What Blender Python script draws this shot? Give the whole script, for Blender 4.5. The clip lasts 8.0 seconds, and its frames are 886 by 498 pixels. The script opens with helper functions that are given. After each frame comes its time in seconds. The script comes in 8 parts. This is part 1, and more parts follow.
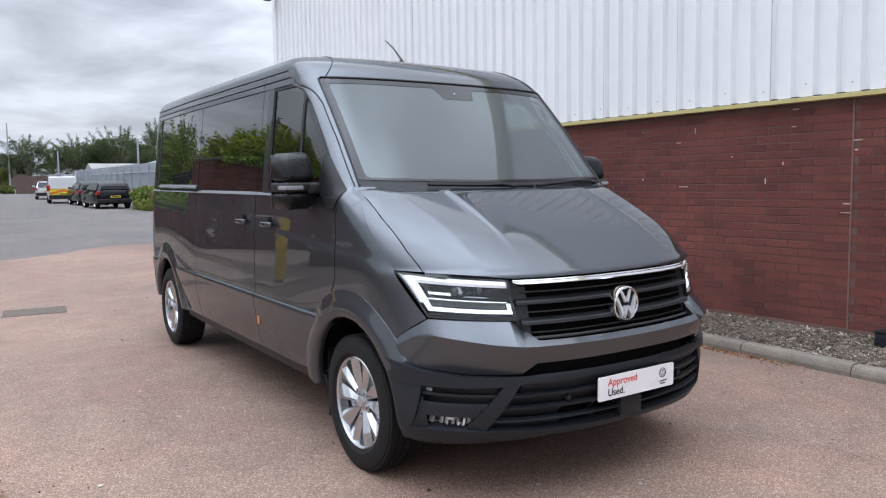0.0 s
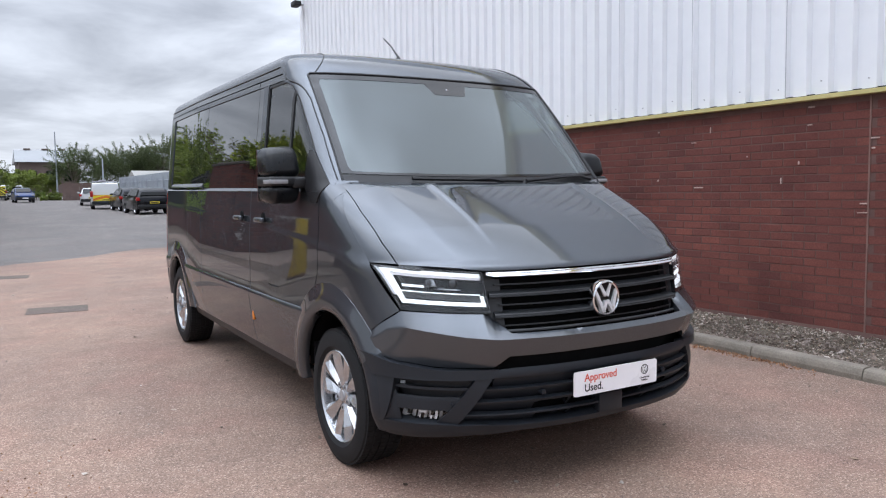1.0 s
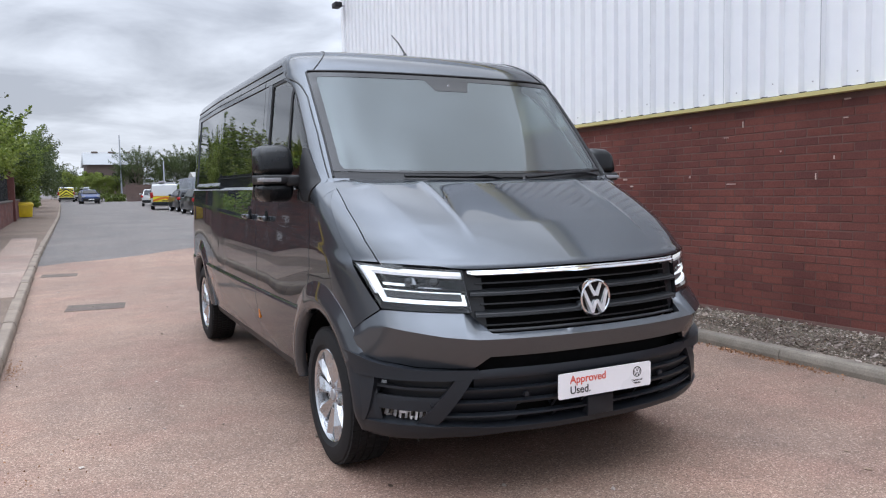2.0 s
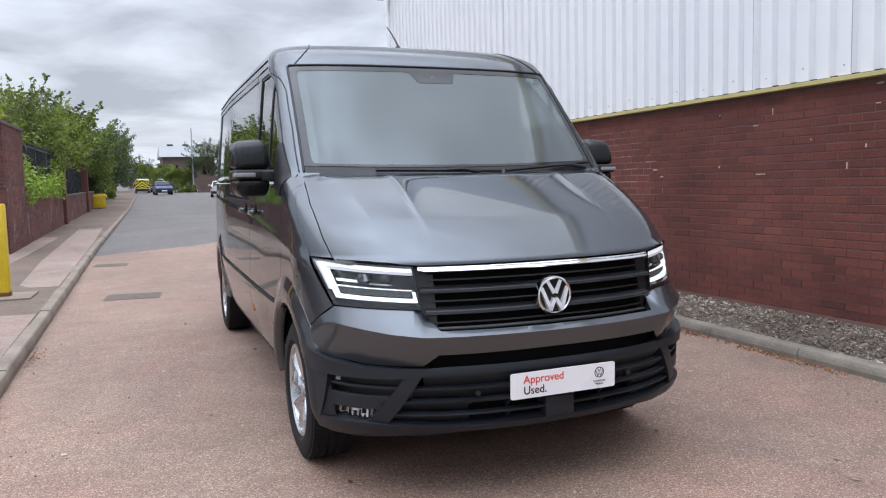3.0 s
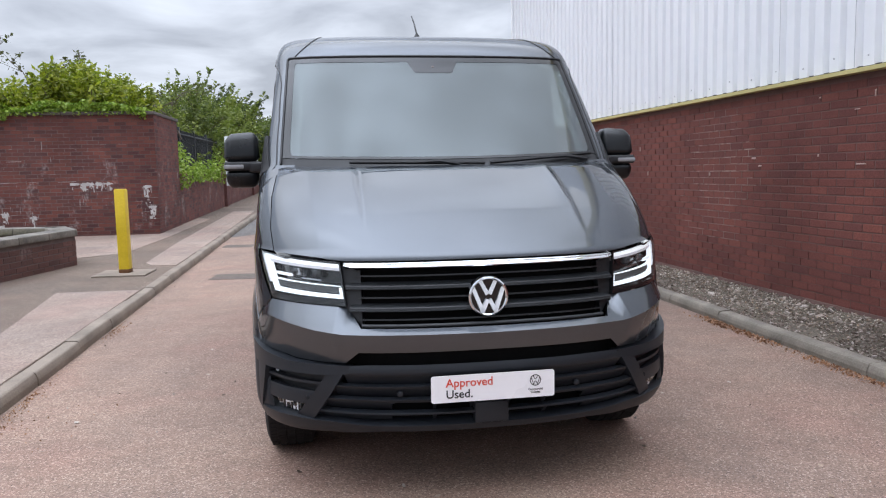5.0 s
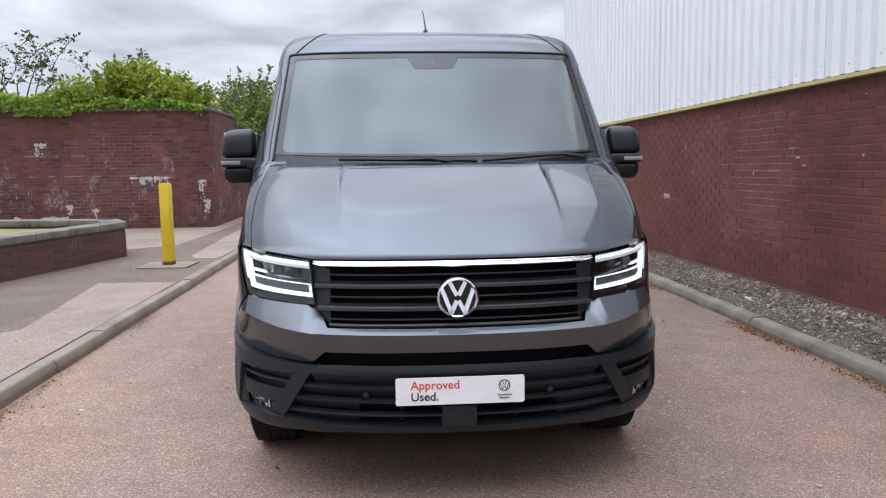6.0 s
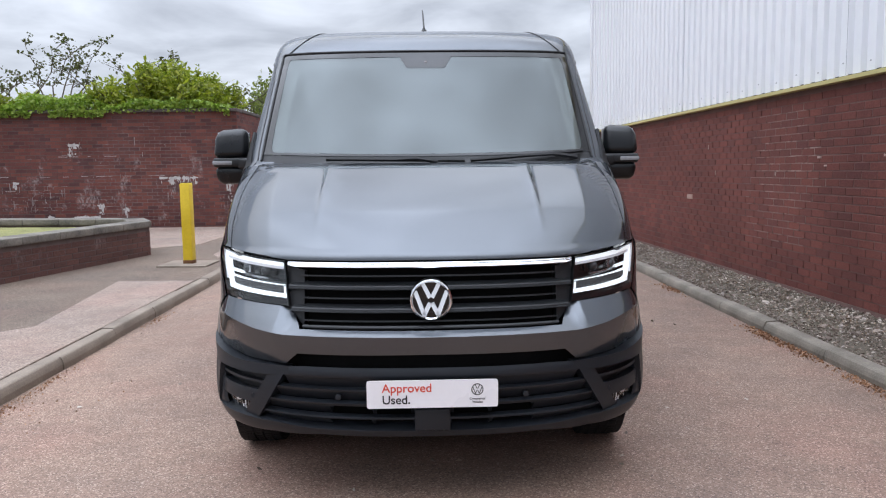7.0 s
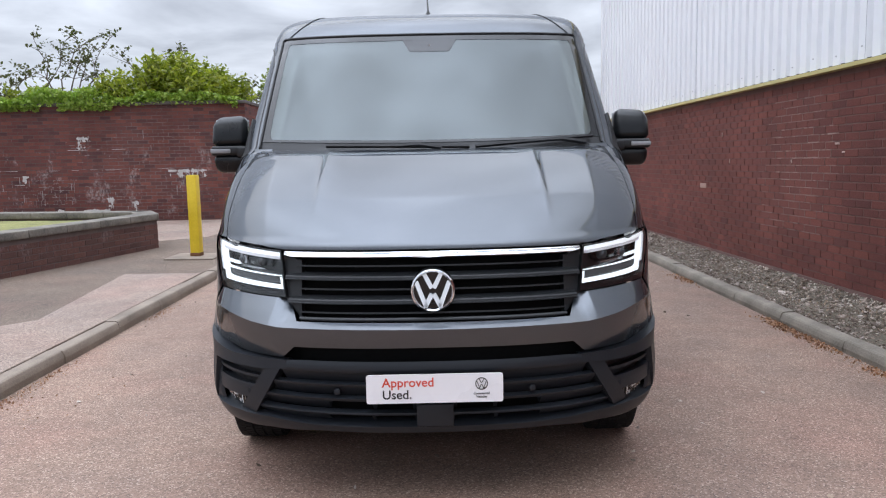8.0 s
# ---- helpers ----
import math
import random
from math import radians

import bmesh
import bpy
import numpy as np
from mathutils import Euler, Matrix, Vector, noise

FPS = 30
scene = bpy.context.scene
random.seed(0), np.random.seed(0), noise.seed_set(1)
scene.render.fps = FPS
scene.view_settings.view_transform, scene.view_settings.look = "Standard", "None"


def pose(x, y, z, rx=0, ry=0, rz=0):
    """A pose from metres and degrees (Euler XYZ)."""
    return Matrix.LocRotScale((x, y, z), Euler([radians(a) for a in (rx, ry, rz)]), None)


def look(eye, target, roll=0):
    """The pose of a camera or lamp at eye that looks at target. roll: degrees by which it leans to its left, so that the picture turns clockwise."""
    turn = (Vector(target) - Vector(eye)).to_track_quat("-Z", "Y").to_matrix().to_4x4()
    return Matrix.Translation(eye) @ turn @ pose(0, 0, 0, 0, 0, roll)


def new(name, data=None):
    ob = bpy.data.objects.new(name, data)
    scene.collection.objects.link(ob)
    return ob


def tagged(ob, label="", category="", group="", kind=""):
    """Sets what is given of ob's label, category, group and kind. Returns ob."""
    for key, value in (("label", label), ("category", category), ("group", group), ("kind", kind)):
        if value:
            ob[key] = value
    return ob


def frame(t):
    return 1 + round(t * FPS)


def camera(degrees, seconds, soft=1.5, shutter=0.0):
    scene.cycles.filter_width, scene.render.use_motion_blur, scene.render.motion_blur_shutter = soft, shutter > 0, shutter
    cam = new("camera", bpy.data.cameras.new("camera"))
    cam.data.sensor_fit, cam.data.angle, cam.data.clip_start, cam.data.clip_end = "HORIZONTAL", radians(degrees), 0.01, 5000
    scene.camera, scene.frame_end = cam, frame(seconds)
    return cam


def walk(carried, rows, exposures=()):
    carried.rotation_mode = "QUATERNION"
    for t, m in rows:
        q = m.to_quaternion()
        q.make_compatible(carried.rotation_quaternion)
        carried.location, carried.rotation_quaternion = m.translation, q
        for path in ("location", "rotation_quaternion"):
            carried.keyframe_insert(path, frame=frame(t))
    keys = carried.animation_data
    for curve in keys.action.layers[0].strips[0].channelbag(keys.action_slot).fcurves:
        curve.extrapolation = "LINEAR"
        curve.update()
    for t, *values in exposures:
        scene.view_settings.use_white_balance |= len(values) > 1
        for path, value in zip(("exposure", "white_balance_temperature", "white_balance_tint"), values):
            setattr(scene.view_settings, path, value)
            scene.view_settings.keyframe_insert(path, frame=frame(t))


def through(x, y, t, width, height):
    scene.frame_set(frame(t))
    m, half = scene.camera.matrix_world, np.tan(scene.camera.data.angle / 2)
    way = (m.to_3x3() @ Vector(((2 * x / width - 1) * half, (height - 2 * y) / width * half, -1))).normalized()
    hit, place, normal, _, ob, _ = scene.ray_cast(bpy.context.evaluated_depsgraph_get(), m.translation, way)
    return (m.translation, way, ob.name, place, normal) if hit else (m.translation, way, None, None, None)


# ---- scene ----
cam = camera(61.5, 8.0, soft=1.15)
PATH = [
    (0, (0.031, -0.07, 1.496), (1.149, 1.578, 1.307), -0.5),
    (0.5, (0.131, -0.118, 1.463), (1.212, 1.555, 1.284), -0.4),
    (1, (0.279, -0.215, 1.422), (1.312, 1.488, 1.254), -0.5),
    (1.5, (0.412, -0.26, 1.401), (1.385, 1.48, 1.238), -0.7),
    (3, (1.072, -0.472, 1.419), (1.813, 1.376, 1.227), -1.2),
    (3.5, (1.308, -0.52, 1.401), (1.948, 1.364, 1.199), -1.4),
    (4, (1.547, -0.567, 1.427), (2.077, 1.35, 1.217), -1.4),
    (4.5, (1.816, -0.65, 1.439), (2.238, 1.293, 1.222), -1.3),
    (6, (2.452, -0.62, 1.437), (2.597, 1.362, 1.208), -0.7),
    (6.5, (2.625, -0.645, 1.447), (2.712, 1.34, 1.219), -0.6),
    (7, (2.705, -0.589, 1.435), (2.754, 1.397, 1.207), -0.7),
    (7.5, (2.74, -0.517, 1.418), (2.766, 1.469, 1.185), -0.8),
    (8, (2.745, -0.466, 1.405), (2.762, 1.518, 1.157), -1.1),
]
walk(cam, [(t, look(eye, target, roll)) for t, eye, target, roll in PATH])

# ---- world and light ----
world = bpy.data.worlds.new("overcast_sky")
scene.world = world
world.use_nodes = True


def link(tree, a, b):
    tree.links.new(a, b)


def build_sky():
    nt = world.node_tree
    nt.nodes.clear()
    out = nt.nodes.new("ShaderNodeOutputWorld")
    bg = nt.nodes.new("ShaderNodeBackground")
    link(nt, bg.outputs[0], out.inputs[0])
    co = nt.nodes.new("ShaderNodeTexCoord")
    sep = nt.nodes.new("ShaderNodeSeparateXYZ")
    link(nt, co.outputs["Generated"], sep.inputs[0])

    def m(op, a, b=None, clamp=False):
        n = nt.nodes.new("ShaderNodeMath")
        n.operation, n.use_clamp = op, clamp
        for i, v in enumerate((a, b)):
            if v is None:
                continue
            if isinstance(v, (int, float)):
                n.inputs[i].default_value = v
            else:
                link(nt, v, n.inputs[i])
        return n.outputs[0]

    up = m("MAXIMUM", sep.outputs[2], 0.0)
    den = m("ADD", up, 0.16)
    comb = nt.nodes.new("ShaderNodeCombineXYZ")
    link(nt, m("DIVIDE", sep.outputs[0], den), comb.inputs[0])
    link(nt, m("DIVIDE", sep.outputs[1], den), comb.inputs[1])
    big = nt.nodes.new("ShaderNodeTexNoise")
    big.inputs["Scale"].default_value = 1.5
    big.inputs["Detail"].default_value = 7
    big.inputs["Roughness"].default_value = 0.52
    big.inputs["Distortion"].default_value = 0.35
    link(nt, comb.outputs[0], big.inputs["Vector"])
    ramp = nt.nodes.new("ShaderNodeValToRGB")
    ramp.color_ramp.elements[0].position, ramp.color_ramp.elements[0].color = 0.36, (0.485, 0.52, 0.597, 1)
    ramp.color_ramp.elements[1].position, ramp.color_ramp.elements[1].color = 0.62, (0.81, 0.862, 0.965, 1)
    link(nt, big.outputs[0], ramp.inputs[0])
    sky = nt.nodes.new("ShaderNodeTexSky")
    sky.sky_type, sky.sun_disc = "NISHITA", False
    sky.sun_elevation, sky.sun_rotation = radians(80), radians(286)
    thin = nt.nodes.new("ShaderNodeMix")
    thin.data_type = "RGBA"
    thin.inputs["Factor"].default_value = 0.94
    dim = nt.nodes.new("ShaderNodeVectorMath")
    dim.operation = "SCALE"
    dim.inputs["Scale"].default_value = 0.1
    link(nt, sky.outputs[0], dim.inputs[0])
    link(nt, dim.outputs[0], thin.inputs["A"])
    link(nt, ramp.outputs[0], thin.inputs["B"])
    cool = nt.nodes.new("ShaderNodeMix")
    cool.data_type, cool.blend_type = "RGBA", "MULTIPLY"
    cool.inputs["B"].default_value = (0.945, 1.0, 1.085, 1)
    link(nt, up, cool.inputs["Factor"])
    link(nt, thin.outputs["Result"], cool.inputs["A"])
    link(nt, cool.outputs["Result"], bg.inputs["Color"])
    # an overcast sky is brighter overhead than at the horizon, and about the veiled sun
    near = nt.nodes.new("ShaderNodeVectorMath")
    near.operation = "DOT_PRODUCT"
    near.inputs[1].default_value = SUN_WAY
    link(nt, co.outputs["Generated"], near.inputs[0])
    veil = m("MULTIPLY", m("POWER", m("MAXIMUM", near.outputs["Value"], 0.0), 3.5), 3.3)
    # broken cloud overhead, seen in the glass and the paint
    high = nt.nodes.new("ShaderNodeTexNoise")
    high.inputs["Scale"].default_value = 3.4
    high.inputs["Detail"].default_value = 5
    high.inputs["Roughness"].default_value = 0.5
    link(nt, co.outputs["Generated"], high.inputs["Vector"])
    rift = m("ADD", m("MULTIPLY", m("SUBTRACT", high.outputs[0], 0.5), m("MULTIPLY", up, 2.6)), 1.0)
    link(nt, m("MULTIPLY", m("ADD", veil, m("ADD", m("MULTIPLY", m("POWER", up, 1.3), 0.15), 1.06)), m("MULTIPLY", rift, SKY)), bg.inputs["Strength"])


SKY = 1.0
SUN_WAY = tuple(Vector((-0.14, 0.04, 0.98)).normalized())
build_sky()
sun = new("sun", bpy.data.lights.new("sun", "SUN"))
sun.data.energy, sun.data.angle, sun.data.color = 1.5, radians(100), (1.0, 0.97, 0.92)
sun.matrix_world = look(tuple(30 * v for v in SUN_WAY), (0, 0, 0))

# ---- materials ----


def nodes_of(name):
    mt = bpy.data.materials.new(name)
    mt.use_nodes = True
    nt = mt.node_tree
    b = nt.nodes["Principled BSDF"]
    return mt, nt, b


def noise_tex(nt, scale, detail=4, rough=0.55, stretch=None, src=None):
    if src is None:
        g = nt.nodes.new("ShaderNodeNewGeometry")
        src = g.outputs["Position"]
    if stretch:
        v = nt.nodes.new("ShaderNodeVectorMath")
        v.operation = "MULTIPLY"
        v.inputs[1].default_value = stretch
        link(nt, src, v.inputs[0])
        src = v.outputs[0]
    n = nt.nodes.new("ShaderNodeTexNoise")
    n.inputs["Scale"].default_value = scale
    n.inputs["Detail"].default_value = detail
    n.inputs["Roughness"].default_value = rough
    link(nt, src, n.inputs["Vector"])
    return n.outputs[0]


def ramp_of(nt, fac, stops):
    r = nt.nodes.new("ShaderNodeValToRGB")
    els = r.color_ramp.elements
    while len(els) < len(stops):
        els.new(0.5)
    for e, (p, c) in zip(els, stops):
        e.position, e.color = p, (*c, 1) if len(c) == 3 else c
    link(nt, fac, r.inputs[0])
    return r.outputs[0]


def mixed(nt, a, b, fac, mode="MIX"):
    n = nt.nodes.new("ShaderNodeMix")
    n.data_type, n.blend_type = "RGBA", mode
    for v, s in ((fac, n.inputs["Factor"]), (a, n.inputs["A"]), (b, n.inputs["B"])):
        if isinstance(v, (int, float)):
            s.default_value = v
        elif isinstance(v, tuple):
            s.default_value = (*v, 1)
        else:
            link(nt, v, s)
    return n.outputs["Result"]


def maths(nt, op, a, b=0.0, clamp=False):
    n = nt.nodes.new("ShaderNodeMath")
    n.operation, n.use_clamp = op, clamp
    for i, v in enumerate((a, b)):
        if isinstance(v, (int, float)):
            n.inputs[i].default_value = v
        else:
            link(nt, v, n.inputs[i])
    return n.outputs[0]


def bumped(nt, b, height, strength=0.3, distance=0.005):
    n = nt.nodes.new("ShaderNodeBump")
    n.inputs["Strength"].default_value = strength
    n.inputs["Distance"].default_value = distance
    link(nt, height, n.inputs["Height"])
    link(nt, n.outputs[0], b.inputs["Normal"])


def surface(name, c1, c2, rough=0.6, metal=0.0, big=1.5, fine=60, bump=0.15, dist=0.003, rvar=0.12, coat=0.0, spec=0.5):
    """A surface with variation at two scales."""
    mt, nt, b = nodes_of(name)
    n1, n2 = noise_tex(nt, big, 5), noise_tex(nt, fine, 3)
    f = maths(nt, "ADD", maths(nt, "MULTIPLY", n1, 0.65), maths(nt, "MULTIPLY", n2, 0.35))
    link(nt, ramp_of(nt, f, [(0.32, c1), (0.68, c2)]), b.inputs["Base Color"])
    link(nt, maths(nt, "ADD", maths(nt, "MULTIPLY", n1, rvar * 2), rough - rvar), b.inputs["Roughness"])
    b.inputs["Metallic"].default_value = metal
    b.inputs["Coat Weight"].default_value = coat
    b.inputs["Coat Roughness"].default_value = 0.03
    b.inputs["Specular IOR Level"].default_value = spec
    if bump:
        bumped(nt, b, n2, bump, dist)
    return mt


def asphalt(name, dark, mid, light, scale=110, patch=0.35, overlay=None):
    """Chippings in bitumen: pale and dark stones, with wide stains."""
    mt, nt, b = nodes_of(name)
    g = nt.nodes.new("ShaderNodeNewGeometry")
    vor = nt.nodes.new("ShaderNodeTexVoronoi")
    vor.inputs["Scale"].default_value = scale
    link(nt, g.outputs["Position"], vor.inputs["Vector"])
    sep = nt.nodes.new("ShaderNodeSeparateColor")
    link(nt, vor.outputs["Color"], sep.inputs[0])
    stones = ramp_of(nt, sep.outputs[0], [(0.0, dark), (0.45, mid), (0.80, mid), (1.0, light)])
    wide = noise_tex(nt, patch, 6, 0.6)
    mid_n = noise_tex(nt, 3.1, 5, 0.6)
    stain = ramp_of(nt, wide, [(0.32, (0.74, 0.74, 0.76)), (0.7, (1.10, 1.08, 1.05))])
    stain2 = ramp_of(nt, mid_n, [(0.3, (0.86, 0.86, 0.87)), (0.7, (1.1, 1.1, 1.1))])
    tint = ramp_of(nt, noise_tex(nt, 1.15, 5, 0.62), [(0.34, (1.06, 0.97, 0.955)), (0.52, (1.0, 0.99, 0.97)), (0.68, (0.98, 0.995, 1.0))])
    col = mixed(nt, mixed(nt, stones, stain, 1.0, "MULTIPLY"), stain2, 1.0, "MULTIPLY")
    col = mixed(nt, col, tint, 1.0, "MULTIPLY")
    if overlay:        # multiplies the colour darker towards the near-wall kerb, ragged by noise
        place = nt.nodes.new("ShaderNodeSeparateXYZ")
        link(nt, g.outputs["Position"], place.inputs[0])
        lean = maths(nt, "ADD", place.outputs[0], maths(nt, "MULTIPLY", place.outputs[1], 0.11))
        f = maths(nt, "DIVIDE", maths(nt, "SUBTRACT", maths(nt, "ADD", lean, maths(nt, "MULTIPLY", noise_tex(nt, 1.7, 5, 0.65), 0.8)), overlay[0]), overlay[1] - overlay[0], True)
        col = mixed(nt, col, (0.46, 0.50, 0.52), maths(nt, "MULTIPLY", f, 0.42), "MULTIPLY")
    link(nt, col, b.inputs["Base Color"])
    b.inputs["Roughness"].default_value = 0.85
    b.inputs["Specular IOR Level"].default_value = 0.35
    bumped(nt, b, vor.outputs["Distance"], 0.35, 0.003)
    return mt


def brick_material(name, tones, pale=0.0, low=0.4, high=1.4):
    """Fired clay, each brick of its own tone; pale: how much lime bloom lies on it, in shreds between two heights."""
    mt, nt, b = nodes_of(name)
    g = nt.nodes.new("ShaderNodeNewGeometry")
    ob = nt.nodes.new("ShaderNodeObjectInfo")
    r = maths(nt, "FRACT", maths(nt, "ADD", g.outputs["Random Per Island"], maths(nt, "MULTIPLY", ob.outputs["Random"], 7.31)))
    tone = ramp_of(nt, r, [(i / (len(tones) - 1), c) for i, c in enumerate(tones)])
    grain = noise_tex(nt, 70, 4, 0.65)
    soot = noise_tex(nt, 0.9, 5, 0.6)
    col = mixed(nt, tone, ramp_of(nt, grain, [(0.3, (0.72, 0.7, 0.7)), (0.7, (1.2, 1.2, 1.2))]), 1.0, "MULTIPLY")
    col = mixed(nt, col, ramp_of(nt, soot, [(0.3, (0.66, 0.64, 0.66)), (0.66, (1.1, 1.1, 1.1))]), 1.0, "MULTIPLY")
    if pale:
        sep = nt.nodes.new("ShaderNodeSeparateXYZ")
        link(nt, g.outputs["Position"], sep.inputs[0])
        band = maths(nt, "MULTIPLY", maths(nt, "SUBTRACT", sep.outputs[2], low), maths(nt, "SUBTRACT", high, sep.outputs[2]))
        band = maths(nt, "MULTIPLY", band, 4.0, True)
        shred = noise_tex(nt, 2.6, 8, 0.72, (1, 1, 0.75))
        fine = noise_tex(nt, 19, 4, 0.7, (1, 1, 0.6))
        f = maths(nt, "MULTIPLY", maths(nt, "MULTIPLY", maths(nt, "SUBTRACT", shred, 0.555), 14, True), maths(nt, "MULTIPLY", maths(nt, "SUBTRACT", fine, 0.42), 7, True))
        f = maths(nt, "MULTIPLY", maths(nt, "MULTIPLY", f, band), pale, True)
        col = mixed(nt, col, (0.55, 0.5, 0.48), f)
    link(nt, col, b.inputs["Base Color"])
    b.inputs["Roughness"].default_value = 0.82
    b.inputs["Specular IOR Level"].default_value = 0.3
    bumped(nt, b, grain, 0.35, 0.004)
    return mt


def mortar_material(name, c, light, centre=None, reach=1.0):
    """Joints; lime-bright about a centre where the wall has been repointed."""
    mt, nt, b = nodes_of(name)
    n = noise_tex(nt, 6, 6, 0.65)
    col = ramp_of(nt, n, [(0.3, tuple(v * 0.75 for v in c)), (0.7, tuple(v * 1.2 for v in c))])
    if centre:
        g = nt.nodes.new("ShaderNodeNewGeometry")
        d = nt.nodes.new("ShaderNodeVectorMath")
        d.operation = "DISTANCE"
        d.inputs[1].default_value = centre
        link(nt, g.outputs["Position"], d.inputs[0])
        edge = maths(nt, "ADD", d.outputs["Value"], maths(nt, "MULTIPLY", noise_tex(nt, 2.2, 4), reach * 1.2))
        f = maths(nt, "MULTIPLY", maths(nt, "SUBTRACT", reach * 1.35, edge), 6, True)
        f = maths(nt, "MULTIPLY", f, maths(nt, "MULTIPLY", maths(nt, "SUBTRACT", noise_tex(nt, 5, 5, 0.7), 0.40), 8, True))
        col = mixed(nt, col, light, f)
    link(nt, col, b.inputs["Base Color"])
    b.inputs["Roughness"].default_value = 0.9
    bumped(nt, b, noise_tex(nt, 120, 3), 0.4, 0.004)
    return mt


def paint_material(name, c, metal=0.35, rough=0.32, coat=1.0, flake=0.25):
    """Car paint under clear coat."""
    mt, nt, b = nodes_of(name)
    fl = noise_tex(nt, 900, 2, 0.6)
    dust = noise_tex(nt, 2.3, 6, 0.65)
    col = ramp_of(nt, fl, [(0.3, tuple(v * (1 - flake) for v in c)), (0.7, tuple(v * (1 + flake) for v in c))])
    col = mixed(nt, col, (0.16, 0.15, 0.14), maths(nt, "MULTIPLY", maths(nt, "SUBTRACT", dust, 0.45), 0.07, True))
    link(nt, col, b.inputs["Base Color"])
    b.inputs["Metallic"].default_value = metal
    b.inputs["Roughness"].default_value = rough
    b.inputs["Coat Weight"].default_value = coat
    b.inputs["Specular IOR Level"].default_value = 0.12
    b.inputs["Specular Tint"].default_value = (0.12, 0.12, 0.13, 1)        # the flakes lie flat and do not brighten at a slant
    b.inputs["Coat IOR"].default_value = 1.48
    link(nt, maths(nt, "ADD", maths(nt, "MULTIPLY", dust, 0.03), 0.002), b.inputs["Coat Roughness"])
    return mt


def glass_material(name, tint, ior=1.5, gloss=0.0, sheen=(1, 1, 1), haze=0.0):
    """Thin pane: straight through, with a mirror share that grows at a slant."""
    mt = bpy.data.materials.new(name)
    mt.use_nodes = True
    nt = mt.node_tree
    nt.nodes.clear()
    out = nt.nodes.new("ShaderNodeOutputMaterial")
    tr = nt.nodes.new("ShaderNodeBsdfTransparent")
    tr.inputs[0].default_value = (*tint, 1)
    gl = nt.nodes.new("ShaderNodeBsdfGlossy")
    gl.inputs["Roughness"].default_value = 0.01
    gl.inputs["Color"].default_value = (*sheen, 1)
    f0 = 1.85 * ((ior - 1) / (ior + 1)) ** 2 + gloss      # both faces of the pane, less what a coating takes off
    lw = nt.nodes.new("ShaderNodeLayerWeight")
    lw.inputs["Blend"].default_value = 0.5
    mx = nt.nodes.new("ShaderNodeMixShader")
    link(nt, maths(nt, "ADD", maths(nt, "MULTIPLY", maths(nt, "POWER", lw.outputs["Facing"], 5.0), 1 - f0), f0, True), mx.inputs[0])
    through = tr.outputs[0]
    if haze:        # pale diffuse share that paints milky brightness into the pane
        df = nt.nodes.new("ShaderNodeBsdfDiffuse")
        df.inputs[0].default_value = (0.250, 0.275, 0.287, 1)
        overlay = nt.nodes.new("ShaderNodeMixShader")
        overlay.inputs[0].default_value = haze
        link(nt, tr.outputs[0], overlay.inputs[1])
        link(nt, df.outputs[0], overlay.inputs[2])
        through = overlay.outputs[0]
    link(nt, through, mx.inputs[1])
    link(nt, gl.outputs[0], mx.inputs[2])
    link(nt, mx.outputs[0], out.inputs[0])
    return mt


def glow_material(name, c, strength):
    mt, nt, b = nodes_of(name)
    b.inputs["Base Color"].default_value = (*c, 1)
    b.inputs["Emission Color"].default_value = (*c, 1)
    b.inputs["Emission Strength"].default_value = strength
    b.inputs["Roughness"].default_value = 0.2
    return mt


def leaf_material(name, tones, gloss=0.5):
    mt, nt, b = nodes_of(name)
    g = nt.nodes.new("ShaderNodeNewGeometry")
    tone = ramp_of(nt, g.outputs["Random Per Island"], [(i / (len(tones) - 1), c) for i, c in enumerate(tones)])
    wide = ramp_of(nt, noise_tex(nt, 0.8, 4), [(0.3, (0.72, 0.74, 0.7)), (0.7, (1.15, 1.15, 1.1))])
    link(nt, mixed(nt, tone, wide, 1.0, "MULTIPLY"), b.inputs["Base Color"])
    b.inputs["Roughness"].default_value = gloss
    tl = nt.nodes.new("ShaderNodeBsdfTranslucent")
    link(nt, mixed(nt, tone, (1.0, 1.25, 0.6), 1.0, "MULTIPLY"), tl.inputs[0])
    mx = nt.nodes.new("ShaderNodeMixShader")
    mx.inputs[0].default_value = 0.32
    link(nt, b.outputs[0], mx.inputs[1])
    link(nt, tl.outputs[0], mx.inputs[2])
    link(nt, mx.outputs[0], nt.nodes["Material Output"].inputs[0])
    return mt


M_ROAD = asphalt("dark_asphalt", (0.087, 0.082, 0.078), (0.168, 0.156, 0.148), (0.333, 0.310, 0.293))
M_APRON = asphalt("buff_asphalt", (0.1635, 0.1162, 0.0933), (0.3067, 0.2096, 0.1631), (0.5183, 0.3964, 0.3228), 150, overlay=(5.35, 6.75))
M_PAVE = asphalt("pavement_asphalt", (0.0935, 0.0710, 0.0565), (0.1814, 0.1370, 0.1069), (0.3339, 0.2580, 0.2067), 130)
M_PAVE_TAN = asphalt("pavement_buff", (0.186, 0.142, 0.119), (0.330, 0.252, 0.209), (0.480, 0.390, 0.336), 120)
M_PATCH = asphalt("old_cover_asphalt", (0.082, 0.066, 0.056), (0.150, 0.121, 0.104), (0.22, 0.185, 0.16), 130)
M_KERB = surface("kerb_concrete", (0.1464, 0.1157, 0.0899), (0.3338, 0.2708, 0.2151), 0.85, big=2.5, fine=90, bump=0.4)
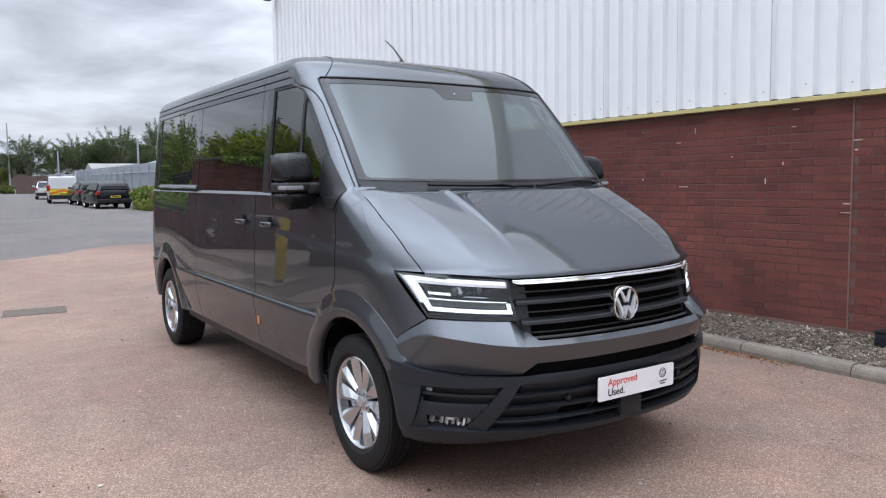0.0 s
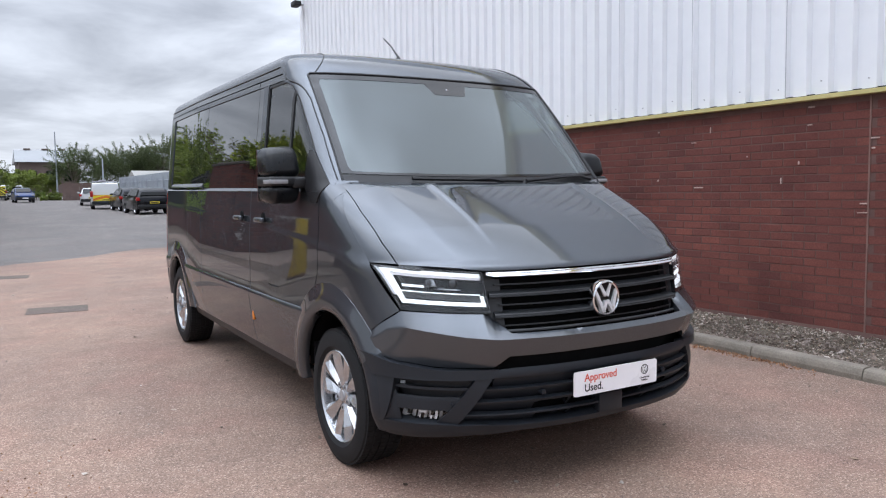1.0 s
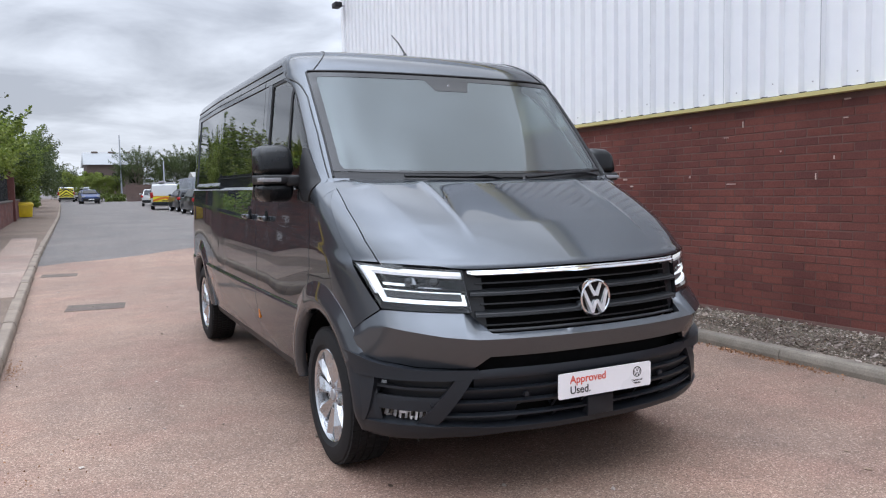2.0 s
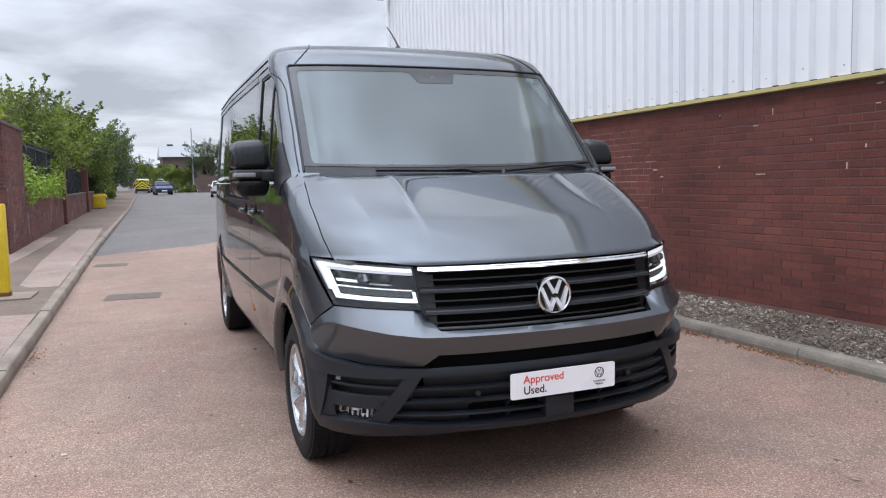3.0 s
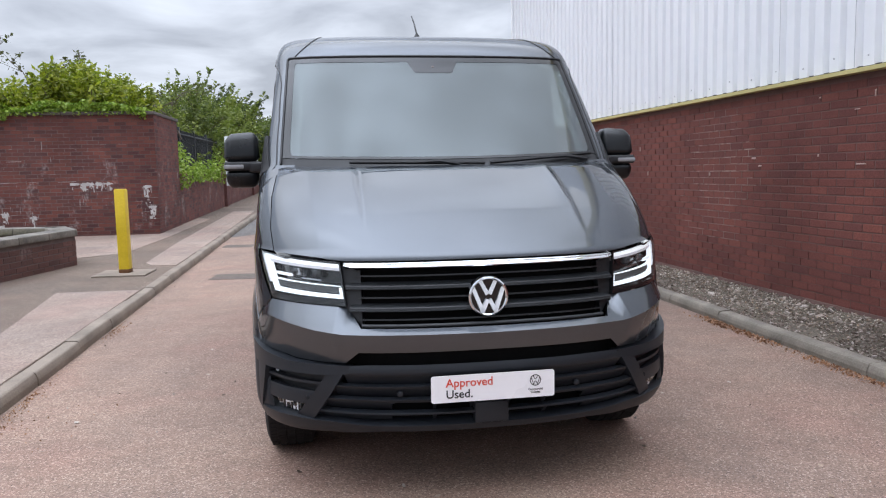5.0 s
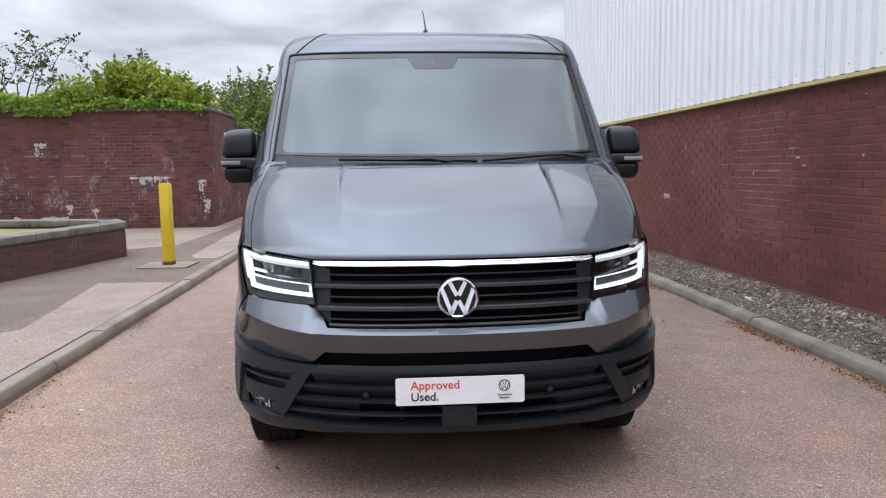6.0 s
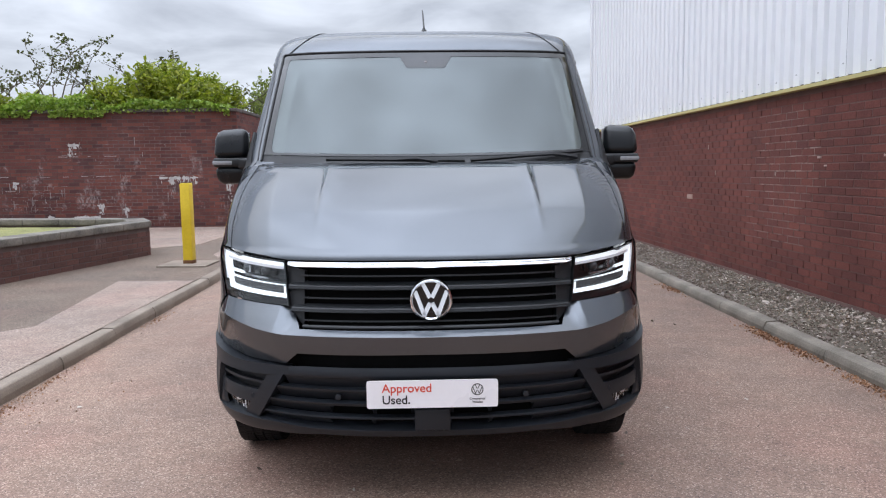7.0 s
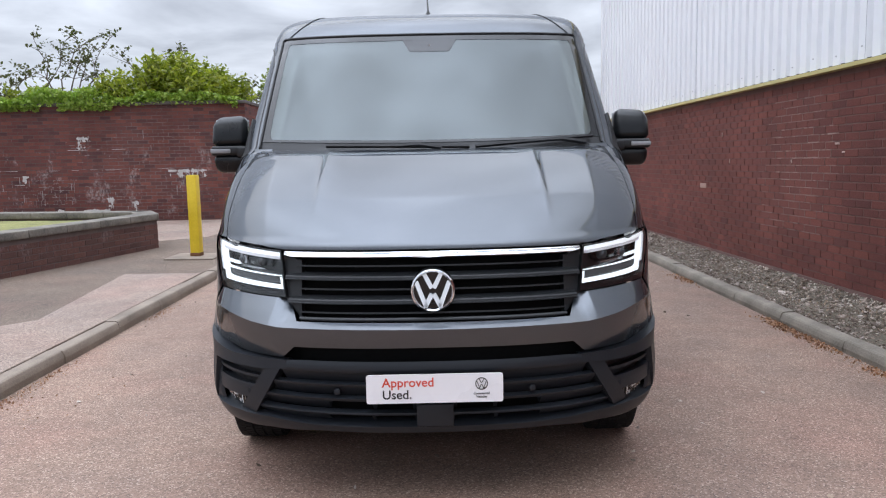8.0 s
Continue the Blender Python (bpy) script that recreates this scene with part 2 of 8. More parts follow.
M_KERB_GRIMY = surface("grimy_kerb_concrete", (0.118, 0.102, 0.082), (0.300, 0.262, 0.215), 0.88, big=3.4, fine=80, bump=0.5)
M_GRAVEL_BED = surface("gravel_bed", (0.0684, 0.0542, 0.0383), (0.1440, 0.1197, 0.0870), 0.9, big=1.2, fine=45, bump=0.7, dist=0.02)
M_STONE = brick_material("gravel_stone", [(0.1320, 0.0986, 0.0774), (0.2420, 0.1954, 0.1593), (0.3740, 0.3133, 0.2640), (0.1540, 0.1153, 0.0880), (0.5280, 0.4726, 0.4180), (0.1980, 0.1540, 0.1214), (0.2974, 0.2420, 0.1980), (0.1100, 0.0862, 0.0678)])
M_LITTER = brick_material("dry_leaf_litter", [(0.2957, 0.1452, 0.0733), (0.4189, 0.2279, 0.1221), (0.2218, 0.1065, 0.0570), (0.5544, 0.3485, 0.2198)])
M_LITTER_PALE = brick_material("pale_dry_leaf", [(0.52, 0.46, 0.38), (0.62, 0.57, 0.49), (0.30, 0.22, 0.15), (0.44, 0.34, 0.25)])
M_BRICK_R = brick_material("red_brick", [(0.1764, 0.0603, 0.0479), (0.1935, 0.0644, 0.0511), (0.1549, 0.0544, 0.0448), (0.2104, 0.0703, 0.0535), (0.1352, 0.0494, 0.0425), (0.1863, 0.0619, 0.0495)])
M_BRICK_L = brick_material("weathered_brick", [(0.1926, 0.0684, 0.0549), (0.1445, 0.0578, 0.0520), (0.2225, 0.0819, 0.0626), (0.1021, 0.0492, 0.0482), (0.1811, 0.0722, 0.0588)], 0.4, 0.15, 1.75)
M_BRICK_P = brick_material("planter_brick", [(0.138, 0.066, 0.055), (0.110, 0.058, 0.050), (0.162, 0.077, 0.062), (0.126, 0.060, 0.052)], 0.25, 0.1, 0.9)
M_MORTAR_R = mortar_material("dark_mortar", (0.138, 0.078, 0.067), (0.38, 0.28, 0.245), (6.53, 7.3, 1.35), 0.95)
M_MORTAR_L = mortar_material("old_mortar", (0.115, 0.082, 0.075), (0.18, 0.142, 0.13), (-3.4, 16, 1.2), 1.7)
M_PLINTH = surface("plinth_concrete", (0.090, 0.050, 0.043), (0.156, 0.090, 0.074), 0.9, big=1.4, fine=40, bump=0.4)
M_COPING = surface("coping_stone", (0.062, 0.053, 0.048), (0.154, 0.130, 0.118), 0.85, big=2, fine=45, bump=0.5)
M_COPING_PALE = surface("weathered_coping_stone", (0.085, 0.076, 0.066), (0.255, 0.225, 0.190), 0.88, big=3.2, fine=38, bump=0.6)
M_CLAD = surface("white_coated_steel", (0.80, 0.815, 0.845), (0.86, 0.87, 0.89), 0.42, big=0.5, fine=6, bump=0.0)
M_LEDGE = surface("yellow_coated_steel", (0.50, 0.43, 0.17), (0.60, 0.52, 0.23), 0.45, big=2, fine=30, bump=0.05)
M_SCREW = surface("dull_screw", (0.4, 0.4, 0.42), (0.5, 0.5, 0.52), 0.5, 0.6)
M_YELLOW = surface("yellow_post_paint", (0.62, 0.43, 0.012), (0.78, 0.56, 0.03), 0.42, big=5, fine=50, bump=0.1)
M_RUST = surface("rust", (0.10, 0.04, 0.018), (0.20, 0.09, 0.035), 0.85, big=12, fine=80)
M_BLACK_METAL = surface("black_rail_paint", (0.012, 0.013, 0.016), (0.03, 0.032, 0.038), 0.5)
M_GALV = surface("galvanised_steel", (0.34, 0.37, 0.41), (0.46, 0.49, 0.53), 0.5, 0.5)
M_BROWN_FENCE = surface("brown_fence_board", (0.10, 0.065, 0.055), (0.17, 0.115, 0.10), 0.8)
M_SOIL = surface("mossy_soil", (0.1400, 0.1400, 0.0490), (0.3360, 0.3220, 0.1190), 0.95, big=3, fine=25, bump=0.8, dist=0.02)
M_BARK = surface("bark", (0.07, 0.055, 0.042), (0.16, 0.13, 0.10), 0.9, big=6, fine=40, bump=0.6, dist=0.01)
M_LAUREL = leaf_material("laurel_leaf", [(0.138, 0.169, 0.021), (0.275, 0.306, 0.036), (0.425, 0.431, 0.055), (0.194, 0.231, 0.027)], 0.38)
M_IVY = leaf_material("ivy_leaf", [(0.135, 0.209, 0.030), (0.257, 0.358, 0.054), (0.378, 0.472, 0.095), (0.189, 0.270, 0.041)], 0.45)
M_LEAF = leaf_material("tree_leaf", [(0.070, 0.096, 0.026), (0.135, 0.165, 0.042), (0.195, 0.225, 0.060), (0.095, 0.125, 0.033)], 0.55)
M_LEAF_DARK = leaf_material("dark_tree_leaf", [(0.045, 0.062, 0.028), (0.078, 0.098, 0.042), (0.112, 0.128, 0.058)], 0.6)
M_LEAF_LIGHT = leaf_material("light_hedge_leaf", [(0.12, 0.15, 0.034), (0.20, 0.235, 0.055), (0.27, 0.29, 0.08)], 0.6)
M_LEAF_FAR = leaf_material("far_tree_leaf", [(0.052, 0.068, 0.032), (0.086, 0.104, 0.050), (0.118, 0.136, 0.064)], 0.65)
M_DEAD = leaf_material("dull_thorn_leaf", [(0.065, 0.065, 0.033), (0.117, 0.111, 0.052), (0.091, 0.104, 0.039)], 0.7)

M_PAINT = paint_material("dark_grey_paint", (0.102, 0.112, 0.126), 0.90, 0.42, 1.0)
M_PLASTIC = surface("grey_bumper_plastic", (0.0130, 0.0155, 0.0200), (0.0185, 0.0215, 0.0268), 0.42, big=3, fine=400, bump=0.12, dist=0.0008, spec=0.34)
M_GRILLE = surface("grille_plastic", (0.0104, 0.0114, 0.0130), (0.0150, 0.0163, 0.0185), 0.40, big=3, fine=400, bump=0.1, dist=0.0008)
M_PLASTIC_DK = surface("black_plastic", (0.006, 0.006, 0.007), (0.011, 0.011, 0.013), 0.5, big=3, fine=300, bump=0.1, dist=0.0008)
M_SHELL = surface("mirror_shell_plastic", (0.0052, 0.0059, 0.0072), (0.0078, 0.0088, 0.0104), 0.28, big=3, fine=300, bump=0.03, dist=0.0005, rvar=0.03, spec=0.35)
M_GLOSS_BLACK = surface("gloss_black", (0.006, 0.006, 0.007), (0.011, 0.011, 0.012), 0.12, bump=0.0, rvar=0.03)
# near-black without sheen; also paints the shade behind openings
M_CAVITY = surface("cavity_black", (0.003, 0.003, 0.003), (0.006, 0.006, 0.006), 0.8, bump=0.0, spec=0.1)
M_CHROME = surface("chrome", (0.80, 0.81, 0.83), (0.88, 0.89, 0.90), 0.07, 1.0, bump=0.0, rvar=0.02)
M_BADGE = surface("satin_chrome", (0.80, 0.81, 0.83), (0.88, 0.89, 0.90), 0.28, 0.5, bump=0.0, rvar=0.03)
M_SILVER = surface("silver_wheel_paint", (0.52, 0.53, 0.55), (0.60, 0.61, 0.63), 0.26, 0.9, bump=0.0, rvar=0.05, coat=0.5)
M_RUBBER = surface("tyre_rubber", (0.007, 0.007, 0.008), (0.014, 0.014, 0.015), 0.75, big=4, fine=160, bump=0.2, dist=0.001, spec=0.3)
M_TINT = surface("privacy_glass", (0.004, 0.005, 0.005), (0.006, 0.007, 0.007), 0.02, bump=0.0, rvar=0.005, spec=1.0, coat=0.35)
M_GLASS = glass_material("windscreen_glass", (0.225, 0.260, 0.250), 1.52, -0.022, (0.92, 1.0, 1.0), 0.34)
M_LENS = glass_material("clear_lens", (0.93, 0.95, 0.96), 1.34)
M_DRL = glow_material("daytime_light", (0.92, 0.96, 1.0), 0.75)
M_TRIM = surface("pale_cab_trim", (0.78, 0.81, 0.80), (0.85, 0.88, 0.87), 0.75, fine=200, bump=0.0)
M_DASH = surface("dashboard_plastic", (0.05, 0.053, 0.056), (0.075, 0.078, 0.082), 0.6, fine=250, bump=0.0)
M_SEAT = surface("seat_cloth", (0.018, 0.019, 0.021), (0.030, 0.031, 0.033), 0.9, fine=180, bump=0.4)
M_AMBER = surface("amber_lens", (0.55, 0.16, 0.02), (0.70, 0.22, 0.03), 0.2, bump=0.0)
M_RED = surface("red_lens", (0.30, 0.012, 0.012), (0.42, 0.02, 0.02), 0.18, bump=0.0)
M_PLATE = surface("white_plate_acrylic", (0.86, 0.85, 0.87), (0.90, 0.89, 0.91), 0.28, bump=0.0)
M_RED_INK = surface("red_ink", (0.62, 0.07, 0.04), (0.70, 0.09, 0.05), 0.4, bump=0.0)
M_BLACK_INK = surface("black_ink", (0.012, 0.012, 0.014), (0.02, 0.02, 0.022), 0.4, bump=0.0)

# ---- building helpers ----


def mesh_of(name, verts, faces, material, smooth=True):
    me = bpy.data.meshes.new(name)
    verts = np.asarray(verts, dtype=np.float64).reshape(-1, 3)
    me.from_pydata(verts.tolist(), [], [tuple(int(i) for i in f) for f in faces])
    me.materials.append(material)
    if smooth:
        me.shade_smooth()
    me.update()
    return me


def quads_mesh(name, verts, quads, material, smooth=False):
    """A mesh from arrays of vertices and four-cornered faces, quickly."""
    me = bpy.data.meshes.new(name)
    verts = np.ascontiguousarray(verts, dtype=np.float32).reshape(-1, 3)
    quads = np.ascontiguousarray(quads, dtype=np.int32).reshape(-1, 4)
    me.vertices.add(len(verts))
    me.vertices.foreach_set("co", verts.ravel())
    me.loops.add(quads.size)
    me.loops.foreach_set("vertex_index", quads.ravel())
    me.polygons.add(len(quads))
    me.polygons.foreach_set("loop_start", np.arange(0, quads.size, 4, dtype=np.int32))
    me.materials.append(material)
    me.update(calc_edges=True)
    me.validate()
    if smooth:
        me.shade_smooth()
    else:
        me.shade_flat()
    return me


def part(name, data, parent, label="", kind=""):
    """A mesh as one object under a thing or under a part."""
    ob = new(name, data)
    ob.parent = parent
    return tagged(ob, label, kind=kind)


def bm_mesh(name, bm, material, smooth=True, angle=35):
    bmesh.ops.recalc_face_normals(bm, faces=bm.faces)
    me = bpy.data.meshes.new(name)
    bm.to_mesh(me)
    bm.free()
    me.materials.append(material)
    if smooth:
        me.shade_smooth()
        me.set_sharp_from_angle(angle=radians(angle))
    return me


def bpart(name, bm, material, parent, label="", smooth=True, angle=35):
    return part(name, bm_mesh(name, bm, material, smooth, angle), parent, label)


def thing(name, at, label, category, group="", kind="", rz=0):
    ob = new(name)
    ob.empty_display_size = 0.2
    ob.matrix_world = pose(*at, 0, 0, rz)
    return tagged(ob, label, category, group, kind)


def single(name, data, label, category, group="", kind="", at=(0, 0, 0)):
    ob = new(name, data)
    ob.location = at
    return tagged(ob, label, category, group, kind)


def box(bm, x0, x1, y0, y1, z0, z1, bevel=0.0, seg=2):
    m = Matrix.Translation(((x0 + x1) / 2, (y0 + y1) / 2, (z0 + z1) / 2)) @ Matrix.Diagonal((x1 - x0, y1 - y0, z1 - z0, 1))
    r = bmesh.ops.create_cube(bm, size=1, matrix=m)
    if bevel:
        es = list({e for v in r["verts"] for e in v.link_edges})
        bmesh.ops.bevel(bm, geom=es, offset=bevel, segments=seg, affect="EDGES", profile=0.5)
    return bm


def one_box(*a, **k):
    return box(bmesh.new(), *a, **k)


def lathe(bm, profile, n=32, axis="x", centre=(0, 0, 0), close=False):
    """Turns a profile of (along, radius) about an axis."""
    rings = []
    for a, r in profile:
        ring = []
        for i in range(n):
            t = 2 * math.pi * i / n
            c, s = r * math.cos(t), r * math.sin(t)
            p = {"x": (a, c, s), "y": (c, a, s), "z": (c, s, a)}[axis]
            ring.append(bm.verts.new((p[0] + centre[0], p[1] + centre[1], p[2] + centre[2])))
        rings.append(ring)
    for p, q in zip(rings, rings[1:]):
        for i in range(n):
            j = (i + 1) % n
            bm.faces.new((p[i], p[j], q[j], q[i]))
    if close:
        bm.faces.new(rings[0])
        bm.faces.new(rings[-1])
    return bm


def tube(bm, pts, radii, n=8, caps=True):
    """A round bar along points."""
    pts = [Vector(p) for p in pts]
    if isinstance(radii, (int, float)):
        radii = [radii] * len(pts)
    rings = []
    for i, (p, r) in enumerate(zip(pts, radii)):
        d = (pts[min(i + 1, len(pts) - 1)] - pts[max(i - 1, 0)]).normalized()
        ref = Vector((0, 0, 1)) if abs(d.z) < 0.9 else Vector((1, 0, 0))
        a = d.cross(ref).normalized()
        b = d.cross(a)
        rings.append([bm.verts.new(p + r * (math.cos(2 * math.pi * k / n) * a + math.sin(2 * math.pi * k / n) * b)) for k in range(n)])
    for p, q in zip(rings, rings[1:]):
        for k in range(n):
            bm.faces.new((p[k], p[(k + 1) % n], q[(k + 1) % n], q[k]))
    if caps:
        bm.faces.new(rings[0])
        bm.faces.new(rings[-1])
    return bm


def prism(bm, poly, z0, z1):
    """A flat polygon of (x, y) drawn up from z0 to z1."""
    lo = [bm.verts.new((x, y, z0)) for x, y in poly]
    hi = [bm.verts.new((x, y, z1)) for x, y in poly]
    bm.faces.new(lo[::-1])
    bm.faces.new(hi)
    for i in range(len(poly)):
        j = (i + 1) % len(poly)
        bm.faces.new((lo[i], lo[j], hi[j], hi[i]))
    return bm


def boxes_mesh(name, frames, material):
    """Many small boxes joined in one mesh. frames: rows of centre (3), half axes (3 x 3)."""
    f = np.asarray(frames, dtype=np.float64).reshape(-1, 4, 3)
    corner = np.array([[x, y, z] for x in (-1, 1) for y in (-1, 1) for z in (-1, 1)], dtype=float)
    v = f[:, None, 0, :] + np.einsum("ck,nkd->ncd", corner, f[:, 1:, :])
    q = np.array([[0, 1, 3, 2], [4, 6, 7, 5], [0, 4, 5, 1], [2, 3, 7, 6], [0, 2, 6, 4], [1, 5, 7, 3]])
    idx = (np.arange(len(f)) * 8)[:, None, None] + q[None]
    return quads_mesh(name, v.reshape(-1, 3), idx.reshape(-1, 4), material)


RNG = np.random.default_rng(7)


def leaf_cloud(name, centres, size, material, upright=0.3, length=1.6, rng=RNG):
    """Leaves: folded quads at the centres, each turned its own way."""
    c = np.asarray(centres, dtype=np.float64)
    n = len(c)
    d = rng.normal(size=(n, 3))
    d[:, 2] = d[:, 2] * 0.6 - 0.15 + upright * rng.random(n)
    d /= np.linalg.norm(d, axis=1)[:, None]
    e = rng.normal(size=(n, 3))
    e -= d * (e * d).sum(1)[:, None]
    e /= np.linalg.norm(e, axis=1)[:, None]
    s = size * (0.6 + 0.8 * rng.random(n))[:, None]
    nn = np.cross(d, e)
    a = c - d * s * length / 2
    b = c + d * s * length / 2
    mid = c + nn * s * 0.12
    v = np.stack([a, mid + e * s * 0.5, b, mid - e * s * 0.5], 1)
    return quads_mesh(name, v.reshape(-1, 3), np.arange(4 * n).reshape(-1, 4), material)


def clump_points(rng, centres, radii, count, squash=0.8, hollow=0.45):
    """Points about a set of clumps, thicker towards the outside."""
    centres = np.asarray(centres, dtype=float)
    radii = np.asarray(radii, dtype=float)
    pick = rng.choice(len(centres), count, p=radii ** 2 / (radii ** 2).sum())
    d = rng.normal(size=(count, 3))
    d /= np.linalg.norm(d, axis=1)[:, None]
    r = (hollow + (1 - hollow) * rng.random(count) ** 0.6) * (0.85 + 0.3 * rng.random(count))
    p = centres[pick] + d * (radii[pick] * r)[:, None] * np.array([1, 1, squash])
    return p


def rise(y):
    """The street climbs a little in the distance."""
    return max(0.0, (y - 38.0) * 0.003)

# ---- ground ----
WALL_TOP, WALL_LEN = 2.157, 29.7        # brick base and length of the shed
WALL_AT, WALL_TURN, WALL_FALL = (6.893, -14.0, 0.163), 0.98, 0.55   # the wall runs a little aslant and falls with the ground


def wall_x(y):
    """The brick face of the shed."""
    return 6.585 - 0.0171 * (y - 4.0)


def kerb_x(y):
    """The face of the kerb before the gravel."""
    return 5.55 - 0.011 * (y - 4.0)



def kerb_line(y):
    """The face of the kerb across the street."""
    return float(np.interp(y, [-20, 17, 45, 80, 130], [0.10, 0.12, 0.45, 0.5, 0.3]))


def build_ground():
    ys = [-400, -60, -20, 0, 10, 20, 38, 60, 100, 160, 300, 900]
    xs = [-900, -60, -12, 0, 6, 14, 60, 900]
    v = [(x, y, rise(min(y, 160)) - 0.004) for y in ys for x in xs]
    n = len(xs)
    f = [(j * n + i, j * n + i + 1, (j + 1) * n + i + 1, (j + 1) * n + i) for j in range(len(ys) - 1) for i in range(n - 1)]
    single("road", mesh_of("road", v, f, M_ROAD), "worn dark grey asphalt street running into the distance", "road", kind="structure")
    edge = [(0.1, 15.7), (0.6, 16.2), (1.3, 16.55), (2.1, 17.2), (2.7, 18.0), (3.3, 18.6), (4.3, 18.75), (5.6, 18.5), (7.2, 18.3), (11.0, 18.0)]
    poly = [(0.12, -16)] + [(11.0, -16)] + edge[::-1]
    bm = prism(bmesh.new(), poly, -0.02, 0.0)
    single("yard_surface", bm_mesh("yard_surface", bm, M_APRON, False), "buff speckled asphalt yard surface under the van", "asphalt", kind="structure")
    # the old reinstatement in the yard
    bm = prism(bmesh.new(), [(0.55, 9.42), (1.20, 9.36), (1.25, 9.86), (0.60, 9.93)], -0.01, 0.004)
    single("cover_patch", bm_mesh("cover_patch", bm, M_PATCH, False), "dark rectangular reinstated patch in the asphalt", "patch", kind="structure")
    bm = prism(bmesh.new(), [(0.2, 13.6), (0.75, 13.5), (0.78, 13.95), (0.24, 14.05)], -0.01, 0.004)
    single("cover_patch", bm_mesh("cover_patch", bm, M_PATCH, False), "small dark patch beside the kerb", "patch", kind="structure")
    # pavement
    bm = bmesh.new()
    cols = []
    for y in (-16, 0, 8, 17, 24, 32, 38, 45, 60, 80, 130):
        k = kerb_line(y) - 0.11
        cols.append([bm.verts.new((x, y, rise(y) + 0.105 + (0.02 if x < -2 else 0))) for x in (-40, -1.45, k)] + [bm.verts.new((k, y, rise(y) - 0.1))])
    for a, b in zip(cols, cols[1:]):
        for i in range(3):
            bm.faces.new((a[i], a[i + 1], b[i + 1], b[i]))
    single("pavement", bm_mesh("pavement", bm, M_PAVE, False), "patched dark asphalt pavement", "pavement", kind="structure")
    tan = [
        ([(-0.004, -14), (-0.004, 8.1), (-0.22, 8.12), (-0.90, 8.15), (-0.66, 6.2), (-0.60, 5.68), (-0.8, 5.45), (-1.6, 3.0), (-1.9, -14)], "buff concrete strip of pavement beside the kerb"),
        ([(-0.004, 10.3), (0.0, 17), (-0.08, 24), (-0.72, 24), (-0.62, 14), (-0.50, 10.7), (-0.35, 10.35)], "buff strip of pavement along the kerb"),
        ([(-1.15, 12.2), (-1.02, 15.2), (-0.95, 20.5), (-1.35, 21), (-1.35, 15.95), (-6, 15.95), (-6, 11.6), (-2.0, 11.5)], "buff pavement at the foot of the brick wall"),
    ]
    for poly, label in tan:
        bm = prism(bmesh.new(), poly, 0.08, 0.110)
        ob = single("pavement_patch", bm_mesh("pavement_patch", bm, M_PAVE_TAN, False), label, "pavement", kind="structure")
    bm = prism(bmesh.new(), [(-0.86, 9.3), (-0.2, 9.26), (-0.18, 9.86), (-0.84, 9.9)], 0.08, 0.125)
    single("concrete_pad", bm_mesh("concrete_pad", bm, M_KERB, False), "concrete pad round the foot of the yellow post", "pad", kind="structure")


def kerb_stone_mesh(length, material):
    """A half-battered kerb stone lying along y; its face is at x = 0, its back at x = 0.125."""
    bm = bmesh.new()
    prof = [(0.006, -0.12), (0.0, 0.045), (0.007, 0.072), (0.016, 0.092), (0.028, 0.100), (0.118, 0.104), (0.125, 0.098), (0.125, -0.12)]
    a = [bm.verts.new((x, 0.004, z)) for x, z in prof]
    b = [bm.verts.new((x, length - 0.004, z)) for x, z in prof]
    bm.faces.new(a)
    bm.faces.new(b[::-1])
    for i in range(len(prof)):
        j = (i + 1) % len(prof)
        bm.faces.new((a[i], a[j], b[j], b[i]))
    return bm_mesh("kerb_stone", bm, material, False)


def build_kerbs():
    me, grimy = kerb_stone_mesh(0.915, M_KERB), kerb_stone_mesh(0.915, M_KERB_GRIMY)
    near = thing("kerb_near_wall", (kerb_x(0), -0.03, 0), "weathered concrete kerb edging the gravel strip", "kerb", kind="structure", rz=0.63)
    for i in range(-10, 18):
        o = part("kerb_stone", grimy, near)
        o.location, o.rotation_euler = (0.004 * math.sin(i * 5.1), i * 0.915, -0.012 + 0.004 * math.sin(i * 2.3)), (0, 0, 0.004 * math.sin(i * 1.7))
    far = thing("kerb_across", (0, 0, 0), "worn concrete kerb along the pavement", "kerb", kind="structure")
    y = -10.0
    i = 0
    while y < 82:
        x = kerb_line(y + 0.45)
        tilt = math.atan2(kerb_line(y + 0.915) - kerb_line(y), 0.915)
        o = part("kerb_stone", me, far)
        o.location, o.rotation_euler = (x + 0.004 * math.sin(i * 3.3), y + 0.915, rise(y) + 0.004 * math.sin(i * 1.9)), (0, 0, math.pi - tilt)
        y += 0.917
        i += 1


M_LAP = surface("lap_shadow_edge", (0.36, 0.37, 0.40), (0.45, 0.46, 0.49), 0.6, bump=0.0)

# ---- brickwork ----
BL, BH, JOINT = 0.215, 0.0652, 0.0103


def brick_mesh(name, length, material):
    bm = bmesh.new()
    bmesh.ops.create_cube(bm, size=1, matrix=Matrix.Diagonal((length, 0.03, BH, 1)))
    es = [e for e in bm.edges if all(v.co.y < 0 for v in e.verts)]
    bmesh.ops.bevel(bm, geom=es, offset=0.003, segments=1, affect="EDGES")
    return bm_mesh(name, bm, material, False)


